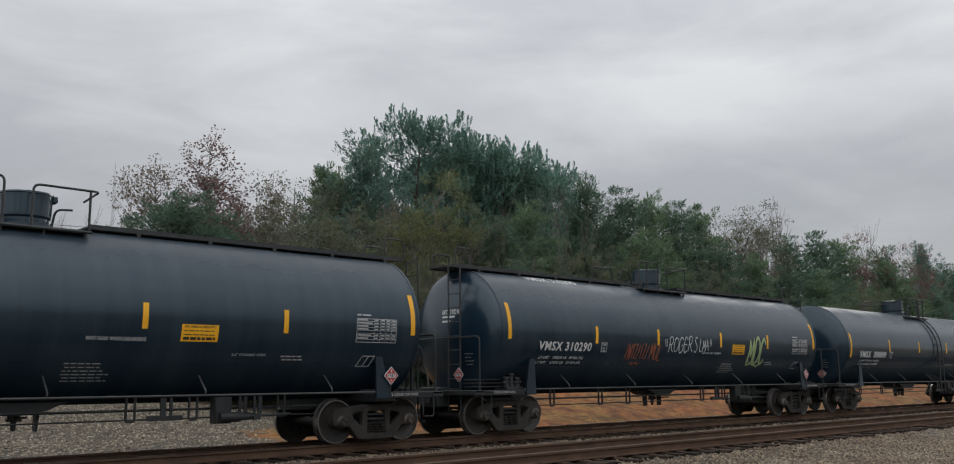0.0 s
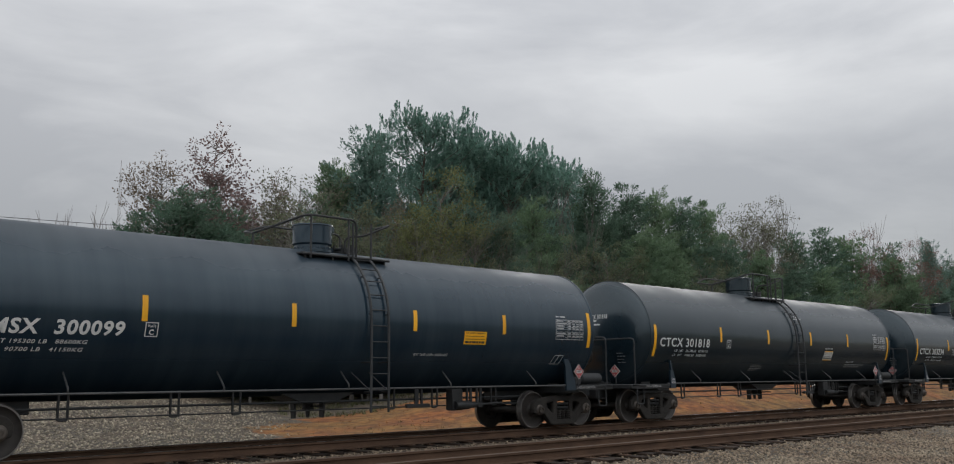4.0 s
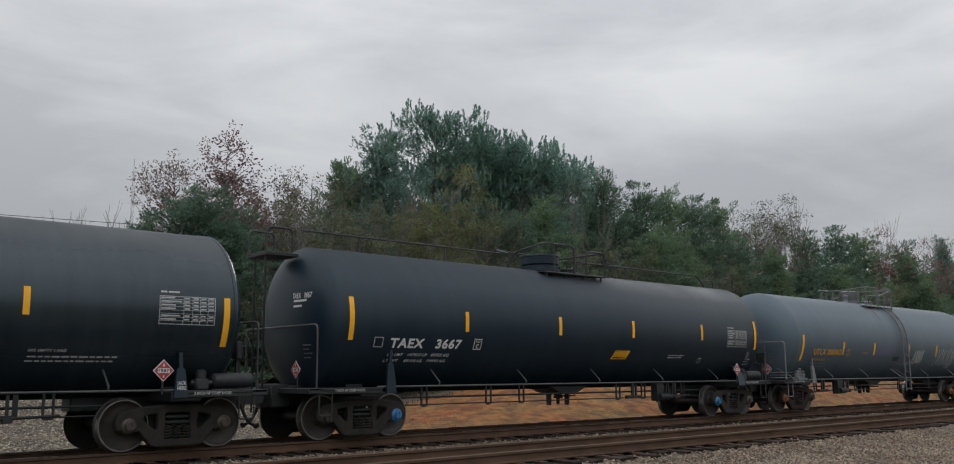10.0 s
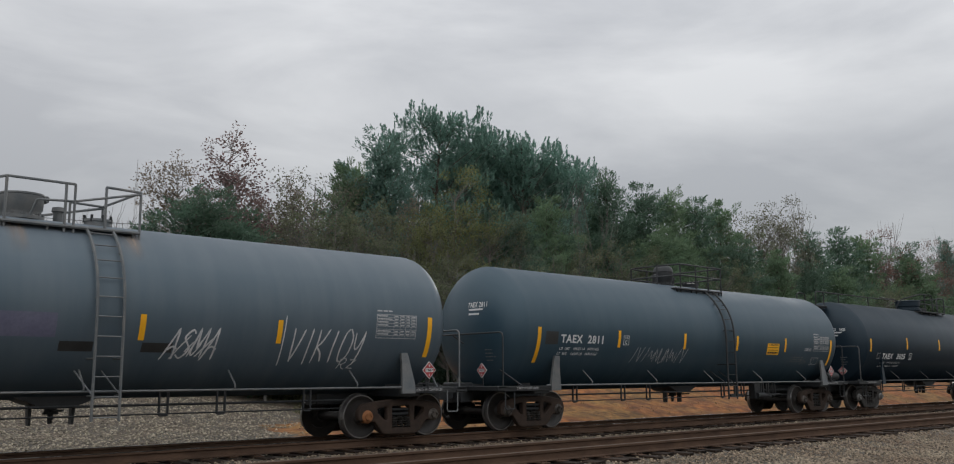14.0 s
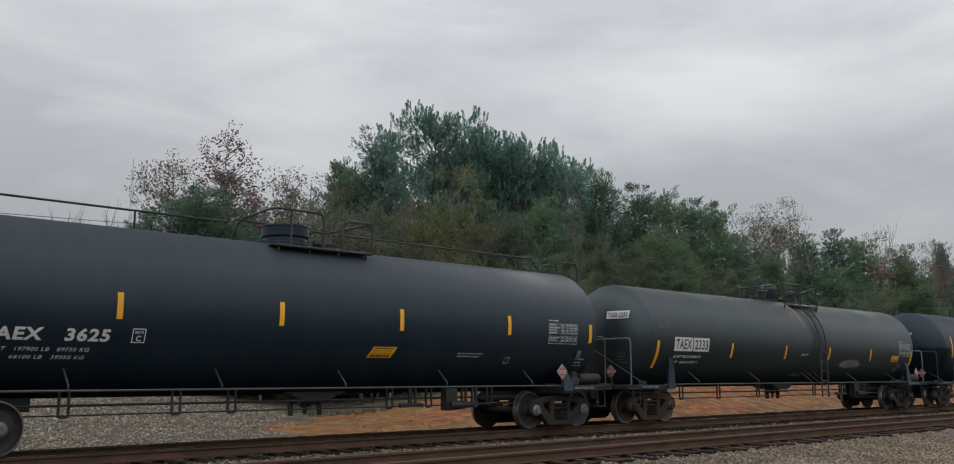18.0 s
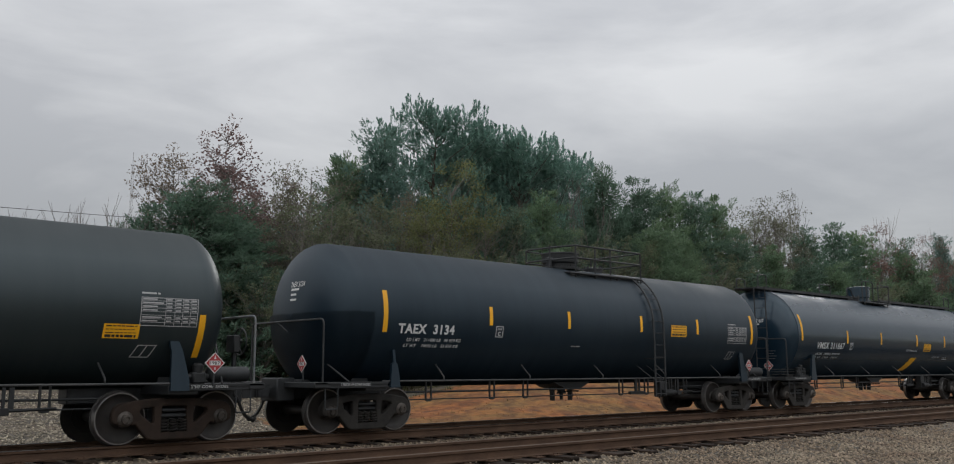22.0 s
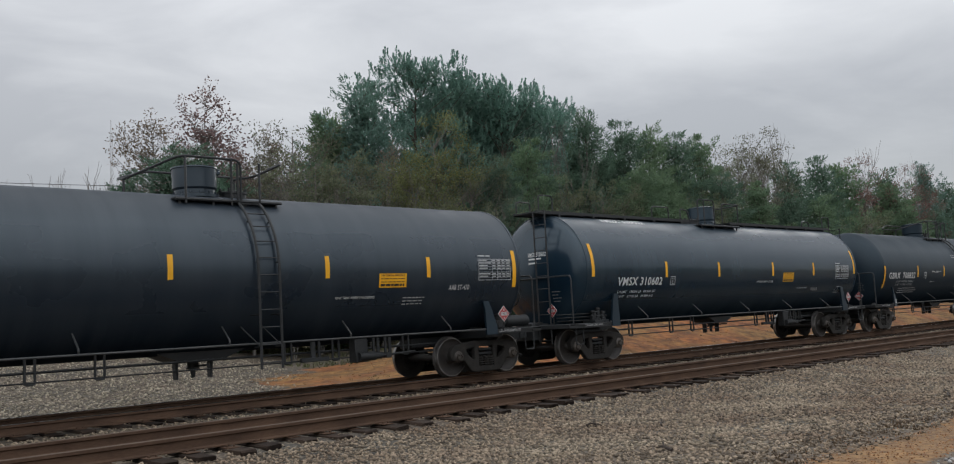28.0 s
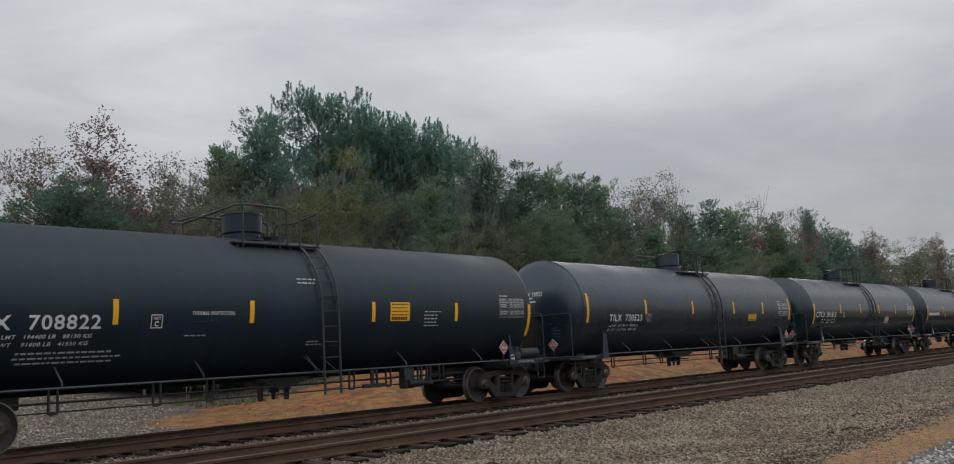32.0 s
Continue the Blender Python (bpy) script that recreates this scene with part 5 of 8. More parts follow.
def catwalk_car(at, hb, body, loads, wide=2.02, seed=1, z=2.12):
    c = tank_car(at, hb, "catwalk", "jacket", "gloss", "semi-gloss black", gear=1)
    stripes(c, (-4.33, -1.57, 1.7, 4.52), 2.22, 2.67, 2.26, 3.14, (-7.62, 7.7))
    if body:
        letters(c, body, -6.55, z, wide, 0.235, WHITE, 0.12, 0.022)
        load_lines(c, -6.55, 1.84, *loads)
        plate_mark(c, -4.12, 2.12)
        roof_number(c, body, -6.1, 2.0)
        end_print(c, body, 0.1, 2.95, 0.62, 0.13, 2)
    notice(c, 2.38, 2.17, 0.72, 0.31, YELLOW)
    letters(c, "VENT TANK WHEN UNLOADING", 0.72, 2.04, 1.03, 0.065, WHITE, 0.2, 0.01, "")
    letters(c, "0.5\" CERAMIC FIBER", 3.45, 1.80, 0.72, 0.052, DULL_WHITE, 0.2, 0.012, "")
    bars(c, 4.5, 1.78, 0.65, 2, mat=DULL_WHITE, seed=seed)
    common_marks(c, hb, 6.2, 2.33, 7.15)
    truss_mark(c, 6.35, 1.70)
    jack_bracket(c, -hb + 0.35, STEEL, 1.80, False)
    jack_bracket(c, hb - 0.15, STEEL, 1.80, False)
    return c


def ladder_car(at, hb, body, loads, x0, wide, zt, colour="satin black", paint="satin", sides=(-4.28, -1.45, 1.42, 4.23), ends=(1.83, 2.71), zs=(2.28, 2.73),
               manx=None, lad=1.03, slim=True, shear=0.0, shell=7.85, table=6.4, table_z=2.45, head="jacket", high=0.255, bold=0.016, gear=1):
    c = tank_car(at, hb, "ladder", head, paint, colour, manx=manx, gear=gear, lad=lad, shell=shell)
    stripes(c, sides, *zs, *ends, (-7.66, 7.68))
    if body:
        letters(c, body, x0, zt, wide, high, WHITE, shear, bold)
        load_lines(c, x0 + (0.7 if wide > 2.4 else 0.0), zt - 0.235, *loads)
        end_print(c, body, 0.35, 2.98, 0.72, 0.13, 2)
    else:
        bars(c, x0, zt, wide, 1, 0.1, high * 0.85, WHITE, 1, 0, 0.26)
    plate_mark(c, x0 + wide + 0.95 if wide > 2.4 else x0 + wide + 0.35, zt)
    common_marks(c, hb, table, table_z, 6.55 if slim else 7.3)
    jack_bracket(c, -hb + 0.35, STEEL, 1.72, slim, slim)
    jack_bracket(c, hb - 0.15, STEEL, 1.72, slim, slim)
    return c


# the cars in the order in which they pass
c = catwalk_car(5.16, 7.10, "", None)
bars(c, 0.45, 1.62, 0.85, 6, 0.075, 0.03, DULL_WHITE, 3)

c = catwalk_car(23.5, 7.15, "VMSX 310290", ("LD LMT   198200 LB   89 850 KG", "LT WT    67800 LB   39 850 KG"))
sprayed(c, "/NTZ/IZ/", -3.05, 2.03, 1.05, 0.42, SPRAY_ORANGE, 5, 0.034, 0.12)
sprayed(c, "MUL", -1.92, 2.03, 0.56, 0.46, SPRAY_ORANGE, 6, 0.034, 0.12)
sprayed(c, "~~", -2.75, 1.72, 0.42, 0.14, SPRAY_ORANGE, 7, 0.034)
sprayed(c, "ROGER", -1.05, 2.27, 1.22, 0.42, SPRAY_WHITE, 8, 0.026, 0.10)
sprayed(c, "S", 0.24, 2.28, 0.2, 0.46, SPRAY_WHITE, 9, 0.026, 0.1)
sprayed(c, "LMA", 0.52, 2.27, 0.5, 0.38, SPRAY_WHITE, 10, 0.026, 0.10)
sprayed(c, "//", 1.06, 2.36, 0.13, 0.22, SPRAY_WHITE, 11, 0.022)
sprayed(c, "//", -1.25, 2.30, 0.14, 0.2, SPRAY_WHITE, 12, 0.022, -0.4)
sprayed(c, "MOC", 3.38, 2.12, 1.02, 0.82, SPRAY_GREEN, 12, 0.085, 0.08)
sprayed(c, "~", 3.35, 1.72, 0.9, 0.16, SPRAY_GREEN, 14, 0.06)
bars(c, 1.9, 1.72, 0.9, 5, 0.075, 0.03, DULL_WHITE, 3)

c = ladder_car(41.87, 7.16, "VMSX  300099", ("LD LMT 195300 LB   88600KG", "LT WT  90700 LB   41150KG"), -6.88, 2.36, 2.14, "semi-gloss black", "gloss",
               sides=(-4.2, -1.21, 1.84, 4.57), ends=(2.02, 2.91), manx=0.18, lad=0.64, slim=False, shear=0.12, bold=0.03)
letters(c, "VENT TANK WHEN UNLOADING", 1.9, 1.78, 1.0, 0.06, WHITE, 0.2, 0.01, "")
notice(c, 3.3, 2.17, 0.70, 0.30, YELLOW)
truss_mark(c, 6.4, 1.70)

c = ladder_car(60.11, 7.12, "CTCX 301818", ("LD  LMT   206700 LB   93750 KG", "LT   WT    79300 LB   35950 KG"), -7.42, 2.52, 2.23)
notice(c, 2.45, 1.94, 0.64, 0.34, WHITE, 0.04, None, 4)
bars(c, -2.2, 1.60, 0.75, 4, 0.065, 0.03, DULL_WHITE, 4)
letters(c, "VENT TANK", 0.55, 3.25, 0.36, 0.05, WHITE, 0.1, 0.015, "")
letters(c, "WHEN UNLOADING", 0.55, 3.17, 0.55, 0.05, WHITE, 0.1, 0.015, "")
letters(c, "3.0 IN CERAMIC FIBER", 2.5, 2.19, 0.56, 0.05, WHITE, 0.0, 0.02, "")
letters(c, "50% EMPTY LOAD", 4.35, 1.73, 0.6, 0.052, DULL_WHITE, 0.2, 0.012, "")
bars(c, 4.3, 1.63, 1.75, 2, 0.085, 0.04, DULL_WHITE, 4, -0.1)

c = ladder_car(78.4, 7.05, "CTCX 303234", ("LD  LMT   206800 LB   93800 KG", "LT   WT    79200 LB   35900 KG"), -7.40, 2.58, 2.21)
notice(c, 2.45, 1.94, 0.64, 0.34, WHITE, 0.04, None, 4)
bars(c, -2.2, 1.60, 0.75, 4, 0.065, 0.03, DULL_WHITE, 5)
letters(c, "VENT TANK", 0.55, 3.25, 0.36, 0.05, WHITE, 0.1, 0.015, "")
letters(c, "WHEN UNLOADING", 0.55, 3.17, 0.55, 0.05, WHITE, 0.1, 0.015, "")
letters(c, "3.0 IN CERAMIC FIBER", 2.5, 2.19, 0.56, 0.05, WHITE, 0.0, 0.02, "")
letters(c, "50% EMPTY LOAD", 4.35, 1.73, 0.6, 0.052, DULL_WHITE, 0.2, 0.012, "")
bars(c, 4.3, 1.63, 1.75, 2, 0.085, 0.04, DULL_WHITE, 5, -0.1)


def rail_car(at, hb, body, loads, ends):
    c = tank_car(at, hb, "rail", "cone", "flat", "dull black", caps=("dark", "blue") if ends[0] < 2.1 else ("pale", "pale"), gear=1)
    stripes(c, (-4.51, -1.39, 1.52, 4.74), 2.25, 2.70, *ends, (-7.66, 7.66))
    letters(c, body, -6.62, 1.97, 2.0, 0.225, WHITE, 0.08, 0.035)
    load_lines(c, -6.68, 1.73, *loads)
    plate_mark(c, -4.25, 1.98)
    framed(c, "tank_marking", -7.05, 1.98, 0.23, 0.22, 0.014, DULL_WHITE)
    end_print(c, body, -0.25, 2.95, 0.62, 0.12, 2)
    notice(c, 0.75, 1.79, 0.62, 0.25, YELLOW, 0.12)
    bars(c, 3.2, 1.80, 0.9, 2, 0.07, 0.03, DULL_WHITE, 6)
    framed(c, "tank_marking", 4.75, 1.66, 0.16, 0.16, 0.014, DULL_WHITE)
    common_marks(c, hb, 6.10, 2.33, 6.62)
    bars(c, 7.25, 1.72, 0.35, 3, 0.09, 0.04, DULL_WHITE, 6)
    jack_bracket(c, -hb + 0.45, STEEL, 1.82, True)
    jack_bracket(c, hb - 0.15, STEEL, 1.50, False)
    bm = bmesh.new()
    sheet(bm, 0, 0.16, -0.12, 0.12)
    wrapped(bm, 7.22, 1.83, c["radius"], c["axis"], 0.03)
    part("card_holder", bm, GREY_STEEL, c, "small grey card holder")
    return c


rail_car(96.51, 7.03, "TAEX   3667", ("LD LMT   197900 LB   89750 KG", "LT WT    68100 LB   39950 KG"), (2.01, 2.89))

c = tank_car(114.57, 7.03, "cage", "round", "grey", "weathered blue-grey", GREY_STEEL, shell=7.62, rusty=True, caps=("orange", "dark"), trim=GREY_STEEL, manx=-0.57, manr=0.36, gear=-1, lad=1.05)
stripes(c, (-4.45, -1.99, 1.08, 3.75), 1.92, 2.36, 1.70, 2.55, (-7.35, 7.42))
letters(c, "UTLX 206962", -6.55, 2.00, 1.98, 0.225, OCHRE, 0.0, 0.035, "ochre stencilled lettering")
letters(c, "THE TANK CAR PEOPLE", -6.55, 1.74, 0.95, 0.075, OCHRE, 0.1, 0.02, "")
bars(c, -6.6, 1.60, 1.5, 2, 0.115, 0.04, FAINT_WHITE, 2)
plate_mark(c, -4.17, 1.99, OCHRE)
end_print(c, "UTLX 206962", 0.75, 3.05, 0.62, 0.13, 3, OCHRE)
bars(c, -2.9, 2.02, 0.5, 2, 0.05, 0.02, OCHRE, 2)
sprayed(c, "ASMA", 1.55, 1.88, 1.0, 0.58, SPRAY_WHITE, 21, 0.034, 0.30)
sprayed(c, "/~/", 1.70, 1.80, 0.7, 0.42, SPRAY_WHITE, 23, 0.028, 0.5)
sprayed(c, "/", 3.75, 1.95, 0.22, 1.0, SPRAY_WHITE, 33, 0.026, -0.1)
sprayed(c, "VIKIOY", 4.0, 1.88, 1.75, 0.66, SPRAY_WHITE, 34, 0.034, 0.16)
sprayed(c, "RZ", 5.25, 1.55, 0.42, 0.24, SPRAY_WHITE, 36, 0.022, 0.2)
bm = bmesh.new()
sheet(bm, 0, 1.25, -0.2, 0.2)
wrapped(bm, -1.58, 2.13, c["radius"], c["axis"], 0.003)
part("spray_patch", bm, SPRAY_VIOLET, c, "faint violet spray patch")
for x in (-0.25, 1.12):
    bm = bmesh.new()
    sheet(bm, 0, 0.55, -0.09, 0.09)
    wrapped(bm, x, 1.80, c["radius"], c["axis"], 0.004)
    part("paint_patch", bm, BLACK_INK, c, "black touch-up patch")
common_marks(c, 7.03, 6.0, 2.32, 7.45, 1.42)
jack_bracket(c, -7.03 + 0.42, GREY_STEEL, 1.78, True)
jack_bracket(c, 7.03 - 0.12, GREY_STEEL, 1.78, False)

for x, w, h in ((-0.9, 0.35, 0.9), (1.0, 0.4, 0.8)):
    spill(c, x, 3.6, w, h)

c = tank_car(132.72, 7.04, "cage", "round", "slate", "weathered slate-grey", STEEL, shell=7.62, rusty=True, caps=("dark", "dark"), trim=GREY_STEEL, manx=-0.10, manr=0.30, lad=1.0)
stripes(c, (-4.22, -1.27, 1.45, 4.3), 2.02, 2.46, 1.61, 2.46, (-7.28, 7.35))
letters(c, "TAEX  2811", -6.5, 2.20, 1.62, 0.21, WHITE, 0.0, 0.03)
load_lines(c, -6.55, 1.96, "LD  LMT   198300 LB   89950 KG", "LT  WT    64500 LB   29450 KG", w=1.5)
bm = bmesh.new()
sheet(bm, 0, 0.45, -0.16, 0.16)
wrapped(bm, -7.05, 2.21, c["radius"], c["axis"], 0.003)
part("paint_patch", bm, BLACK_INK, c, "black touch-up patch")
plate_mark(c, -4.05, 2.21)
letters(c, "SR8754", 5.55, 2.12, 0.46, 0.105, DULL_WHITE, 0.1, 0.02, "")
framed(c, "tank_marking", 6.15, 1.74, 0.46, 0.27, 0.014, DULL_WHITE)
framed(c, "tank_marking", 6.22, 1.74, 0.13, 0.19, 0.012, DULL_WHITE)
bars(c, 4.78, 1.86, 0.95, 3, 0.07, 0.026, FAINT_WHITE, 31)
sprayed(c, "SR~", 5.45, 1.72, 0.40, 0.16, FAINT_WHITE, 57, 0.014, 0.2)
end_print(c, "TAEX 2811", -0.1, 3.02, 0.6, 0.13, 2)
sprayed(c, "/V/~NUN~/V", -3.6, 1.84, 2.5, 0.42, DULL_WHITE, 55, 0.018, 0.2)
notice(c, 3.2, 2.1, 0.72, 0.36, YELLOW)
common_marks(c, 7.04, 6.15, 2.32, 7.35, mat=DULL_WHITE)
jack_bracket(c, -7.04 + 0.42, GREY_STEEL, 1.78, False)
jack_bracket(c, 7.04 - 0.12, GREY_STEEL, 1.78, False)

rail_car(150.82, 7.02, "TAEX   3625", ("LD LMT   197900 LB   89750 KG", "LT WT    68100 LB   39950 KG"), (2.13, 2.60))

c = tank_car(169.88, 8.23, "cage", "round", "worn", "worn dull black", STEEL, R=1.48, zc=2.44, shell=8.58, rusty=True, manx=0.18, manr=0.30, lad=0.76)
stripes(c, (-4.59, -1.35, 1.65, 4.90), 1.85, 2.28, 1.52, 2.28, (-8.37, 8.50))
for a, w, s in ((-7.60, 0.90, "TAEX"), (-6.66, 0.80, "2333")):
    bm = bmesh.new()
    sheet(bm, 0, w, -0.20, 0.20)
    wrapped(bm, a, 2.20, c["radius"], c["axis"], 0.003)
    part("name_panel", bm, WHITE, c, "white lettering panel")
    letters(c, s, a + 0.07, 2.20, w - 0.14, 0.29, BLACK_INK, 0.0, 0.02, "black lettering")
load_lines(c, -7.6, 1.85, "LD LMT 195000 LB 88450 KG", "LT WT    68000 LB 30850 KG", WHITE, 1.34, 0.085, 0.155, 0.1)
end_print(c, "TAEX 2333", -0.42, 3.0, 0.55, 0.13, 0, BLACK_INK, -1, True)
sprayed(c, "~RSN", -8.32, 2.86, 0.50, 0.13, FAINT_WHITE, 71, 0.014)
sprayed(c, "OSORS", -8.32, 2.72, 0.56, 0.14, FAINT_WHITE, 73, 0.014)
sprayed(c, "~NRO/RR~", 2.65, 1.72, 1.5, 0.30, SPRAY_WHITE, 72, 0.022, 0.3)
notice(c, 6.75, 1.95, 0.62, 0.26, YELLOW)
common_marks(c, 8.23, 7.35, 2.30, 8.75, 1.42, note="2\"HF COMP SHOES")
truss_mark(c, 7.3, 1.62)
jack_bracket(c, -8.23 + 0.42, STEEL, 1.80, False)
jack_bracket(c, 8.23 - 0.12, STEEL, 1.80, False)

for x, w, h in ((0.03, 0.34, 1.75), (0.64, 0.20, 1.35), (1.36, 0.40, 1.65), (-0.30, 0.30, 0.5)):
    spill(c, x, 3.28, w, h)
bars(c, -0.35, 2.02, 0.55, 2, 0.055, 0.03, DULL_WHITE, 12)
bars(c, -0.45, 1.56, 0.85, 1, 0.055, 0.02, SPILL, 13)
bars(c, -0.45, 1.36, 0.9, 2, 0.06, 0.018, DULL_WHITE, 14, 0.0, 0.16)
bm = bmesh.new()
sheet(bm, 0, 0.62, -0.11, 0.11)
wrapped(bm, 3.25, 2.04, c["radius"], c["axis"], 0.003)
part("paint_patch", bm, BLACK_INK, c, "black touch-up patch")

c = tank_car(189.41, 7.06, "cage", "round", "flat", "dull black", STEEL, shell=7.60, manx=0.19, manr=0.50, lad=2.2, label="dull black railroad tank car with a half head shield")
bm = bmesh.new()
n = 40
ring = [[(-(head_at(c, r) + 0.05), 1.56 * (r + 0.02) * math.cos(a), 2.48 + 1.56 * (r + 0.02) * math.sin(a)) for a in [math.pi + math.pi * k / n for k in range(n + 1)]] for r in (0.05, 0.3, 0.5, 0.7, 0.85, 0.95, 0.99)]
vs = [[bm.verts.new(p) for p in row] for row in ring]
vs.append([bm.verts.new((-7.30, 1.60 * math.cos(math.pi + math.pi * k / n), 2.48 + 1.60 * math.sin(math.pi + math.pi * k / n))) for k in range(n + 1)])
for a, b in zip(vs, vs[1:]):
    for k in range(n):
        bm.faces.new((a[k], a[k + 1], b[k + 1], b[k]))
bmesh.ops.solidify(bm, geom=bm.faces[:], thickness=0.03)
part("head_shield", bm, PAINT["flat"], c, "black half head shield")
stripes(c, (-3.93, -1.22, 1.73, 4.39), 2.31, 2.74, 2.08, 2.96, (-6.98, 7.35))
letters(c, "TAEX  3134", -6.62, 2.17, 1.58, 0.215, WHITE, 0.0, 0.035)
load_lines(c, -6.4, 1.94, "LD LMT   211400 LB   95 850 KG", "LT WT    74600 LB   33 850 KG", w=1.55, h=0.075)
plate_mark(c, -3.76, 2.17)
end_print(c, "TAEX 3134", 0.1, 3.1, 0.5, 0.12, 3)
notice(c, 3.1, 2.38, 0.74, 0.32, YELLOW)
bars(c, -1.05, 1.88, 0.45, 1, 0.06, 0.03, DULL_WHITE, 9)
common_marks(c, 7.06, 6.0, 2.33, 7.2, 1.42, mat=DULL_WHITE)
truss_mark(c, 6.1, 1.72)
jack_bracket(c, -7.06 + 0.42, STEEL, 1.72, True)
jack_bracket(c, 7.06 - 0.12, STEEL, 1.80, False)

c = catwalk_car(207.57, 7.12, "VMSX 311667", ("LD  LMT   198100LB   89 850 KG", "LT  WT    67900LB   39 850 KG"))
bm = bmesh.new()
sheet(bm, 0, 0.55, -0.33, 0.33, 0.42)
wrapped(bm, 0.95, 1.48, c["radius"], c["axis"], 0.004)
part("yellow_patch", bm, YELLOW, c, "slanting yellow sheet")

TIL = dict(sides=(-4.25, -0.99, 2.32, 4.98), ends=(2.03, 2.91), manx=0.28, lad=0.66, slim=False, bold=0.025, high=0.22, table=6.5)
c = ladder_car(225.56, 7.06, "TILX  730492", ("LD LMT   195 000 LB   88400 KG", "LT  WT    91 000 LB   41300 KG"), -6.56, 1.96, 2.18, "dusty satin black", "dusty", **TIL)
notice(c, 3.62, 2.22, 0.74, 0.30, YELLOW)
letters(c, "VENT TANK WHEN UNLOADING", 2.55, 1.88, 1.0, 0.06, WHITE, 0.2, 0.01, "")
letters(c, "AAR ST-470", 5.6, 2.05, 0.62, 0.12, WHITE, 0.1, 0.01, "")
bars(c, 4.3, 1.85, 0.7, 3, 0.075, 0.03, DULL_WHITE, 10)

catwalk_car(243.83, 7.02, "VMSX 310602", ("LD LMT   198300 LB   89 900 KG", "LT WT    67700 LB   39 800 KG"))

c = ladder_car(261.96, 7.08, "GBRX  708822", ("LD LMT   194400 LB   88150 KG", "LT  WT    91600 LB   41550 KG"), -7.25, 2.6, 2.17, "dull black", "flat",
               sides=(-4.39, -1.49, 1.84, 4.67), ends=(1.70, 2.56), zs=(2.12, 2.57), manx=-0.6, lad=1.08, head="round", shell=7.62, table_z=2.45)
notice(c, 2.37, 2.35, 0.64, 0.44, YELLOW, 0, None, 5)
letters(c, "THERMAL PROTECTION", -2.85, 2.32, 0.95, 0.07, WHITE, 0.05, 0.01, "")
letters(c, "SYSTEM EQUIPPED", -2.87, 2.20, 0.75, 0.07, WHITE, 0.05, 0.01, "")
bars(c, 3.5, 2.35, 0.6, 5, 0.085, 0.035, DULL_WHITE, 11)
bars(c, -6.1, 1.66, 2.2, 3, 0.10, 0.045, DULL_WHITE, 11, -0.2)
bars(c, -3.0, 1.90, 0.6, 1, 0.06, 0.03, DULL_WHITE, 11)
bars(c, -0.3, 3.05, 0.55, 2, 0.09, 0.04, DULL_WHITE, 11)
bars(c, 0.0, 1.72, 0.45, 2, 0.07, 0.03, DULL_WHITE, 11)

c = ladder_car(280.22, 7.05, "TILX  730523", ("LD LMT   195 100 LB   88500 KG", "LT  WT    90 900 LB   41250 KG"), -6.45, 1.96, 2.16, "dusty satin black", "dusty", **TIL)
notice(c, 3.62, 2.14, 0.74, 0.28, YELLOW)

c = ladder_car(298.45, 7.08, "CTCX 301812", ("LD  LMT   206700 LB   93750 KG", "LT   WT    79300 LB   35950 KG"), -7.42, 2.52, 2.23)
notice(c, 2.45, 1.94, 0.64, 0.34, WHITE, 0.04, None, 4)
ladder_car(316.7, 7.08, "", None, -7.42, 2.52, 2.23)
ladder_car(334.9, 7.08, "", None, -6.5, 1.96, 2.16, "dusty satin black", "dusty", **TIL)

# ---- ground: ballast, clay bank, dirt ----
def smooth(a, b, x):
    t = np.clip((x - a) / (b - a), 0, 1)
    return t * t * (3 - 2 * t)


def clay_edge(y):
    return 12.0 + 0.62 * (y - 20)


def ground_height(x, y):
    """Height of the ground in metres over the rail tops."""
    x, y = np.asarray(x, float), np.asarray(y, float)
    z = np.full(np.broadcast(x, y).shape, -0.42)
    bed = smooth(9.3, 11.25, y) * (1 - smooth(18.1, 19.9, y))
    z = z + 0.172 * bed - 0.035 * np.exp(-((y - 14.6) / 0.5) ** 2)
    bank = smooth(0, 14, x - clay_edge(y) - 1.0) * np.clip((y - 20.2) * 0.26, 0, 1.7)
    back = smooth(21, 44, y) * (0.55 + 0.75 * (1 - smooth(-5, 0.5, x - clay_edge(y))))
    far = smooth(55, 300, y) * 1.5
    z = z + bank * smooth(19.8, 21.5, y) + np.where(y > 20, back + far, 0) * (1 - smooth(0, 14, x - clay_edge(y)) * 0.6)
    z = z + 0.02 * np.sin(x * 1.7 + y * 0.9) * np.sin(y * 1.3 - x * 0.4) * (1 - bed)
    return z


def axis_steps(fine0, fine1, step, lo, hi):
    a = list(np.arange(fine0, fine1 + 1e-6, step))
    d = step
    while a[-1] < hi:
        d *= 1.25
        a.append(a[-1] + d)
    d = step
    while a[0] > lo:
        d *= 1.25
        a.insert(0, a[0] - d)
    return np.array(a)


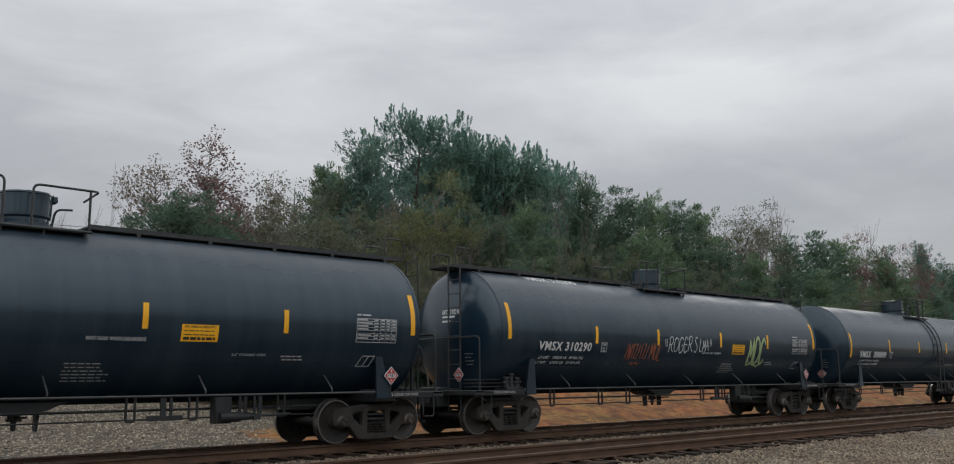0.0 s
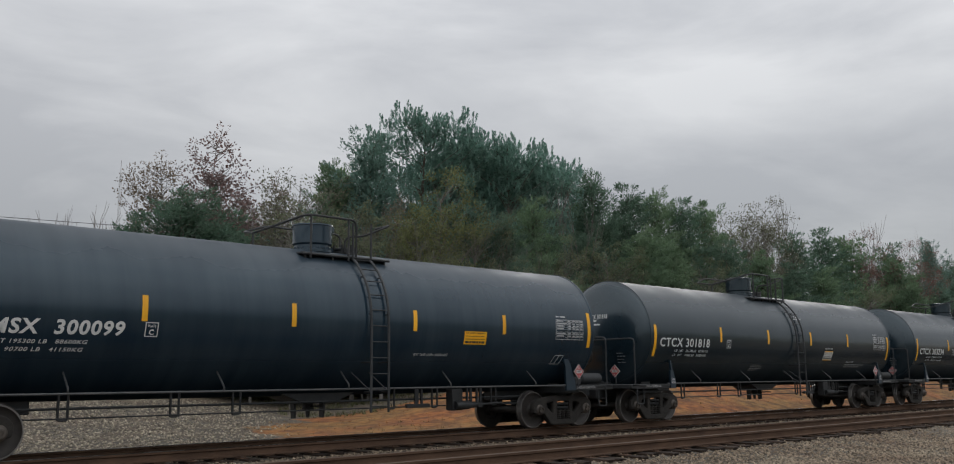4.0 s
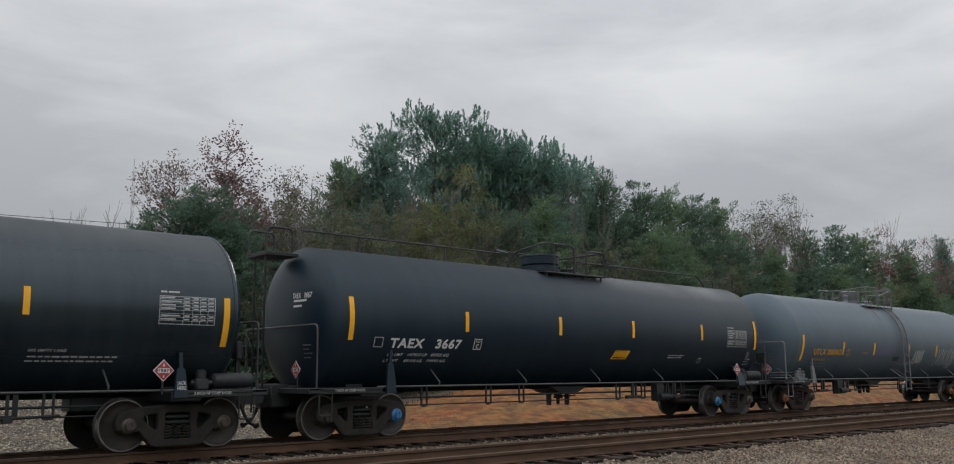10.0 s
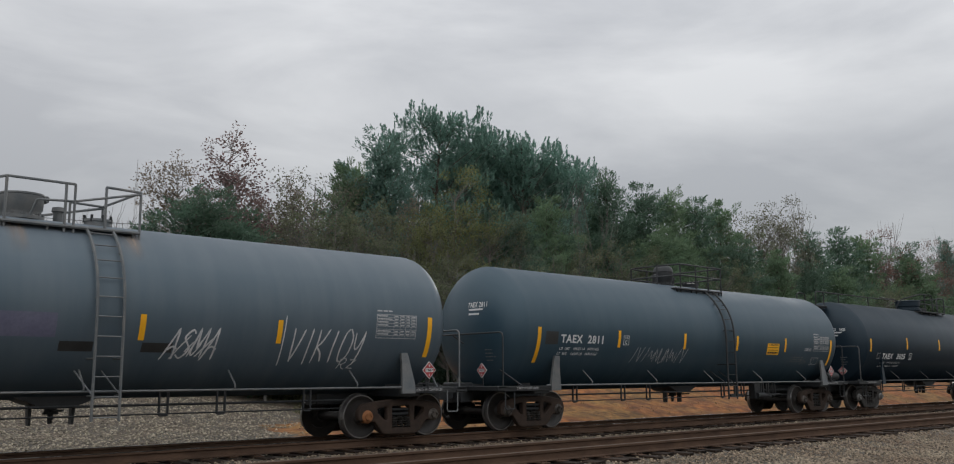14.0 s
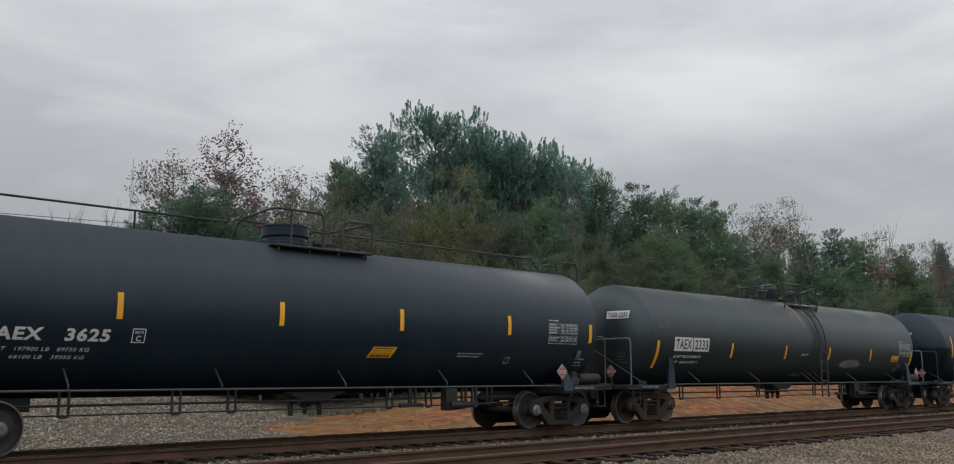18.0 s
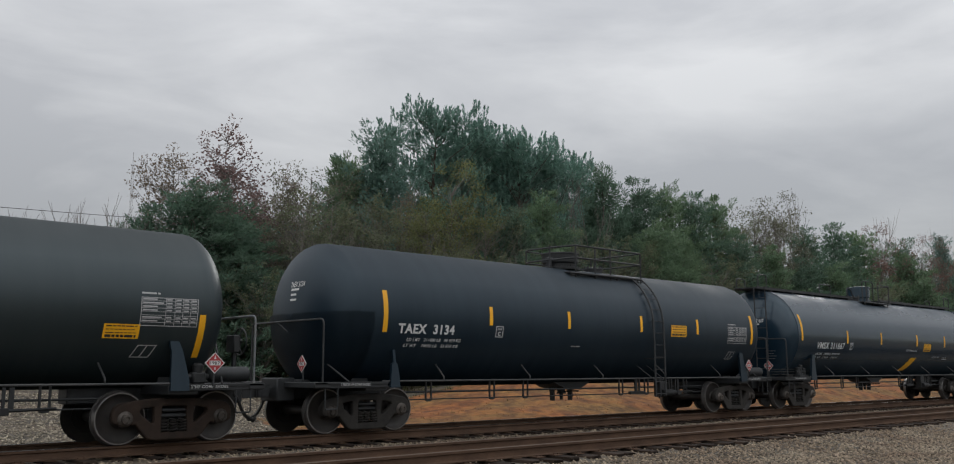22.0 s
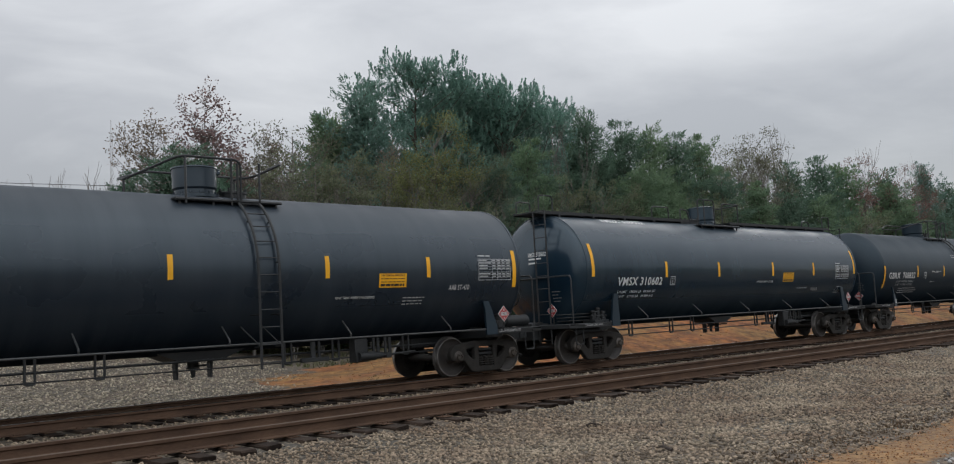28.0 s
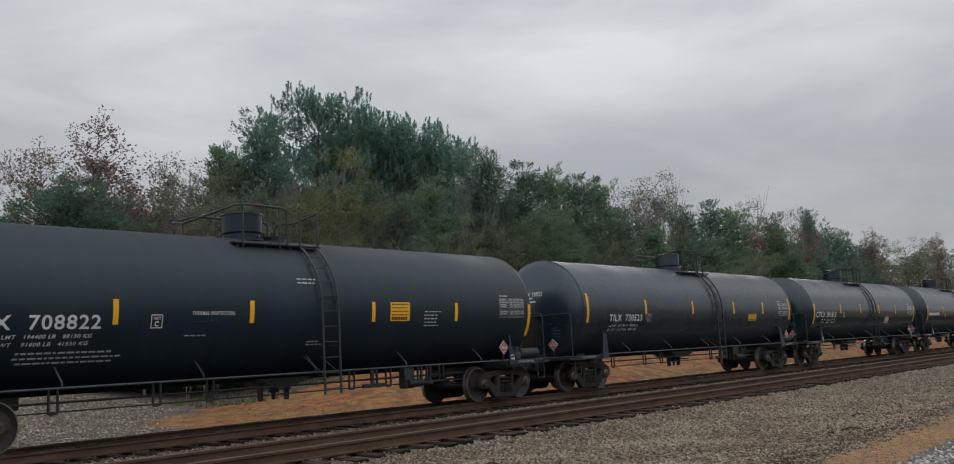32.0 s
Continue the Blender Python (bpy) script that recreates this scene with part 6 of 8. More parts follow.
def grid_mesh(xs, ys, height):
    X, Y = np.meshgrid(xs, ys)
    Z = height(X, Y)
    co = np.stack([X, Y, Z], -1).reshape(-1, 3)
    nx, ny = len(xs), len(ys)
    i = np.arange((ny - 1) * nx).reshape(ny - 1, nx)[:, :-1].ravel()
    faces = np.stack([i, i + 1, i + nx + 1, i + nx], -1)
    me = bpy.data.meshes.new("ground")
    me.from_pydata(co.tolist(), [], faces.tolist())
    me.polygons.foreach_set("use_smooth", [True] * len(faces))
    return me, co


ground_mesh, co = grid_mesh(axis_steps(-6, 70, 0.4, -1500, 2500), axis_steps(0.5, 42, 0.3, -1500, 2500), ground_height)
X, Y = co[:, 0], co[:, 1]
wob = 0.7 * np.sin(X * 0.9) + 0.5 * np.sin(X * 0.37 + Y) + 0.3 * np.sin(X * 2.3 + Y * 1.9)
clay = smooth(-0.5, 0.5, (X - clay_edge(Y)) * 0.9 + wob * 0.9) * smooth(19.2, 20.2, Y) * (1 - smooth(29.5, 32, Y))
dirt = (1 - smooth(4.30, 5.45, Y - 0.10 * wob - 0.03 * np.maximum(X - 12, 0))) * smooth(6.0, 7.5, X + 0.3 * wob)
grass = np.clip(smooth(38.5, 41.5, Y + wob) + smooth(1.0, -6, Y) * 0.5 + smooth(120, 200, X) * (1 - smooth(8, 20, Y)) * 0.4, 0, 1)
dirt = dirt * smooth(3.65, 3.95, Y - 0.08 * wob - 0.02 * np.maximum(X - 10, 0))
attr = ground_mesh.color_attributes.new("cover", "FLOAT_COLOR", "POINT")
attr.data.foreach_set("color", np.stack([clay, dirt, grass, np.ones(len(X))], -1).ravel().astype(np.float32))


def ground_material():
    m = bpy.data.materials.new("ballast_clay_and_dirt")
    m.use_nodes = True
    nt = m.node_tree
    link = nt.links.new
    p = nt.nodes["Principled BSDF"]
    tc = nt.nodes.new("ShaderNodeTexCoord")

    def noise(scale, detail=4):
        n = nt.nodes.new("ShaderNodeTexNoise")
        n.inputs["Scale"].default_value, n.inputs["Detail"].default_value = scale, detail
        link(tc.outputs["Object"], n.inputs["Vector"])
        return n.outputs["Fac"]

    def ramp2(fac, a, b, lo=0.3, hi=0.7, mid=None):
        r = nt.nodes.new("ShaderNodeValToRGB")
        e = r.color_ramp.elements
        e[0].position, e[0].color, e[1].position, e[1].color = lo, (*a, 1), hi, (*b, 1)
        if mid:
            x = e.new((lo + hi) / 2)
            x.color = (*mid, 1)
        link(fac, r.inputs["Fac"])
        return r.outputs["Color"]

    def mixed(fac, a, b, kind="MIX"):
        x = nt.nodes.new("ShaderNodeMix")
        x.data_type, x.blend_type = "RGBA", kind
        for s, v in (("Factor", fac), ("A", a), ("B", b)):
            if isinstance(v, (float, int)):
                x.inputs[s].default_value = v
            elif isinstance(v, tuple):
                x.inputs[s].default_value = v
            else:
                link(v, x.inputs[s])
        return x.outputs["Result"]

    vor = nt.nodes.new("ShaderNodeTexVoronoi")
    vor.inputs["Scale"].default_value = 21
    link(tc.outputs["Object"], vor.inputs["Vector"])
    vor2 = nt.nodes.new("ShaderNodeTexVoronoi")
    vor2.inputs["Scale"].default_value = 30
    link(tc.outputs["Object"], vor2.inputs["Vector"])
    bw = nt.nodes.new("ShaderNodeSeparateColor")
    link(vor.outputs["Color"], bw.inputs[0])
    stone = ramp2(bw.outputs[0], (0.058, 0.046, 0.032), (0.33, 0.270, 0.192), 0.05, 0.95, (0.152, 0.121, 0.085))
    # shade between the stones, put into the colour: darker away from cell middles
    gap_shade = nt.nodes.new("ShaderNodeMapRange")
    gap_shade.inputs["From Min"].default_value, gap_shade.inputs["From Max"].default_value = 0.0, 0.55
    gap_shade.inputs["To Min"].default_value, gap_shade.inputs["To Max"].default_value = 1.15, 0.22
    link(vor.outputs["Distance"], gap_shade.inputs["Value"])
    gravel = mixed(1.0, stone, gap_shade.outputs[0], "MULTIPLY")
    gravel = mixed(ramp2(noise(0.35, 5), (0, 0, 0), (0.30, 0.30, 0.30), 0.42, 0.62), gravel, (0.17, 0.115, 0.072, 1))
    gravel = mixed(ramp2(noise(0.8, 5), (0, 0, 0), (0.22, 0.22, 0.22), 0.5, 0.65), gravel, (0.135, 0.14, 0.12, 1))
    clay_c = mixed(ramp2(noise(0.35, 5), (0, 0, 0), (1, 1, 1), 0.40, 0.58), ramp2(noise(3.5, 9), (0.160, 0.051, 0.011), (0.34, 0.120, 0.025), 0.36, 0.64), ramp2(noise(5, 9), (0.140, 0.069, 0.017), (0.290, 0.147, 0.036), 0.36, 0.64))
    clay_c = mixed(0.75, clay_c, ramp2(noise(1.6, 9), (0.34, 0.30, 0.26), (1.0, 1.0, 1.0), 0.40, 0.58), "MULTIPLY")
    dirt_c = mixed(ramp2(noise(1.2, 5), (0, 0, 0), (1, 1, 1), 0.4, 0.65), ramp2(noise(9, 9), (0.115, 0.056, 0.019), (0.285, 0.158, 0.056), 0.36, 0.64), ramp2(noise(14, 9), (0.088, 0.048, 0.022), (0.225, 0.126, 0.050), 0.36, 0.64))
    grass_c = mixed(ramp2(noise(0.5, 5), (0, 0, 0), (1, 1, 1), 0.4, 0.6), ramp2(noise(6, 6), (0.06, 0.065, 0.028), (0.13, 0.12, 0.05)), ramp2(noise(8, 6), (0.16, 0.12, 0.06), (0.26, 0.20, 0.11)))
    cover = nt.nodes.new("ShaderNodeAttribute")
    cover.attribute_name = "cover"
    sep = nt.nodes.new("ShaderNodeSeparateColor")
    link(cover.outputs["Color"], sep.inputs[0])

    def edge(channel, scale):
        a = nt.nodes.new("ShaderNodeMath")
        a.operation = "ADD"
        link(sep.outputs[channel], a.inputs[0])
        b = nt.nodes.new("ShaderNodeMapRange")
        b.inputs["To Min"].default_value, b.inputs["To Max"].default_value = -0.55, 0.55
        link(noise(scale, 6), b.inputs["Value"])
        link(b.outputs[0], a.inputs[1])
        c = nt.nodes.new("ShaderNodeMapRange")
        c.inputs["From Min"].default_value, c.inputs["From Max"].default_value = 0.38, 0.62
        link(a.outputs[0], c.inputs["Value"])
        return c.outputs[0]

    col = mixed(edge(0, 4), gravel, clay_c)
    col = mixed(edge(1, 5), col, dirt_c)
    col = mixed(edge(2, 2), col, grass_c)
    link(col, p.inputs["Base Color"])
    p.inputs["Roughness"].default_value = 0.92
    bp = nt.nodes.new("ShaderNodeBump")
    bp.invert = True
    bp.inputs["Strength"].default_value, bp.inputs["Distance"].default_value = 0.8, 0.02
    link(vor.outputs["Distance"], bp.inputs["Height"])
    link(bp.outputs[0], p.inputs["Normal"])
    return m


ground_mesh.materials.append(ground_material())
ground = tagged(new("ground", ground_mesh), "grey ballast, orange clay bank and sandy dirt ground", "ground", kind="structure")

# loose ballast stones
STONE = material("ballast_stone", (0.140, 0.098, 0.066), 0.9, 0, (0.244, 0.200, 0.144), 0.8, 40, 0.45, 0.0, per_island=0.72, mottled=0.3)


def stones(name, n, x0, x1, y0, y1, keep, size, label, seed):
    rng = np.random.default_rng(seed)
    # denser towards the near end of the stretch
    x = x0 + (x1 - x0) * rng.random(n) ** 1.5
    y = y0 + (y1 - y0) * rng.random(n)
    ok = keep(x, y, rng.random(n))
    x, y = x[ok], y[ok]
    n = len(x)
    s = size * rng.uniform(0.55, 1.25, n)
    base = np.array([(1, 0, 0), (-1, 0, 0), (0, 1, 0), (0, -1, 0), (0, 0, 1), (0, 0, -1)], float)
    v = base[None] * rng.uniform(0.6, 1.15, (n, 6, 1)) + rng.uniform(-0.28, 0.28, (n, 6, 3))
    a = rng.uniform(0, 6.283, n)
    ca, sa = np.cos(a)[:, None], np.sin(a)[:, None]
    vx, vy, vz = v[..., 0] * ca - v[..., 1] * sa, v[..., 0] * sa + v[..., 1] * ca, v[..., 2] * 0.7
    z = ground_height(x, y)
    co = np.stack([x[:, None] + vx * s[:, None], y[:, None] + vy * s[:, None], z[:, None] + vz * s[:, None] + 0.2 * s[:, None]], -1).reshape(-1, 3)
    f = np.array([(0, 2, 4), (2, 1, 4), (1, 3, 4), (3, 0, 4), (2, 0, 5), (1, 2, 5), (3, 1, 5), (0, 3, 5)])
    faces = (np.arange(n)[:, None, None] * 6 + f[None]).reshape(-1, 3)
    me = bpy.data.meshes.new("stones")
    me.vertices.add(len(co))
    me.vertices.foreach_set("co", co.ravel())
    me.loops.add(faces.size)
    me.loops.foreach_set("vertex_index", faces.ravel())
    me.polygons.add(len(faces))
    me.polygons.foreach_set("loop_start", np.arange(0, faces.size, 3))
    me.update(calc_edges=True)
    me.materials.append(STONE)
    return tagged(new(name, me), label, "gravel", kind="stuff")


def off_ties(y):
    return (np.abs(y - SIDING_Y) > 1.36) & (np.abs(y - TRAIN_Y) > 1.36)


def on_bed(x, y, r):
    gap = np.abs(((x + 6.0) / 0.53) % 1 - 0.5) < 0.32
    return (off_ties(y) | gap) & (np.abs(np.abs(y - SIDING_Y) - 0.755) > 0.10) & (np.abs(np.abs(y - TRAIN_Y) - 0.755) > 0.10)


stones("ballast_stones", 62000, 2.0, 48.0, 5.6, 19.6, on_bed, 0.034, "loose grey-brown ballast stones beside the rails", 3)
stones("ballast_stones", 38000, 2.5, 26.0, 4.75, 11.0, lambda x, y, r: on_bed(x, y, r) & (y > 4.75 + 0.03 * np.maximum(x - 12, 0) + 1.5 * (r - 0.40)), 0.030, "loose grey-brown ballast stones on the verge", 4)
stones("gravel_stones", 24000, 2.0, 32.0, 19.6, 36.0, lambda x, y, r: x < clay_edge(y) + 1.6 * (r - 0.75) + 0.5 * np.sin(y * 2.1), 0.046, "pale loose gravel beyond the train", 5)
stones("pale_gravel", 4500, 7.5, 22.0, 2.4, 3.95, lambda x, y, r: y < 3.85 + 0.02 * (x - 10) - 0.25 * r, 0.032, "pale gravel at the edge of the dirt", 6)

FAR_STONE = material("grey_gravel_stone", (0.165, 0.140, 0.104), 0.9, 0, (0.33, 0.290, 0.222), 1.5, 40, 0.6, 0.0, per_island=0.7, mottled=0.3)
beyond = bpy.data.objects["gravel_stones"]
beyond.data.materials.clear()
beyond.data.materials.append(FAR_STONE)
PALE_STONE = material("pale_grey_stone", (0.22, 0.215, 0.205), 0.9, 0, (0.38, 0.37, 0.355), 1.5, 40, 0.6, 0.0, per_island=0.6, mottled=0.3)
pale = bpy.data.objects["pale_gravel"]
pale.data.materials.clear()
pale.data.materials.append(PALE_STONE)
DEBRIS = leaves("brown_leaf_litter", (0.070, 0.048, 0.030), (0.13, 0.090, 0.055), 0.5)
CLOD = material("clay_clod", (0.19, 0.078, 0.028), 0.95, 0, (0.30, 0.14, 0.058), 1.2, 30, 0.6, 0.0, per_island=0.6, mottled=0.3)
clods = stones("clay_clods", 2600, 11.0, 75.0, 19.6, 29.0, lambda x, y, r: x > clay_edge(y) + 2.0 * (r - 0.7), 0.030, "loose orange clay clods on the bank", 7)
clods.data.materials.clear()
clods.data.materials.append(CLOD)
crumbs = stones("dirt_crumbs", 12000, 6.0, 26.0, 2.4, 5.9, lambda x, y, r: (y < 5.0 + 0.9 * (r - 0.6)) & (y > 3.8), 0.012, "small stones and crumbs on sandy dirt", 8)
crumbs.data.materials.clear()
crumbs.data.materials.append(CLOD)


def grass_tufts(name, n, x0, x1, y0, y1, keep, length, mat, label, seed):
    rng = np.random.default_rng(seed)
    x, y = x0 + (x1 - x0) * rng.random(n) ** 1.3, y0 + (y1 - y0) * rng.random(n)
    ok = keep(x, y, rng.random(n))
    x, y = x[ok], y[ok]
    z = ground_height(x, y)
    k = 7
    cx, cy, cz = np.repeat(x, k), np.repeat(y, k), np.repeat(z, k)
    a, l = rng.uniform(0, 6.283, len(cx)), length * rng.uniform(0.4, 1.2, len(cx))
    lean = rng.uniform(0.15, 1.1, len(cx))
    bx, by = cx + 0.05 * np.cos(a * 3), cy + 0.05 * np.sin(a * 3)
    w = 0.012
    co = np.stack([np.stack([bx - w * np.sin(a), by + w * np.cos(a), cz], -1), np.stack([bx + w * np.sin(a), by - w * np.cos(a), cz], -1),
                   np.stack([bx + np.cos(a) * l * lean, by + np.sin(a) * l * lean, cz + l], -1)], 1).reshape(-1, 3)
    f = np.arange(len(co)).reshape(-1, 3)
    me = bpy.data.meshes.new("tufts")
    me.from_pydata(co.tolist(), [], f.tolist())
    me.materials.append(mat)
    return tagged(new(name, me), label, "grass", kind="stuff")


STRAW = leaves("dry_straw_grass", (0.17, 0.12, 0.058), (0.26, 0.19, 0.10), 0.4)
GREEN_WEED = leaves("low_green_weeds", (0.085, 0.105, 0.045), (0.17, 0.16, 0.08), 0.5)
grass_tufts("dry_grass", 420, 12.0, 90.0, 20.0, 33.0, lambda x, y, r: (x > clay_edge(y) - 1.0) & (np.sin(x * 0.8 + y * 0.5) + np.sin(x * 0.31 - y) > 0.5 - r * 0.8), 0.09, STRAW, "dry straw-coloured grass on the clay bank", 11)
grass_tufts("bank_weeds", 2600, 20.0, 80.0, 29.5, 36.0, lambda x, y, r: (x > clay_edge(y)) & (np.sin(x * 0.55 + y * 0.9) + np.sin(x * 0.23 - y * 0.4) + (y - 28) * 0.25 > 0.9 - r), 0.22, GREEN_WEED, "low green weeds on the clay bank", 17)
grass_tufts("weeds", 5000, 2.0, 50.0, 37.0, 48.0, lambda x, y, r: y > 40 + 4 * (r - 0.5), 0.5, GREEN_WEED, "low green and straw weeds beyond the gravel", 12)

grass_tufts("leaf_litter", 2600, 7.0, 30.0, 4.3, 6.4, lambda x, y, r: np.abs(y - 5.25 - 0.03 * np.maximum(x - 12, 0)) < 0.1 + 0.6 * r * r, 0.035, DEBRIS, "dry brown leaf litter and dead grass along the dirt's edge", 13)

# dry sticks and scraps on the verge
STICK = material("dark_dead_wood", (0.025, 0.018, 0.014), 0.9, 0, (0.06, 0.045, 0.035), 8, 60, 0.5, 0.3)
for x, y, a, n in ((16.2, 5.95, 20, 0.55), (16.6, 5.75, -35, 0.4), (16.75, 6.2, 8, 0.3), (11.3, 8.2, 30, 0.3), (9.3, 6.75, 70, 0.32), (7.6, 6.3, 10, 0.28), (19.5, 6.6, -10, 0.45), (10.7, 9.0, -50, 0.22), (22.0, 6.5, 15, 0.5)):
    bm = bmesh.new()
    z = float(ground_height(x, y)) + 0.03
    d = Vector((math.cos(radians(a)), math.sin(radians(a)), 0)) * n / 2
    tube(bm, [Vector((x, y, z)) - d, Vector((x, y, z + 0.03)) - d * 0.2 + Vector((0, 0.03, 0)), Vector((x, y, z)) + d], 0.022, 5, True, 0.008)
    rod(bm, (x, y, z + 0.02), (x + 0.10, y + 0.08, z + 0.06), 0.01, 4)
    tagged(part("dead_stick", bm, STICK, None), "dark dead stick lying on the gravel", "stick", "sticks on the verge")


# ---- tracks ----
def rail_mesh(x0, x1, head):
    prof = [(-0.076, -0.185), (0.076, -0.185), (0.076, -0.172), (0.02, -0.155), (0.010, -0.13), (0.010, -0.06), (0.037, -0.045), (0.037, -0.008), (0.026, 0.0),
            (-0.026, 0.0), (-0.037, -0.008), (-0.037, -0.045), (-0.010, -0.06), (-0.010, -0.13), (-0.02, -0.155), (-0.076, -0.172)]
    bm = bmesh.new()
    a = [bm.verts.new((x0, y, z)) for y, z in prof]
    b = [bm.verts.new((x1, y, z)) for y, z in prof]
    for i in range(len(prof)):
        j = (i + 1) % len(prof)
        f = bm.faces.new((a[i], a[j], b[j], b[i]))
        f.material_index = 1 if i in (7, 8, 9) else 0
    bm.faces.new(a)
    bm.faces.new(b[::-1])
    return finish(bm, [RAIL, head], 25)


def tie_bm(k):
    """A timber tie with worn, uneven ends."""
    rnd = random.Random(k + 40)
    bm = bmesh.new()
    w = (0.115, 0.108, 0.12, 0.112)[k]
    box(bm, -w, w, -1.30, 1.30, -0.37, -0.197, 0.016)
    for v in bm.verts:
        if abs(v.co.y) > 1.2:
            v.co += Vector((rnd.uniform(-0.012, 0.012), rnd.uniform(-0.035, 0.035), rnd.uniform(-0.02, 0.006)))
    return bm


def plates_bm():
    bm = bmesh.new()
    for s in (-1, 1):
        box(bm, -0.095, 0.095, s * 0.755 - 0.18, s * 0.755 + 0.18, -0.197, -0.184, 0.003)
        for k in (-1, 1):
            for q in (-0.05, 0.05):
                rod(bm, (q, s * 0.755 + k * 0.10, -0.186), (q, s * 0.755 + k * 0.10, -0.160), 0.016, 6)
    return bm


TIES = [finish(tie_bm(k), TIE) for k in range(4)]
PLATES = finish(plates_bm(), RAIL)
for y, words, seed, head in ((TRAIN_Y, "rusty rails with polished heads under the train", 1, RAIL_WORN), (SIDING_Y, "empty rusty rails on dark timber ties", 2, RAIL_TOP)):
    rnd = random.Random(seed)
    track = tagged(new("railway_track"), words, "railway track", kind="structure")
    track.matrix_basis = pose(0, y, 0)
    mesh = rail_mesh(-120.0, 900.0, head)
    for s in (-0.755, 0.755):
        put("rail", mesh, track, pose(0, s, 0))
    for k in range(150):
        t = put("tie", TIES[k * 7 % 4], track, pose(-5.735 + k * 0.53 + rnd.uniform(-0.05, 0.05), rnd.uniform(-0.11, 0.11), rnd.uniform(-0.022, 0.002), 0, 0, rnd.uniform(-2.2, 2.2)))
        if k < 110:
            put("tie_plate", PLATES, t)
    bm = bmesh.new()
    for x in [-5.735 + k * 0.53 for k in range(-90, 0)] + [-5.735 + k * 0.53 for k in range(150, 620)]:
        box(bm, x - 0.115, x + 0.115, -1.30 + rnd.uniform(-0.06, 0.06), 1.30 + rnd.uniform(-0.06, 0.06), -0.37, -0.197)
    tagged(part("far_ties", bm, TIE, track), "distant timber ties", kind="stuff")


# ---- trees ----
def unit(rnd):
    return Vector((rnd.gauss(0, 1), rnd.gauss(0, 1), rnd.gauss(0, 1))).normalized()


def units(rng, n):
    v = rng.normal(size=(n, 3))
    return v / np.linalg.norm(v, axis=1, keepdims=True)


def normed(v):
    return v / np.maximum(1e-9, np.linalg.norm(v, axis=1, keepdims=True))


def blades_of(rows):
    """Rows of (centre, axis, facing, length, width) as arrays."""
    return [np.array([tuple(r[i]) for r in rows]) for i in range(3)] + [np.array([r[i] for r in rows]) for i in (3, 4)]


def joined(groups):
    return [np.concatenate([g[i] for g in groups]) for i in range(5)]


def leaf_mesh(blades, mat, needle=False):
    """Many small leaves or needles, each turned to its facing and lit as a part of the clump that it lies in."""
    c, a, f, l, w = blades
    a, f = normed(a), normed(f)
    side = np.cross(a, f)
    bad = np.linalg.norm(side, axis=1) < 0.1
    side[bad] = np.cross(a[bad], np.array([0.37, 0.61, 0.23]))
    u = normed(side) * (w / 2)[:, None]
    t = a * l[:, None]
    n = len(c)
    co = np.empty((n, 4, 3))
    if needle:
        co[:, 0], co[:, 1], co[:, 2], co[:, 3] = c, c + t * 0.60 + u, c + t, c + t * 0.66 - u
    else:
        co[:, 0], co[:, 1], co[:, 2], co[:, 3] = c, c + t * 0.45 + u, c + t, c + t * 0.5 - u
    me = bpy.data.meshes.new("leaves")
    me.vertices.add(n * 4)
    me.vertices.foreach_set("co", co.ravel())
    me.loops.add(n * 4)
    me.loops.foreach_set("vertex_index", np.arange(n * 4))
    me.polygons.add(n)
    me.polygons.foreach_set("loop_start", np.arange(0, n * 4, 4))
    me.update(calc_edges=True)
    me.polygons.foreach_set("use_smooth", np.ones(n, bool))
    me.normals_split_custom_set_from_vertices(np.repeat(f, 4, axis=0).tolist())
    me.materials.append(mat)
    return me


def limbs_bm(rnd, height, r0, targets, start=0.3, wiggle=0.25, seg=6):
    """Tapered trunk with limbs that reach to the given points."""
    bm = bmesh.new()
    spine = [Vector((rnd.uniform(-1, 1) * wiggle * 0.25 * (k > 0), rnd.uniform(-1, 1) * wiggle * 0.25 * (k > 0), height * k / 8)) for k in range(9)]
    tube(bm, spine, r0, seg + 2, True, r0 * 0.12)
    for t in targets:
        h = max(height * start, min(height * 0.96, t.z - (t.xy - spine[5].xy).length * rnd.uniform(0.5, 1.3)))
        k = h / height * 8
        i = min(7, int(k))
        base = spine[i].lerp(spine[i + 1], min(1.0, k - i))
        mid = base.lerp(t, 0.5) + Vector((rnd.uniform(-1, 1), rnd.uniform(-1, 1), rnd.uniform(-0.8, 0.5))) * wiggle
        rr = max(0.014, r0 * 0.34 * (1 - h / height) + 0.012)
        tube(bm, [base, mid, t], rr, 4, False, 0.006)
    return bm


def tree(name, trunk_bm, blades, mat, bark=None, needle=False):
    ob = new(name)
    put("trunk", finish(trunk_bm, bark or BARK, 60), ob)
    if blades:
        put("crown", leaf_mesh(blades, mat, needle), ob)
    return ob


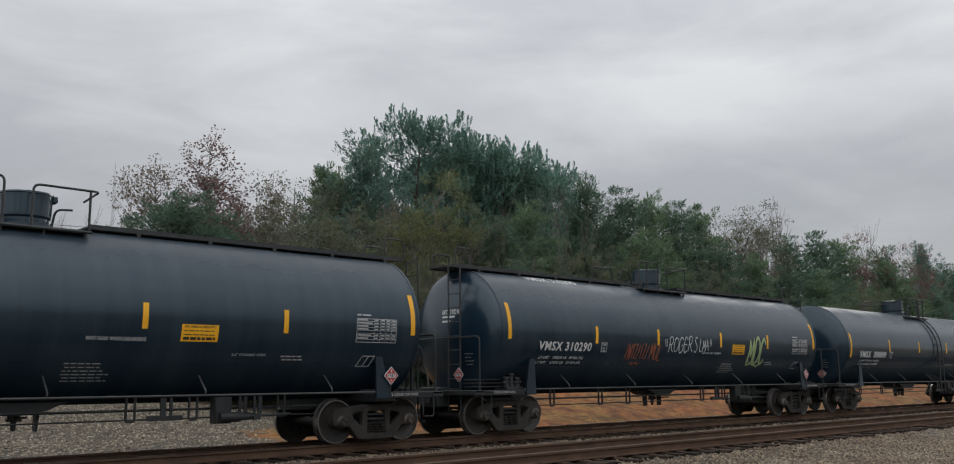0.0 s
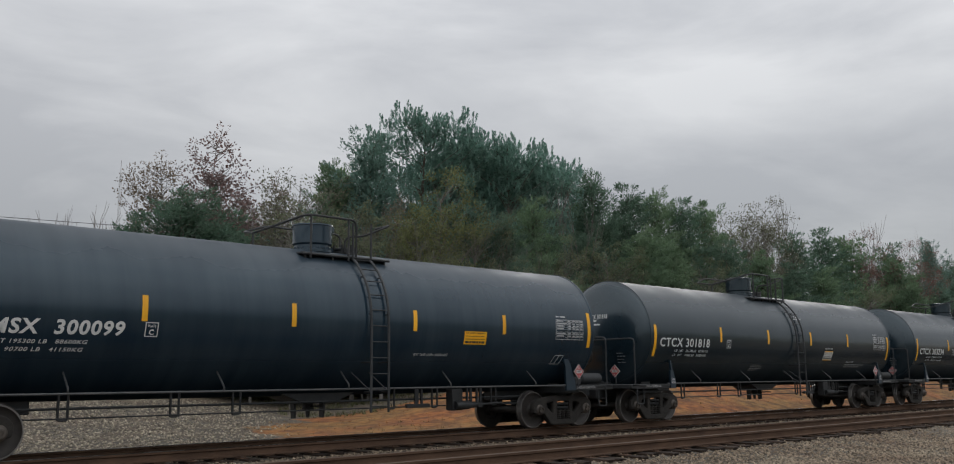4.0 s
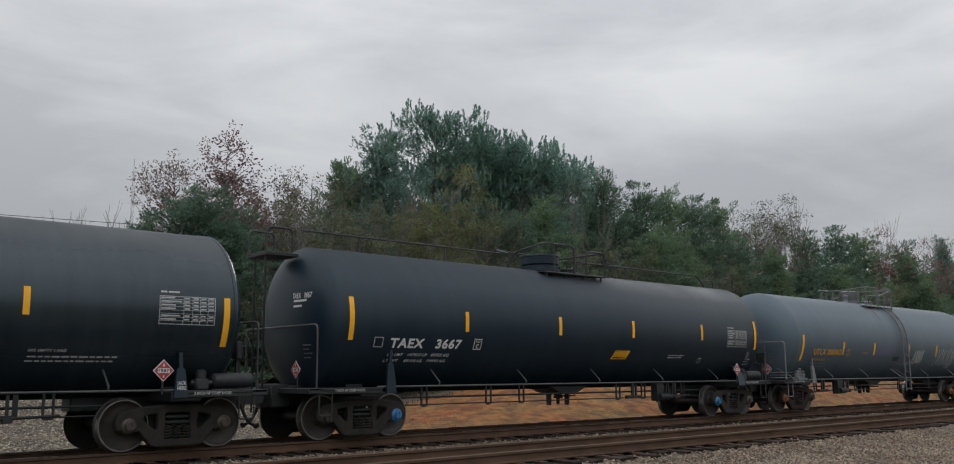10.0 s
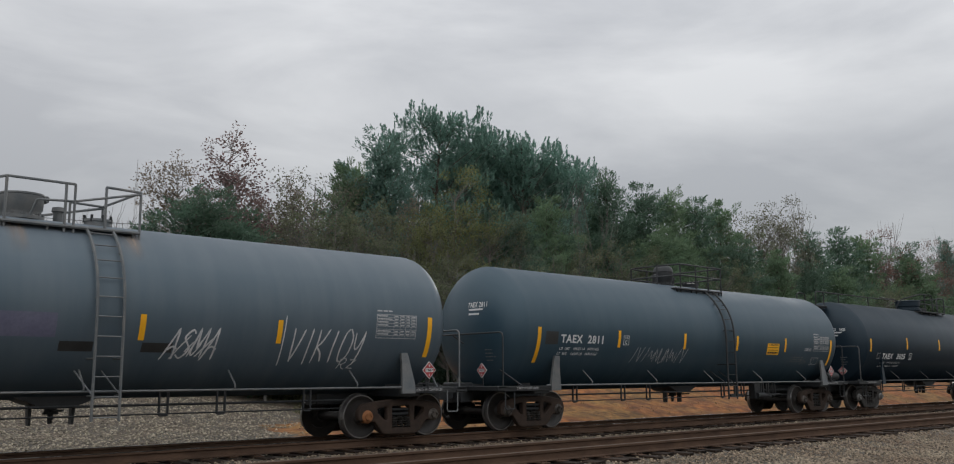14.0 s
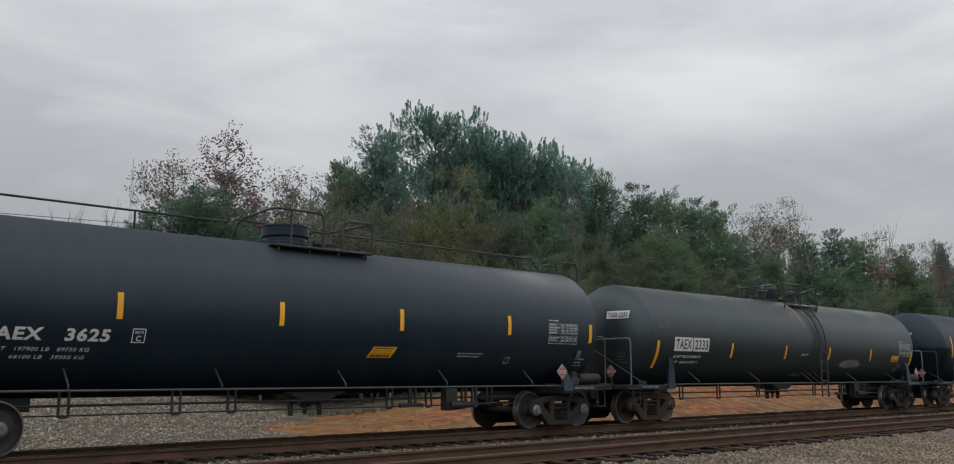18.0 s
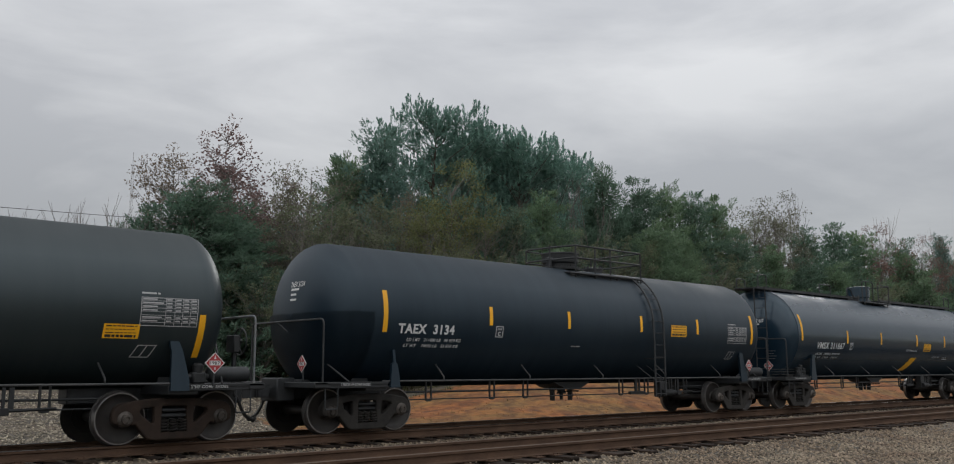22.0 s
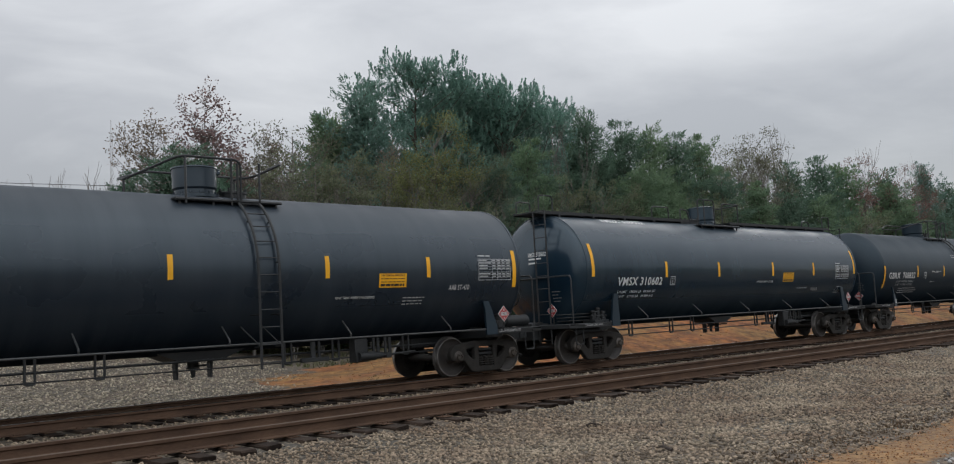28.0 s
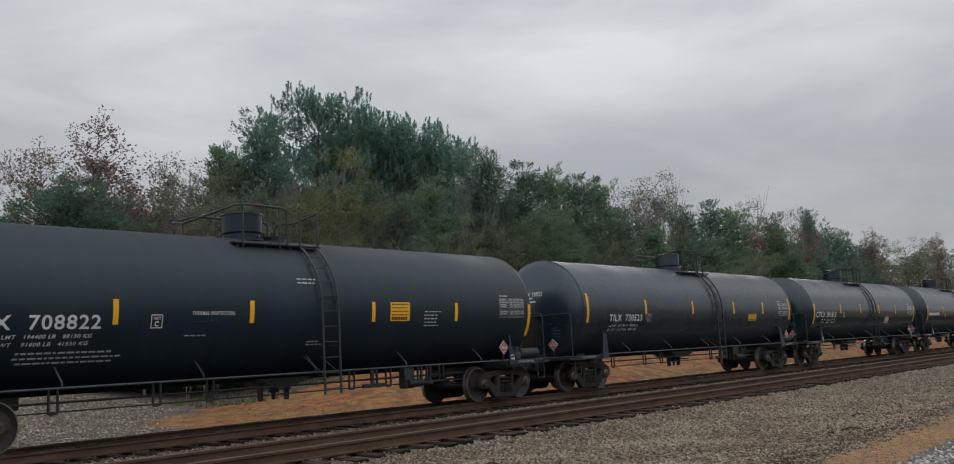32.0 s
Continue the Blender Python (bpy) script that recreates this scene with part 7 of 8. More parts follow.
def brush(rng, base, axis, tall, radius, n, width, tip=0.5):
    """One bottle-brush candle: needles along a stem, lit as a round upright club."""
    f = (np.arange(n) + rng.random(n)) / n
    out = units(rng, n)
    out -= axis * (out @ axis)[:, None]
    out = normed(out)
    swell = np.where(f < 0.25, 0.55 + 1.8 * f, 1.0) * np.where(f > 0.75, 1.0 - tip * (f - 0.75) / 0.25, 1.0)
    a = normed(axis * (1.1 + 1.4 * f)[:, None] + out)
    c = base + axis * (tall * f * 0.86)[:, None]
    return [c, a, normed(out + np.array([0, 0, 0.45]) + axis * 0.3), radius * swell * rng.uniform(1.3, 1.8, n), np.full(n, width) * rng.uniform(0.7, 1.3, n)]


def puff(rng, c, r, n, length, width, up=0.5):
    """A loose round clump of needles or leaves, lit as a soft ball."""
    d = units(rng, n)
    q = rng.random(n) ** 0.45
    a = normed(d * 0.7 + units(rng, n) * 0.8 + np.array([0, 0, 0.25]))
    return [np.asarray(c) + d * q[:, None] * np.asarray(r), a, normed(d + np.array([0, 0, up]) + 0.25 * units(rng, n)), length * rng.uniform(0.7, 1.2, n), width * rng.uniform(0.7, 1.3, n)]


def candle_pine(seed, lobes, leaf):
    """Tall pine whose limbs end in upright candles."""
    rng, rnd = np.random.default_rng(seed), random.Random(seed)
    groups, ends = [], []
    for x, y, z, a, b, q in lobes:
        for k in range(int(9 * a * b)):
            d = units(rng, 1)[0]
            d[2] = abs(d[2]) * 1.1 - 0.35
            p = np.array((x, y, z)) + d * np.array((a, b, q)) * rng.uniform(0.72, 1.0)
            ends.append(Vector(p))
            groups.append(puff(rng, p - np.array((0, 0, 0.12)), (0.26, 0.26, 0.16), 34, 0.20, 0.032, 0.1))
            for j in range(rng.integers(5, 9)):
                lean = d * np.array((1, 1, 0)) * 0.30 + units(rng, 1)[0] * 0.22
                axis = normed((np.array((0, 0, 1.0)) + lean)[None])[0]
                o = units(rng, 1)[0] * np.array((0.36, 0.36, 0.16))
                groups.append(brush(rng, p + o, axis, rng.uniform(0.26, 0.46), 0.088, 26, 0.034))
        groups.append(puff(rng, (x, y, z - 0.1), (a * 0.8, b * 0.8, q * 0.75), int(230 * a * b), 0.30, 0.060, 0.2))
    t = limbs_bm(rnd, 9.0, 0.15, ends[::2], 0.35, 0.3)
    return tree("pine_tree", t, joined(groups), leaf, None, True)


def conifer(seed, leaf, width, low=0.10, levels=15, needles=24, size=1.0, droop=0.12, name="pine_tree", ragged=0.2, power=0.72):
    """Evergreen with whorls of limbs whose tips turn up, each limb set with short needle sprays."""
    rng, rnd = np.random.default_rng(seed), random.Random(seed)
    groups, ends = [], []
    for k in range(levels):
        h = low + (0.985 - low) * (k + 0.5) / levels
        reach = width * (1.02 - h) ** power * (0.6 + 0.4 * min(1, (h - low + 0.12) * 5))
        for j in range(int(4.5 + 1.7 * reach)):
            az = rnd.uniform(0, math.tau)
            r = reach * rnd.uniform(1 - ragged * 1.6, 1 + ragged * 0.9)
            z0 = 10 * h + rnd.uniform(-0.3, 0.3)
            out = np.array((math.cos(az), math.sin(az), 0))
            rise = rnd.uniform(0.05, 0.5)
            n = max(2, int(r * 0.62 / 0.20 / size))
            for i in range(n):
                q = 0.38 + 0.62 * (i + rnd.random()) / n
                p = np.array((0, 0, z0)) + out * r * q + np.array((0, 0, r * (rise * q * q - droop * q)))
                big = 0.30 * size * (1.2 - 0.45 * q)
                o = units(rng, 1)[0] * np.array((0.24, 0.24, 0.10)) * (1.2 - q * 0.7)
                g = puff(rng, p + o, (big, big, big * 0.6), needles, 0.17 * size, 0.042 * size, 1.1)
                g[2] = normed(g[2] + out * 0.6)
                g[1] = normed(g[1] + out * 0.6 + np.array((0, 0, 0.5)))
                groups.append(g)
            tip = np.array((0, 0, z0)) + out * r + np.array((0, 0, r * (rise - droop)))
            for q in range(3):
                axis = normed((out * 0.75 + np.array((0, 0, 0.7)) + units(rng, 1)[0] * 0.3)[None])[0]
                groups.append(brush(rng, tip - axis * 0.12 + units(rng, 1)[0] * 0.10, axis, rnd.uniform(0.25, 0.45), 0.055, 12, 0.045))
            if j < 3:
                ends.append(Vector(tip * np.array((0.6, 0.6, 1))))
    for q in range(3):
        axis = normed((np.array((0, 0, 1.0)) + units(rng, 1)[0] * 0.2)[None])[0]
        groups.append(brush(rng, np.array((0, 0, 9.45)), axis, 0.55, 0.07, 20, 0.036))
    # the shaded inside, against the stem
    for k in range(24):
        h = low + (0.93 - low) * k / 24
        groups.append(puff(rng, (0, 0, 10 * h), (width * (1.02 - h) ** power * 0.62,) * 2 + (0.4,), 230 if size == 1 else 110, 0.26 * size, 0.085 * size, 0.5))
    t = limbs_bm(rnd, 9.3, 0.12, ends, low * 0.8, 0.1)
    return tree(name, t, joined(groups), leaf, None, True)


def stem_lobes(rnd, h, w, n, low=0.35, flat=0.75):
    """Lobes stacked into an uneven crown."""
    res = []
    for k in range(n):
        f = (k + 0.5) / n
        r = w * (0.35 + 0.65 * math.sin(math.pi * min(1, 0.25 + 0.75 * (1 - f)))) * 0.55
        a = rnd.uniform(0, 6.3)
        off = w * 0.32 * (1 - 0.6 * f)
        res.append((off * math.cos(a), off * math.sin(a), h * (low + (0.93 - low) * f), r * rnd.uniform(0.8, 1.2), r * rnd.uniform(0.8, 1.2), h * 0.5 / n * rnd.uniform(0.9, 1.4) * flat * 2))
    return res


def leafy_tree(seed, lobes, leaf, clumps=110, per=44, clump=0.42, size=0.12, r0=0.13, bare=0.0):
    """Broad-leaved tree: limbs that carry soft clumps of small leaves."""
    rng, rnd = np.random.default_rng(seed), random.Random(seed)
    vol = np.array([l[3] * l[4] * l[5] for l in lobes])
    groups, ends = [], []
    for k in range(clumps):
        l = lobes[rng.choice(len(lobes), p=vol / vol.sum())]
        d = units(rng, 1)[0]
        q = 1 - 0.55 * rng.random() ** 1.5
        p = np.array(l[:3]) + d * np.array(l[3:]) * q
        ends.append(Vector(p))
        if rng.random() < bare:
            continue
        s = clump * rng.uniform(0.7, 1.25)
        g = puff(rng, p, (s, s, s * 0.8), per, size, size * 0.62, 0.45)
        g[2] = normed(g[2] + d * 0.5)
        groups.append(g)
    t = limbs_bm(rnd, 9.2, r0, ends, 0.15, 0.3, 5)
    return tree("deciduous_tree", t, joined(groups), leaf, TWIG)


def branching(rnd, bm, p, d, length, r, depth, spread):
    """A limb that curves upward and forks into thinner ones."""
    pts = [p]
    for k in range(3):
        d = (d + Vector((rnd.gauss(0, 0.10), rnd.gauss(0, 0.10), 0.05))).normalized()
        pts.append(pts[-1] + d * length / 3)
    tube(bm, pts, r, 6 if depth > 2 else 4 if depth > 0 else 3, depth > 2, r * 0.45)
    if depth == 0:
        return
    for k in range(5 if depth > 1 else 4):
        f = rnd.uniform(0.8, 2.8)
        q = pts[int(f)].lerp(pts[int(f) + 1], f - int(f)) if k else pts[-1]
        turn = Vector((rnd.gauss(0, 1), rnd.gauss(0, 1), rnd.gauss(0, 0.5))).normalized()
        e = (d + turn * spread * rnd.uniform(0.5, 1.1) * (1 if k else 0.4) + Vector((0, 0, 0.15))).normalized()
        branching(rnd, bm, q, e, length * rnd.uniform(0.5, 0.74) * (1 if k else 0.75), r * 0.56, depth - 1, spread)


def bare_tree(seed, stems, r0):
    """Leafless tree: a few ascending stems that fork into fine twigs."""
    rnd = random.Random(seed)
    bm = bmesh.new()
    for k in range(stems):
        a = math.tau * (k + rnd.random() * 0.6) / stems
        d = Vector((math.cos(a) * 0.34, math.sin(a) * 0.34, 1)).normalized()
        branching(rnd, bm, Vector((0.12 * math.cos(a), 0.12 * math.sin(a), 0)), d, rnd.uniform(3.4, 4.4), r0 * (1 if k == 0 else 0.8), 3, 0.60)
    # keep the crown rounded: shoots that run past its outline stay short
    for v in bm.verts:
        r = math.hypot(v.co.x, v.co.y)
        lim = 2.8 * math.sqrt(max(0.05, 1 - max(0.0, (v.co.z - 5.0) / 4.8) ** 2))
        k = (lim + (r - lim) * 0.12) / r if r > lim else 1.0
        v.co = Vector((v.co.x * k, v.co.y * k, v.co.z if v.co.z < 8.4 else 8.4 + (v.co.z - 8.4) * 0.4))
    return tree("bare_tree", bm, None, None, TWIG)


def planted(az, dist):
    x, y = dist * math.sin(radians(az)), dist * math.cos(radians(az))
    return x, y, float(ground_height(x, y)) - 0.1


def height_to(az, dist, elev):
    return EYE[2] + dist * math.tan(radians(elev)) / 1.0 - planted(az, dist)[2]


MODELS = {}


def model(kind, k):
    """Prototypes, each ten metres high; the first place takes the prototype itself."""
    key = (kind, k)
    if key in MODELS:
        return MODELS[key]
    rnd = random.Random(k * 17 + len(kind) * 131)
    if kind == "loblolly":
        lobes = [(-0.65, 0, 8.85, 0.85, 0.9, 0.6), (0.3, 0.1, 8.8, 0.9, 0.9, 0.6), (1.2, 0, 8.6, 0.85, 0.9, 0.6), (2.0, 0.1, 8.15, 0.7, 0.8, 0.6), (-1.45, 0.2, 8.1, 0.9, 1.0, 0.75), (1.75, -0.2, 7.8, 0.9, 1.0, 0.7), (0.2, 0.1, 7.9, 1.4, 1.2, 0.7), (-0.1, 0.5, 7.0, 1.5, 1.4, 0.8), (1.4, 0.2, 6.7, 1.1, 1.2, 0.7), (-1.0, -0.3, 6.4, 0.9, 1.1, 0.7), (0.2, -0.2, 5.6, 1.7, 1.4, 0.6), (0.0, 0.2, 4.6, 1.5, 1.3, 0.6)]
        if k == 1:
            lobes = [(x * 1.25, y, z * 0.99 - abs(x) * 0.18, a * 1.05, b, c) for x, y, z, a, b, c in lobes]
        ob = candle_pine(11 + k, lobes, LEAF["pine"])
    elif kind == "cedar":
        ob = conifer(31 + k, LEAF["cedar"], 4.0, 0.03, 15 if k < 2 else 11, 32 if k < 2 else 24, 1.0 if k < 2 else 1.5, 0.10, "cedar_tree", 0.20, 0.60)
    elif kind == "scrub":
        ob = conifer(51 + k, LEAF["scrub_pine"], 3.9, 0.06, 15 if k < 2 else 11, 32 if k < 2 else 24, 1.0 if k < 2 else 1.5, 0.05, "pine_tree", 0.26, 0.58)
    elif kind == "spire":
        ob = conifer(61 + k, LEAF["spire"], 3.6, 0.22, 14, 24, 1.0, -0.25, "pine_tree", 0.32, 0.62)
    elif kind == "bare":
        ob = bare_tree(71 + k, 3 if k < 2 else 2, 0.075 if k < 2 else 0.036)
    elif kind == "thicket":
        ob = leafy_tree(181 + k, stem_lobes(rnd, 10, 9.0, 5, 0.02, 1.0), LEAF["cedar"], 80, 50, 1.6, 0.34, 0.10)
        ob.name = "shrub"
    elif kind == "weed":
        ob = leafy_tree(81 + k, stem_lobes(rnd, 10, 9.0, 4, 0.1, 1.0), LEAF["weed"], 60, 50, 1.6, 0.30, 0.10)
        ob.name = "shrub"
    elif kind in ("red", "brown"):
        lobes = [(0.1, 0, 8.3, 0.75, 0.75, 1.5), (-0.7, 0.2, 6.9, 0.9, 0.9, 1.5), (0.8, -0.2, 6.7, 0.95, 0.95, 1.6), (0.0, 0.0, 4.8, 1.6, 1.5, 1.9)]
        if k or kind == "brown":
            lobes = [(-0.2, 0, 8.2, 0.9, 0.9, 1.5), (0.8, 0.3, 7.6, 0.8, 0.9, 1.5), (-1.0, -0.2, 6.6, 0.9, 0.9, 1.6), (0.2, 0.0, 4.8, 1.7, 1.5, 1.9)]
        ob = leafy_tree(91 + k * 3 + len(kind), lobes, LEAF[kind], 380, 26, 0.30, 0.105, 0.050, 0.15)
    else:
        lobes = stem_lobes(rnd, 10, 3.8 if kind == "yellow" else 5.0, 7, 0.22, 0.9)
        ob = leafy_tree(91 + k * 3 + len(kind), lobes, LEAF[kind], 170, 64 if kind != "sage" else 44, 0.46, 0.11, 0.12, 0.08)
    # scale to ten metres exactly
    tops = sorted(v.co.z for o in ob.children for v in o.data.vertices)
    for o in ob.children:
        o.data.transform(Matrix.Scale(10.0 / tops[int(len(tops) * 0.9995) - 1], 4))
    MODELS[key] = ob
    return ob


WORDS = {"loblolly": "tall pine with dense blue-green needle candles", "cedar": "dark green bushy evergreen tree", "scrub": "olive green ragged pine tree", "spire": "dark blue-green pine with upturned limb tips",
         "bare": "bare grey-brown tree without leaves",
         "russet": "dull russet tree with dense dry leaves", "red": "thin tree with sparse red-brown leaves", "brown": "thin tree with dry brown autumn leaves", "olive": "dull olive-green tree in autumn leaf", "yellow": "yellow-green tree in early autumn leaf", "sage": "grey-green tree with thin foliage",
         "thicket": "dark green thicket behind the clay bank",
         "weed": "weedy green shrub on rough ground"}
USED = set()


def grow(kind, k, az, dist, elev, wide=1.0, spin=0.0, sink=0.0):
    """A tree whose top stands at that elevation as seen from the camera's place."""
    ob = model(kind, k)
    x, y, z = planted(az, dist)
    s = height_to(az, dist, elev) / 10.0
    m = pose(x, y, z - sink, 0, 0, spin) @ Matrix.Diagonal((s * wide, s * wide, s, 1))
    if (kind, k) in USED:
        t = copy_thing(ob, m @ Matrix.Diagonal([1 / v for v in ob.scale] + [1]))
    else:
        USED.add((kind, k))
        ob.matrix_basis = m
        t = ob
    return tagged(t, WORDS[kind], "shrub" if kind in ("weed", "thicket") else "tree", "trees of the wood behind the tracks")


TREES = [
    # the wood's dark inside, behind the front row
    ("scrub", 0, 30.5, 88, 9.4, 1.5), ("cedar", 1, 34.0, 86, 10.4, 1.5), ("scrub", 0, 37.0, 85, 10.6, 1.5), ("cedar", 1, 40.5, 84, 11.0, 1.5), ("scrub", 0, 44.0, 85, 11.0, 1.5), ("cedar", 1, 47.5, 86, 10.2, 1.5), ("scrub", 0, 51.0, 92, 9.4, 1.5), ("cedar", 1, 54.5, 100, 8.2, 1.5), ("scrub", 0, 58.0, 108, 7.2, 1.5), ("cedar", 1, 61.5, 116, 6.1, 1.5), ("scrub", 0, 65.2, 128, 5.9, 1.5), ("cedar", 1, 68.6, 138, 5.4, 1.5), ("scrub", 0, 72.0, 185, 4.8, 1.5), ("cedar", 1, 75.2, 205, 4.4, 1.6), ("scrub", 0, 78.4, 235, 4.2, 1.6),
    # bare scrub at the open end
    ("bare", 0, 15.4, 46, 8.9, 1.0), ("bare", 1, 17.4, 44, 9.6, 1.0), ("bare", 0, 19.2, 48, 9.4, 0.9), ("bare", 1, 21.0, 46, 10.4, 0.8), ("bare", 1, 16.3, 56, 8.0, 1.2), ("bare", 0, 18.4, 58, 8.2, 1.2), ("bare", 0, 12.5, 55, 8.2, 1.2), ("bare", 1, 9.5, 52, 8.0, 1.2),
    # red tree and the evergreens at its foot
    ("red", 0, 27.1, 50, 15.3, 1.2), ("brown", 0, 24.0, 51, 13.4, 1.0), ("red", 1, 28.9, 53, 11.4, 0.9), ("cedar", 0, 25.2, 44, 11.4, 1.55), ("cedar", 1, 27.7, 45, 10.2, 1.4), ("cedar", 1, 22.6, 45, 9.6, 1.1), ("cedar", 0, 28.4, 47, 9.0, 1.0),
    ("sage", 0, 32.2, 51, 13.0, 1.05), ("brown", 1, 30.8, 53, 12.6, 0.55), ("scrub", 0, 34.3, 53, 13.6, 0.75), ("olive", 0, 33.6, 47, 11.0, 1.1), ("sage", 1, 31.2, 49, 10.0, 0.8),
    # the tall pines
    ("spire", 0, 36.6, 53, 15.5, 1.0), ("scrub", 1, 35.0, 56, 13.2, 0.8), ("loblolly", 0, 40.0, 57, 16.9, 0.88), ("loblolly", 1, 43.4, 59, 15.3, 0.80), ("loblolly", 1, 45.4, 58, 15.2, 0.85), ("loblolly", 0, 47.2, 60, 13.6, 0.72), ("loblolly", 1, 42.4, 64, 14.6, 0.9), ("spire", 0, 44.0, 66, 13.6, 0.9),
    ("yellow", 0, 41.0, 48, 13.2, 0.95), ("yellow", 1, 39.4, 47, 10.8, 0.75), ("brown", 0, 38.4, 48, 11.6, 0.5), ("sage", 1, 36.6, 47, 10.6, 0.7), ("olive", 1, 43.2, 49, 10.8, 0.8), ("olive", 0, 35.6, 46, 10.0, 1.0), ("cedar", 1, 45.2, 50, 10.2, 0.9), ("scrub", 1, 46.8, 52, 11.2, 0.85),
    ("bare", 3, 48.6, 60, 13.4, 0.6), ("bare", 2, 48.0, 57, 12.4, 0.55), ("olive", 1, 48.8, 52, 8.8, 0.8),
    # thin bare stems among the undergrowth
    ("bare", 2, 31.9, 42, 10.2, 0.5), ("bare", 3, 36.4, 44, 11.0, 0.5), ("bare", 2, 39.9, 45, 9.4, 0.5), ("bare", 3, 46.2, 47, 9.6, 0.5), ("olive", 1, 40.6, 45, 8.6, 0.7), ("cedar", 0, 46.0, 46, 7.6, 0.8),
    # the wood going away along the line
    ("cedar", 0, 50.6, 66, 12.9, 0.80), ("spire", 0, 49.7, 69, 11.8, 0.8), ("cedar", 1, 52.8, 69, 11.9, 0.85), ("scrub", 0, 54.4, 72, 11.5, 0.85), ("cedar", 0, 56.0, 74, 10.9, 0.85), ("scrub", 1, 57.4, 78, 10.5, 0.85), ("sage", 0, 59.6, 82, 10.3, 0.95), ("sage", 1, 60.8, 84, 9.4, 0.8), ("bare", 1, 61.6, 90, 10.4, 0.55),
    ("olive", 0, 58.4, 80, 9.4, 0.9), ("cedar", 1, 62.4, 88, 8.3, 1.0), ("cedar", 0, 64.0, 94, 8.6, 0.9), ("scrub", 1, 65.3, 100, 8.0, 1.0), ("russet", 0, 66.4, 104, 8.2, 0.9), ("bare", 0, 67.0, 108, 8.8, 0.7), ("cedar", 0, 67.6, 112, 7.4, 1.0), ("russet", 0, 69.0, 112, 7.6, 0.7), ("spire", 0, 69.6, 122, 7.6, 0.8), ("scrub", 1, 67.8, 104, 6.6, 1.1),
    ("cedar", 0, 71.4, 150, 6.0, 1.1), ("brown", 0, 73.0, 160, 6.0, 1.1), ("cedar", 1, 72.6, 165, 5.2, 1.2), ("olive", 0, 74.6, 175, 5.2, 1.2), ("brown", 1, 76.2, 190, 5.4, 1.1), ("cedar", 0, 77.8, 200, 5.0, 1.3), ("olive", 1, 79.6, 220, 4.8, 1.4), ("cedar", 1, 70.6, 140, 6.2, 1.1),
    # undergrowth in front and behind
    ("olive", 0, 51.4, 58, 8.2, 1.0), ("cedar", 1, 48.0, 54, 9.4, 1.0), ("scrub", 0, 53.6, 60, 9.2, 1.0), ("scrub", 1, 55.2, 64, 8.4, 1.0), ("cedar", 0, 58.6, 70, 8.2, 1.0), ("scrub", 1, 60.6, 74, 7.4, 1.0), ("olive", 0, 57.0, 66, 7.0, 1.1), ("cedar", 1, 62.4, 80, 6.6, 1.1), ("scrub", 0, 64.0, 86, 6.2, 1.2), ("olive", 1, 66.4, 92, 5.4, 1.2), ("scrub", 1, 68.6, 100, 5.2, 1.2), ("cedar", 0, 70.0, 112, 4.8, 1.2),
    ("cedar", 1, 43.0, 56, 10.2, 1.1), ("scrub", 1, 41.4, 62, 12.0, 1.2), ("olive", 1, 33.0, 44, 7.4, 1.1), ("olive", 0, 37.4, 43, 7.2, 1.2), ("olive", 1, 41.2, 44, 7.2, 1.2), ("olive", 0, 44.8, 46, 7.4, 1.2), ("olive", 1, 48.2, 48, 6.6, 1.2), ("olive", 0, 29.6, 43, 6.6, 1.1), ("olive", 1, 26.2, 42, 6.4, 1.0),
    ("scrub", 1, 49.6, 68, 10.6, 1.0), ("cedar", 0, 51.8, 74, 10.0, 1.0), ("cedar", 1, 35.6, 60, 12.0, 1.0), ("scrub", 0, 31.6, 58, 9.6, 1.0),
]
for i, (kind, k, az, dist, elev, wide) in enumerate(TREES):
    if kind in ("cedar", "scrub") and dist > 80:
        k += 2
    grow(kind, k, az, dist, elev, wide, (i * 67) % 360 if kind != "loblolly" else -az)
rnd = random.Random(5)
for i in range(26):
    az = 8 + i * 2.0 + rnd.uniform(-0.6, 0.6)
    dist = (41 + rnd.uniform(0, 6)) / max(0.5, math.cos(radians(az))) * (1.0 if az < 50 else 1.1)
    grow("weed", i % 2, az, dist, rnd.uniform(2.2, 4.4), 1.9, rnd.uniform(0, 360))
# dark undergrowth close behind the clay
for i in range(28):
    az = 35.5 + i * 1.2 + rnd.uniform(-0.4, 0.4)
    dist = (36.5 + rnd.uniform(0, 3)) / math.cos(radians(az))
    grow("thicket", i % 2, az, dist, rnd.uniform(1.2, 3.2), 1.6, rnd.uniform(0, 360))

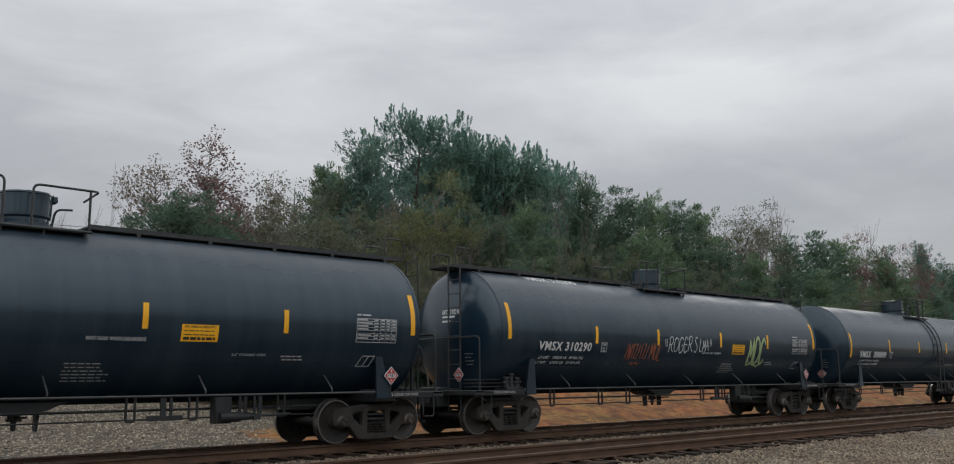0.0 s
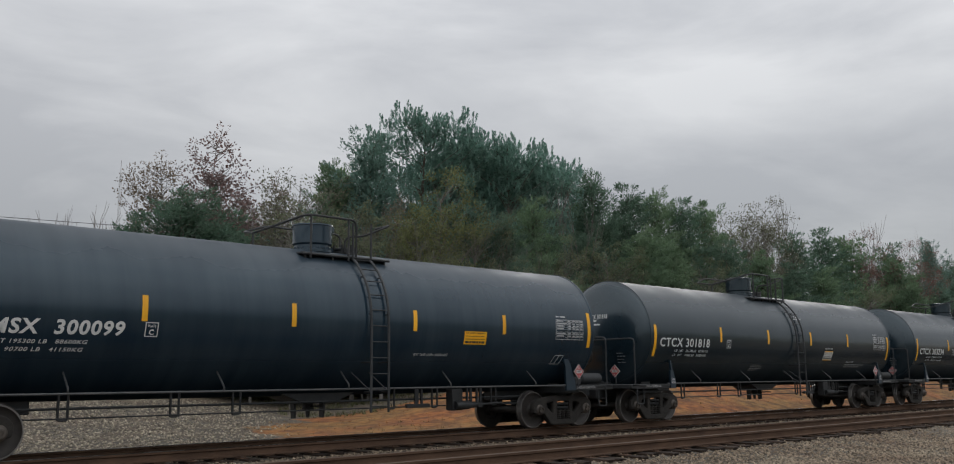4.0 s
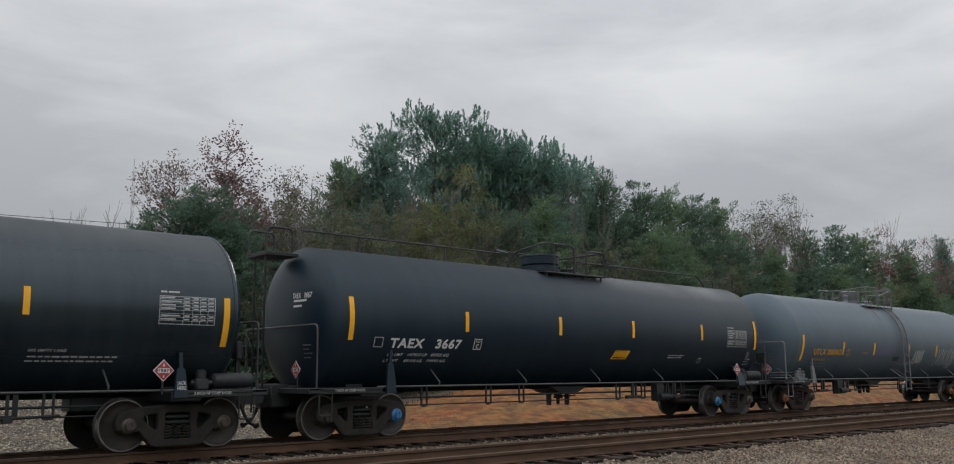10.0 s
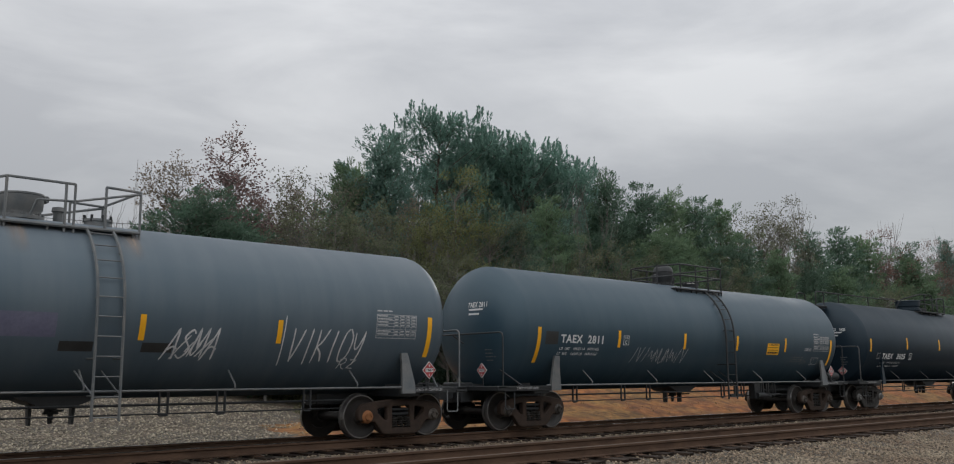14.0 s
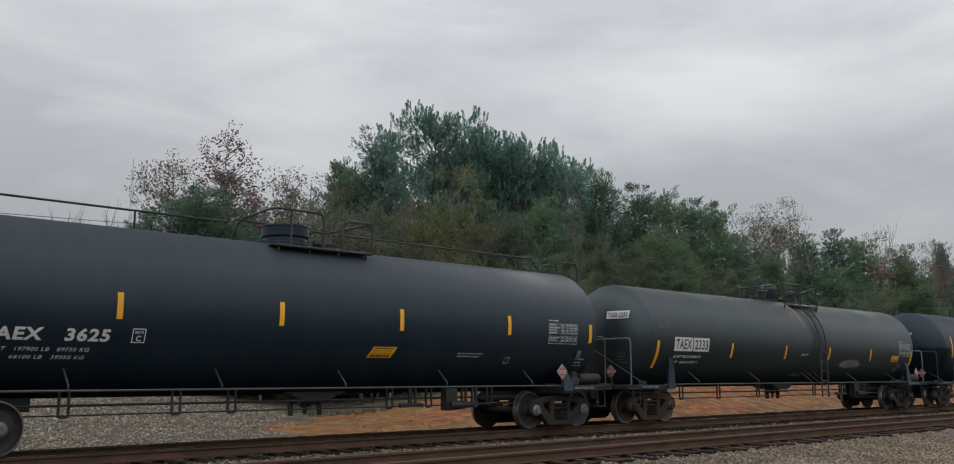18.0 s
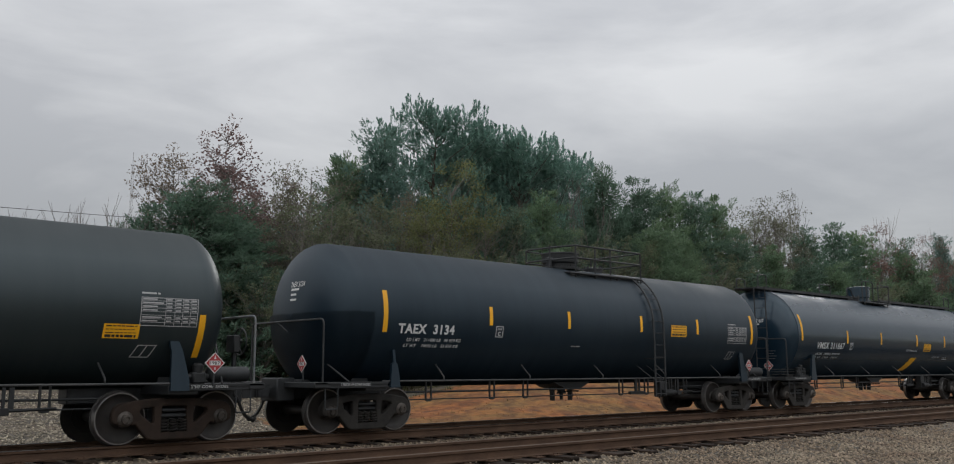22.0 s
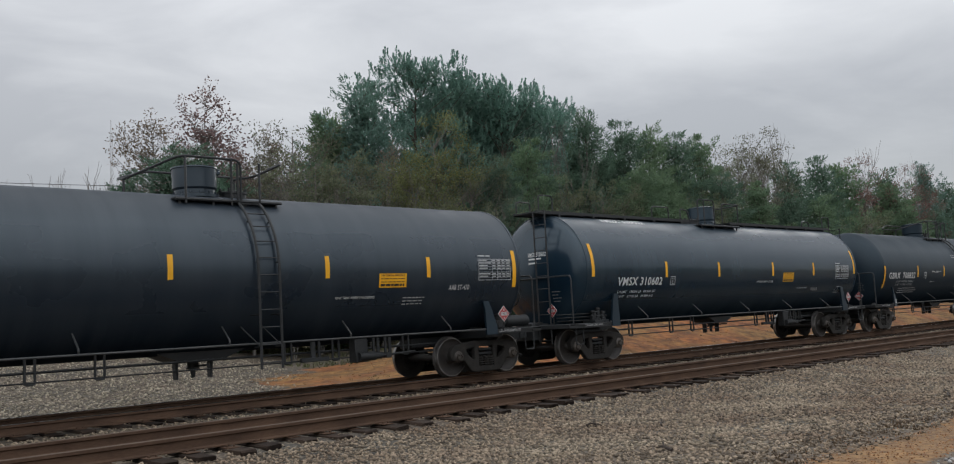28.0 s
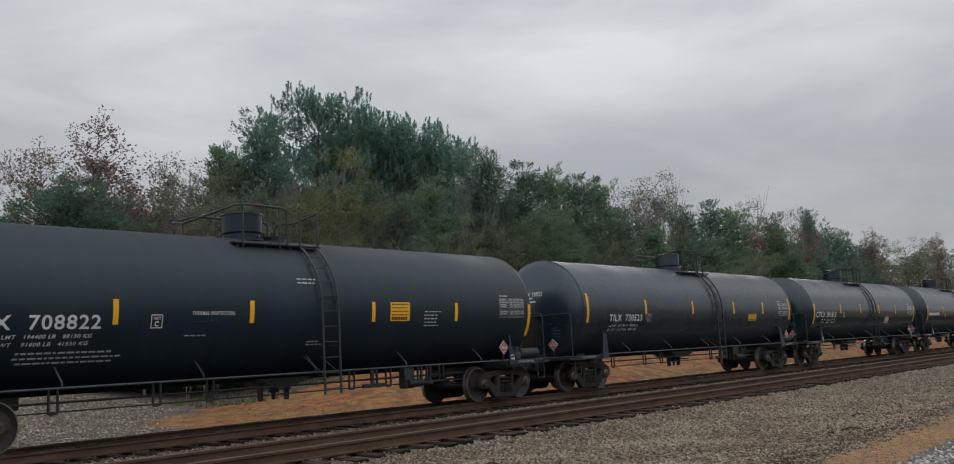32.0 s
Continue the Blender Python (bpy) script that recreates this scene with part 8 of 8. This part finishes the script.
# far woods behind the open end
rnd = random.Random(9)
quads = []
for i in range(34000):
    az = rnd.uniform(0, 26) if rnd.random() < 0.6 else rnd.uniform(60, 86)
    dist = rnd.uniform(150, 190) if az < 40 else rnd.uniform(230, 300)
    top = (5.6 + 0.7 * math.sin(az * 1.3) + 0.5 * math.sin(az * 3.7) + 0.5 * math.sin(az * 9.1) + rnd.gauss(0, 0.35)) if az < 40 else 4.0 + 0.35 * math.sin(az * 2.1)
    x, y, z = planted(az, dist)
    h = dist * math.tan(radians(top))
    c = Vector((x, y, z + h * rnd.random() ** 0.7))
    a = (unit(rnd) + Vector((0, 0, 0.6))).normalized()
    quads.append((c, a, unit(rnd) + Vector((0, 0, 1.2)), rnd.uniform(0.5, 1.3), rnd.uniform(0.18, 0.45)))
back = []
for i in range(5200):
    x, y = rnd.uniform(-95, 120), rnd.uniform(-46, -34)
    h = 7.2 + 1.3 * math.sin(x * 0.21) + 0.9 * math.sin(x * 0.53 + 1)
    a = (unit(rnd) + Vector((0, 0, 0.6))).normalized()
    back.append((Vector((x, y, -0.6 + h * rnd.random() ** 0.8)), a, unit(rnd) + Vector((0, 0, 1)), rnd.uniform(0.9, 1.8), rnd.uniform(0.5, 0.9)))
tagged(new("woods_behind", leaf_mesh(blades_of(back), LEAF["olive"])), "dull green edge of woods across the open ground", "woods", kind="stuff")
FAR_LEAF = leaves("distant_brown_woods", (0.150, 0.138, 0.118), (0.235, 0.205, 0.168), 0.35)
tagged(new("far_woods", leaf_mesh(blades_of(quads), FAR_LEAF)), "distant grey-brown autumn woods", "woods", kind="stuff")

# ---- low white building beyond the scrub ----
ROOF_WHITE = material("white_metal_roof", (0.55, 0.57, 0.58), 0.5, 0.2, (0.68, 0.69, 0.70), 1.5, 20, 0.5, 0.05, stretch=(1, 6, 1))
WALL_GREY = material("pale_grey_wall", (0.34, 0.35, 0.36), 0.8, 0, (0.42, 0.42, 0.42), 2, 30, 0.5, 0.05)
GLASS = material("dark_window_glass", (0.02, 0.025, 0.03), 0.12, 0, None, 2, 20, 0.5, 0.0)
shed = tagged(new("low_building"), "long low white metal-roofed building beyond the scrub", "building")
bx, by, bz = planted(14.5, 84)
shed.matrix_basis = pose(bx, by, bz, 0, 0, -8)
bm = bmesh.new()
box(bm, -16, 12, 0, 14, 0, 5.6, 0.05)
part("wall", bm, WALL_GREY, shed)
bm = bmesh.new()
prism(bm, [(-16.6, 5.6), (12.6, 5.6), (12.6, 6.2), (-16.6, 6.2)], -0.7, 14.7)
vs = [bm.verts.new(p) for p in ((-16.6, -0.7, 6.2), (12.6, -0.7, 6.2), (12.6, 7, 7.2), (-16.6, 7, 7.2), (12.6, 14.7, 6.2), (-16.6, 14.7, 6.2))]
bm.faces.new((vs[0], vs[1], vs[2], vs[3]))
bm.faces.new((vs[3], vs[2], vs[4], vs[5]))
bm.faces.new((vs[1], vs[4], vs[2]))
bm.faces.new((vs[0], vs[3], vs[5]))
part("roof", bm, ROOF_WHITE, shed)
win = bmesh.new()
box(win, -0.8, 0.8, -0.05, 0.03, -0.6, 0.6, 0.01)
win_mesh = finish(win, GLASS)
for k in range(7):
    put("window", win_mesh, shed, pose(-14 + k * 3.9, 0, 3.6))

# ---- wires and mast ----
WIRE = material("weathered_black_cable", (0.03, 0.03, 0.032), 0.6, 0, None, 3, 20, 0.5, 0.0)
MAST = material("galvanised_mast", (0.30, 0.31, 0.32), 0.6, 0.2, (0.38, 0.38, 0.38), 3, 20, 0.5, 0.0)
for el0, el1, dist in ((9.4, 9.3, 62), (7.5, 7.4, 63)):
    bm = bmesh.new()
    pts = []
    for k in range(25):
        az = -30 + k * 2.45
        d = dist / math.cos(radians(az - 5))
        sag = 0.5 * (1 - ((k - 12) / 12) ** 2)
        pts.append((d * math.sin(radians(az)), d * math.cos(radians(az)), EYE[2] + 63 * math.tan(radians(el0)) - sag))
    tube(bm, pts, 0.022, 4)
    tagged(part("overhead_wire", bm, WIRE, None), "thin dark overhead utility wire", "cable", "overhead wires")
bm = bmesh.new()
wp = planted(-31, 70)
rod(bm, (wp[0], wp[1], wp[2]), (wp[0], wp[1], 13.5), 0.16, 10, 0.11)
box(bm, wp[0] - 1.2, wp[0] + 1.2, wp[1] - 0.06, wp[1] + 0.06, 11.4, 11.55)
tagged(part("utility_pole", bm, BARK, None), "weathered wooden utility pole with a crossarm", "utility pole")
mx, my, mz = planted(21.75, 190)
top = EYE[2] + 190 * math.tan(radians(12.75))
bm = bmesh.new()
for k in range(3):
    a = k * math.tau / 3
    rod(bm, (mx + 0.45 * math.cos(a), my + 0.45 * math.sin(a), mz), (mx + 0.2 * math.cos(a), my + 0.2 * math.sin(a), top - 3), 0.03, 4)
for i in range(22):
    z0, z1 = mz + (top - 3 - mz) * i / 22, mz + (top - 3 - mz) * (i + 1) / 22
    for k in range(3):
        a, b = k * math.tau / 3, (k + 1) * math.tau / 3
        rod(bm, (mx + 0.4 * math.cos(a), my + 0.4 * math.sin(a), z0), (mx + 0.4 * math.cos(b), my + 0.4 * math.sin(b), z1), 0.014, 3)
rod(bm, (mx, my, top - 3.2), (mx, my, top), 0.05, 5)
tagged(part("radio_mast", bm, MAST, None), "slender grey lattice radio mast far away", "mast")


# ---- what moves ----
TRAVEL = [  # seconds, metres that the train has gone
    (0, 0.00), (0.5, 3.89), (1, 7.71), (1.5, 11.59), (2, 15.43), (2.5, 19.31), (3, 23.17), (3.5, 27.05),
    (5.5, 42.64), (6, 46.57), (6.5, 50.42), (7, 54.33), (7.5, 58.21), (8, 62.12), (8.5, 66.31), (9, 70.22),
    (9.5, 74.16), (10, 78.04), (10.5, 81.96), (11, 85.86), (11.5, 89.78), (12, 93.65), (12.5, 97.56), (13, 101.44),
    (13.5, 105.34), (14, 109.21), (14.5, 113.09), (16.5, 128.54), (17, 132.40), (17.5, 136.31), (18, 140.20), (18.5, 144.03),
    (19, 147.88), (19.5, 151.43), (20, 155.32), (20.5, 159.19), (21, 163.00), (21.5, 166.87), (22, 170.73), (22.5, 174.60),
    (23, 178.49), (23.5, 182.34), (24, 186.26), (24.5, 190.14), (25, 194.05), (25.5, 198.00), (27.5, 213.48), (28, 217.37),
    (28.5, 221.32), (29, 225.50), (29.5, 229.47), (30, 233.44), (30.5, 237.39), (31, 241.32), (31.5, 245.29), (32, 249.29),
]


def travelled(t):
    for (t0, s0), (t1, s1) in zip(TRAVEL, TRAVEL[1:]):
        if t <= t1:
            return s0 + (s1 - s0) * (t - t0) / (t1 - t0)
    return TRAVEL[-1][1]


def motions():
    for car, at in CARS:
        walk(car, [(t, pose(at - s, TRAIN_Y, 0)) for t, s in TRAVEL])
    spins = [(k / 15, -math.degrees(travelled(k / 15) / WR)) for k in range(481)]
    for w in WHEELSETS:
        x = w.location.x
        walk(w, [(t, pose(x, 0, WR, 0, a, 0)) for t, a in spins])


motions()
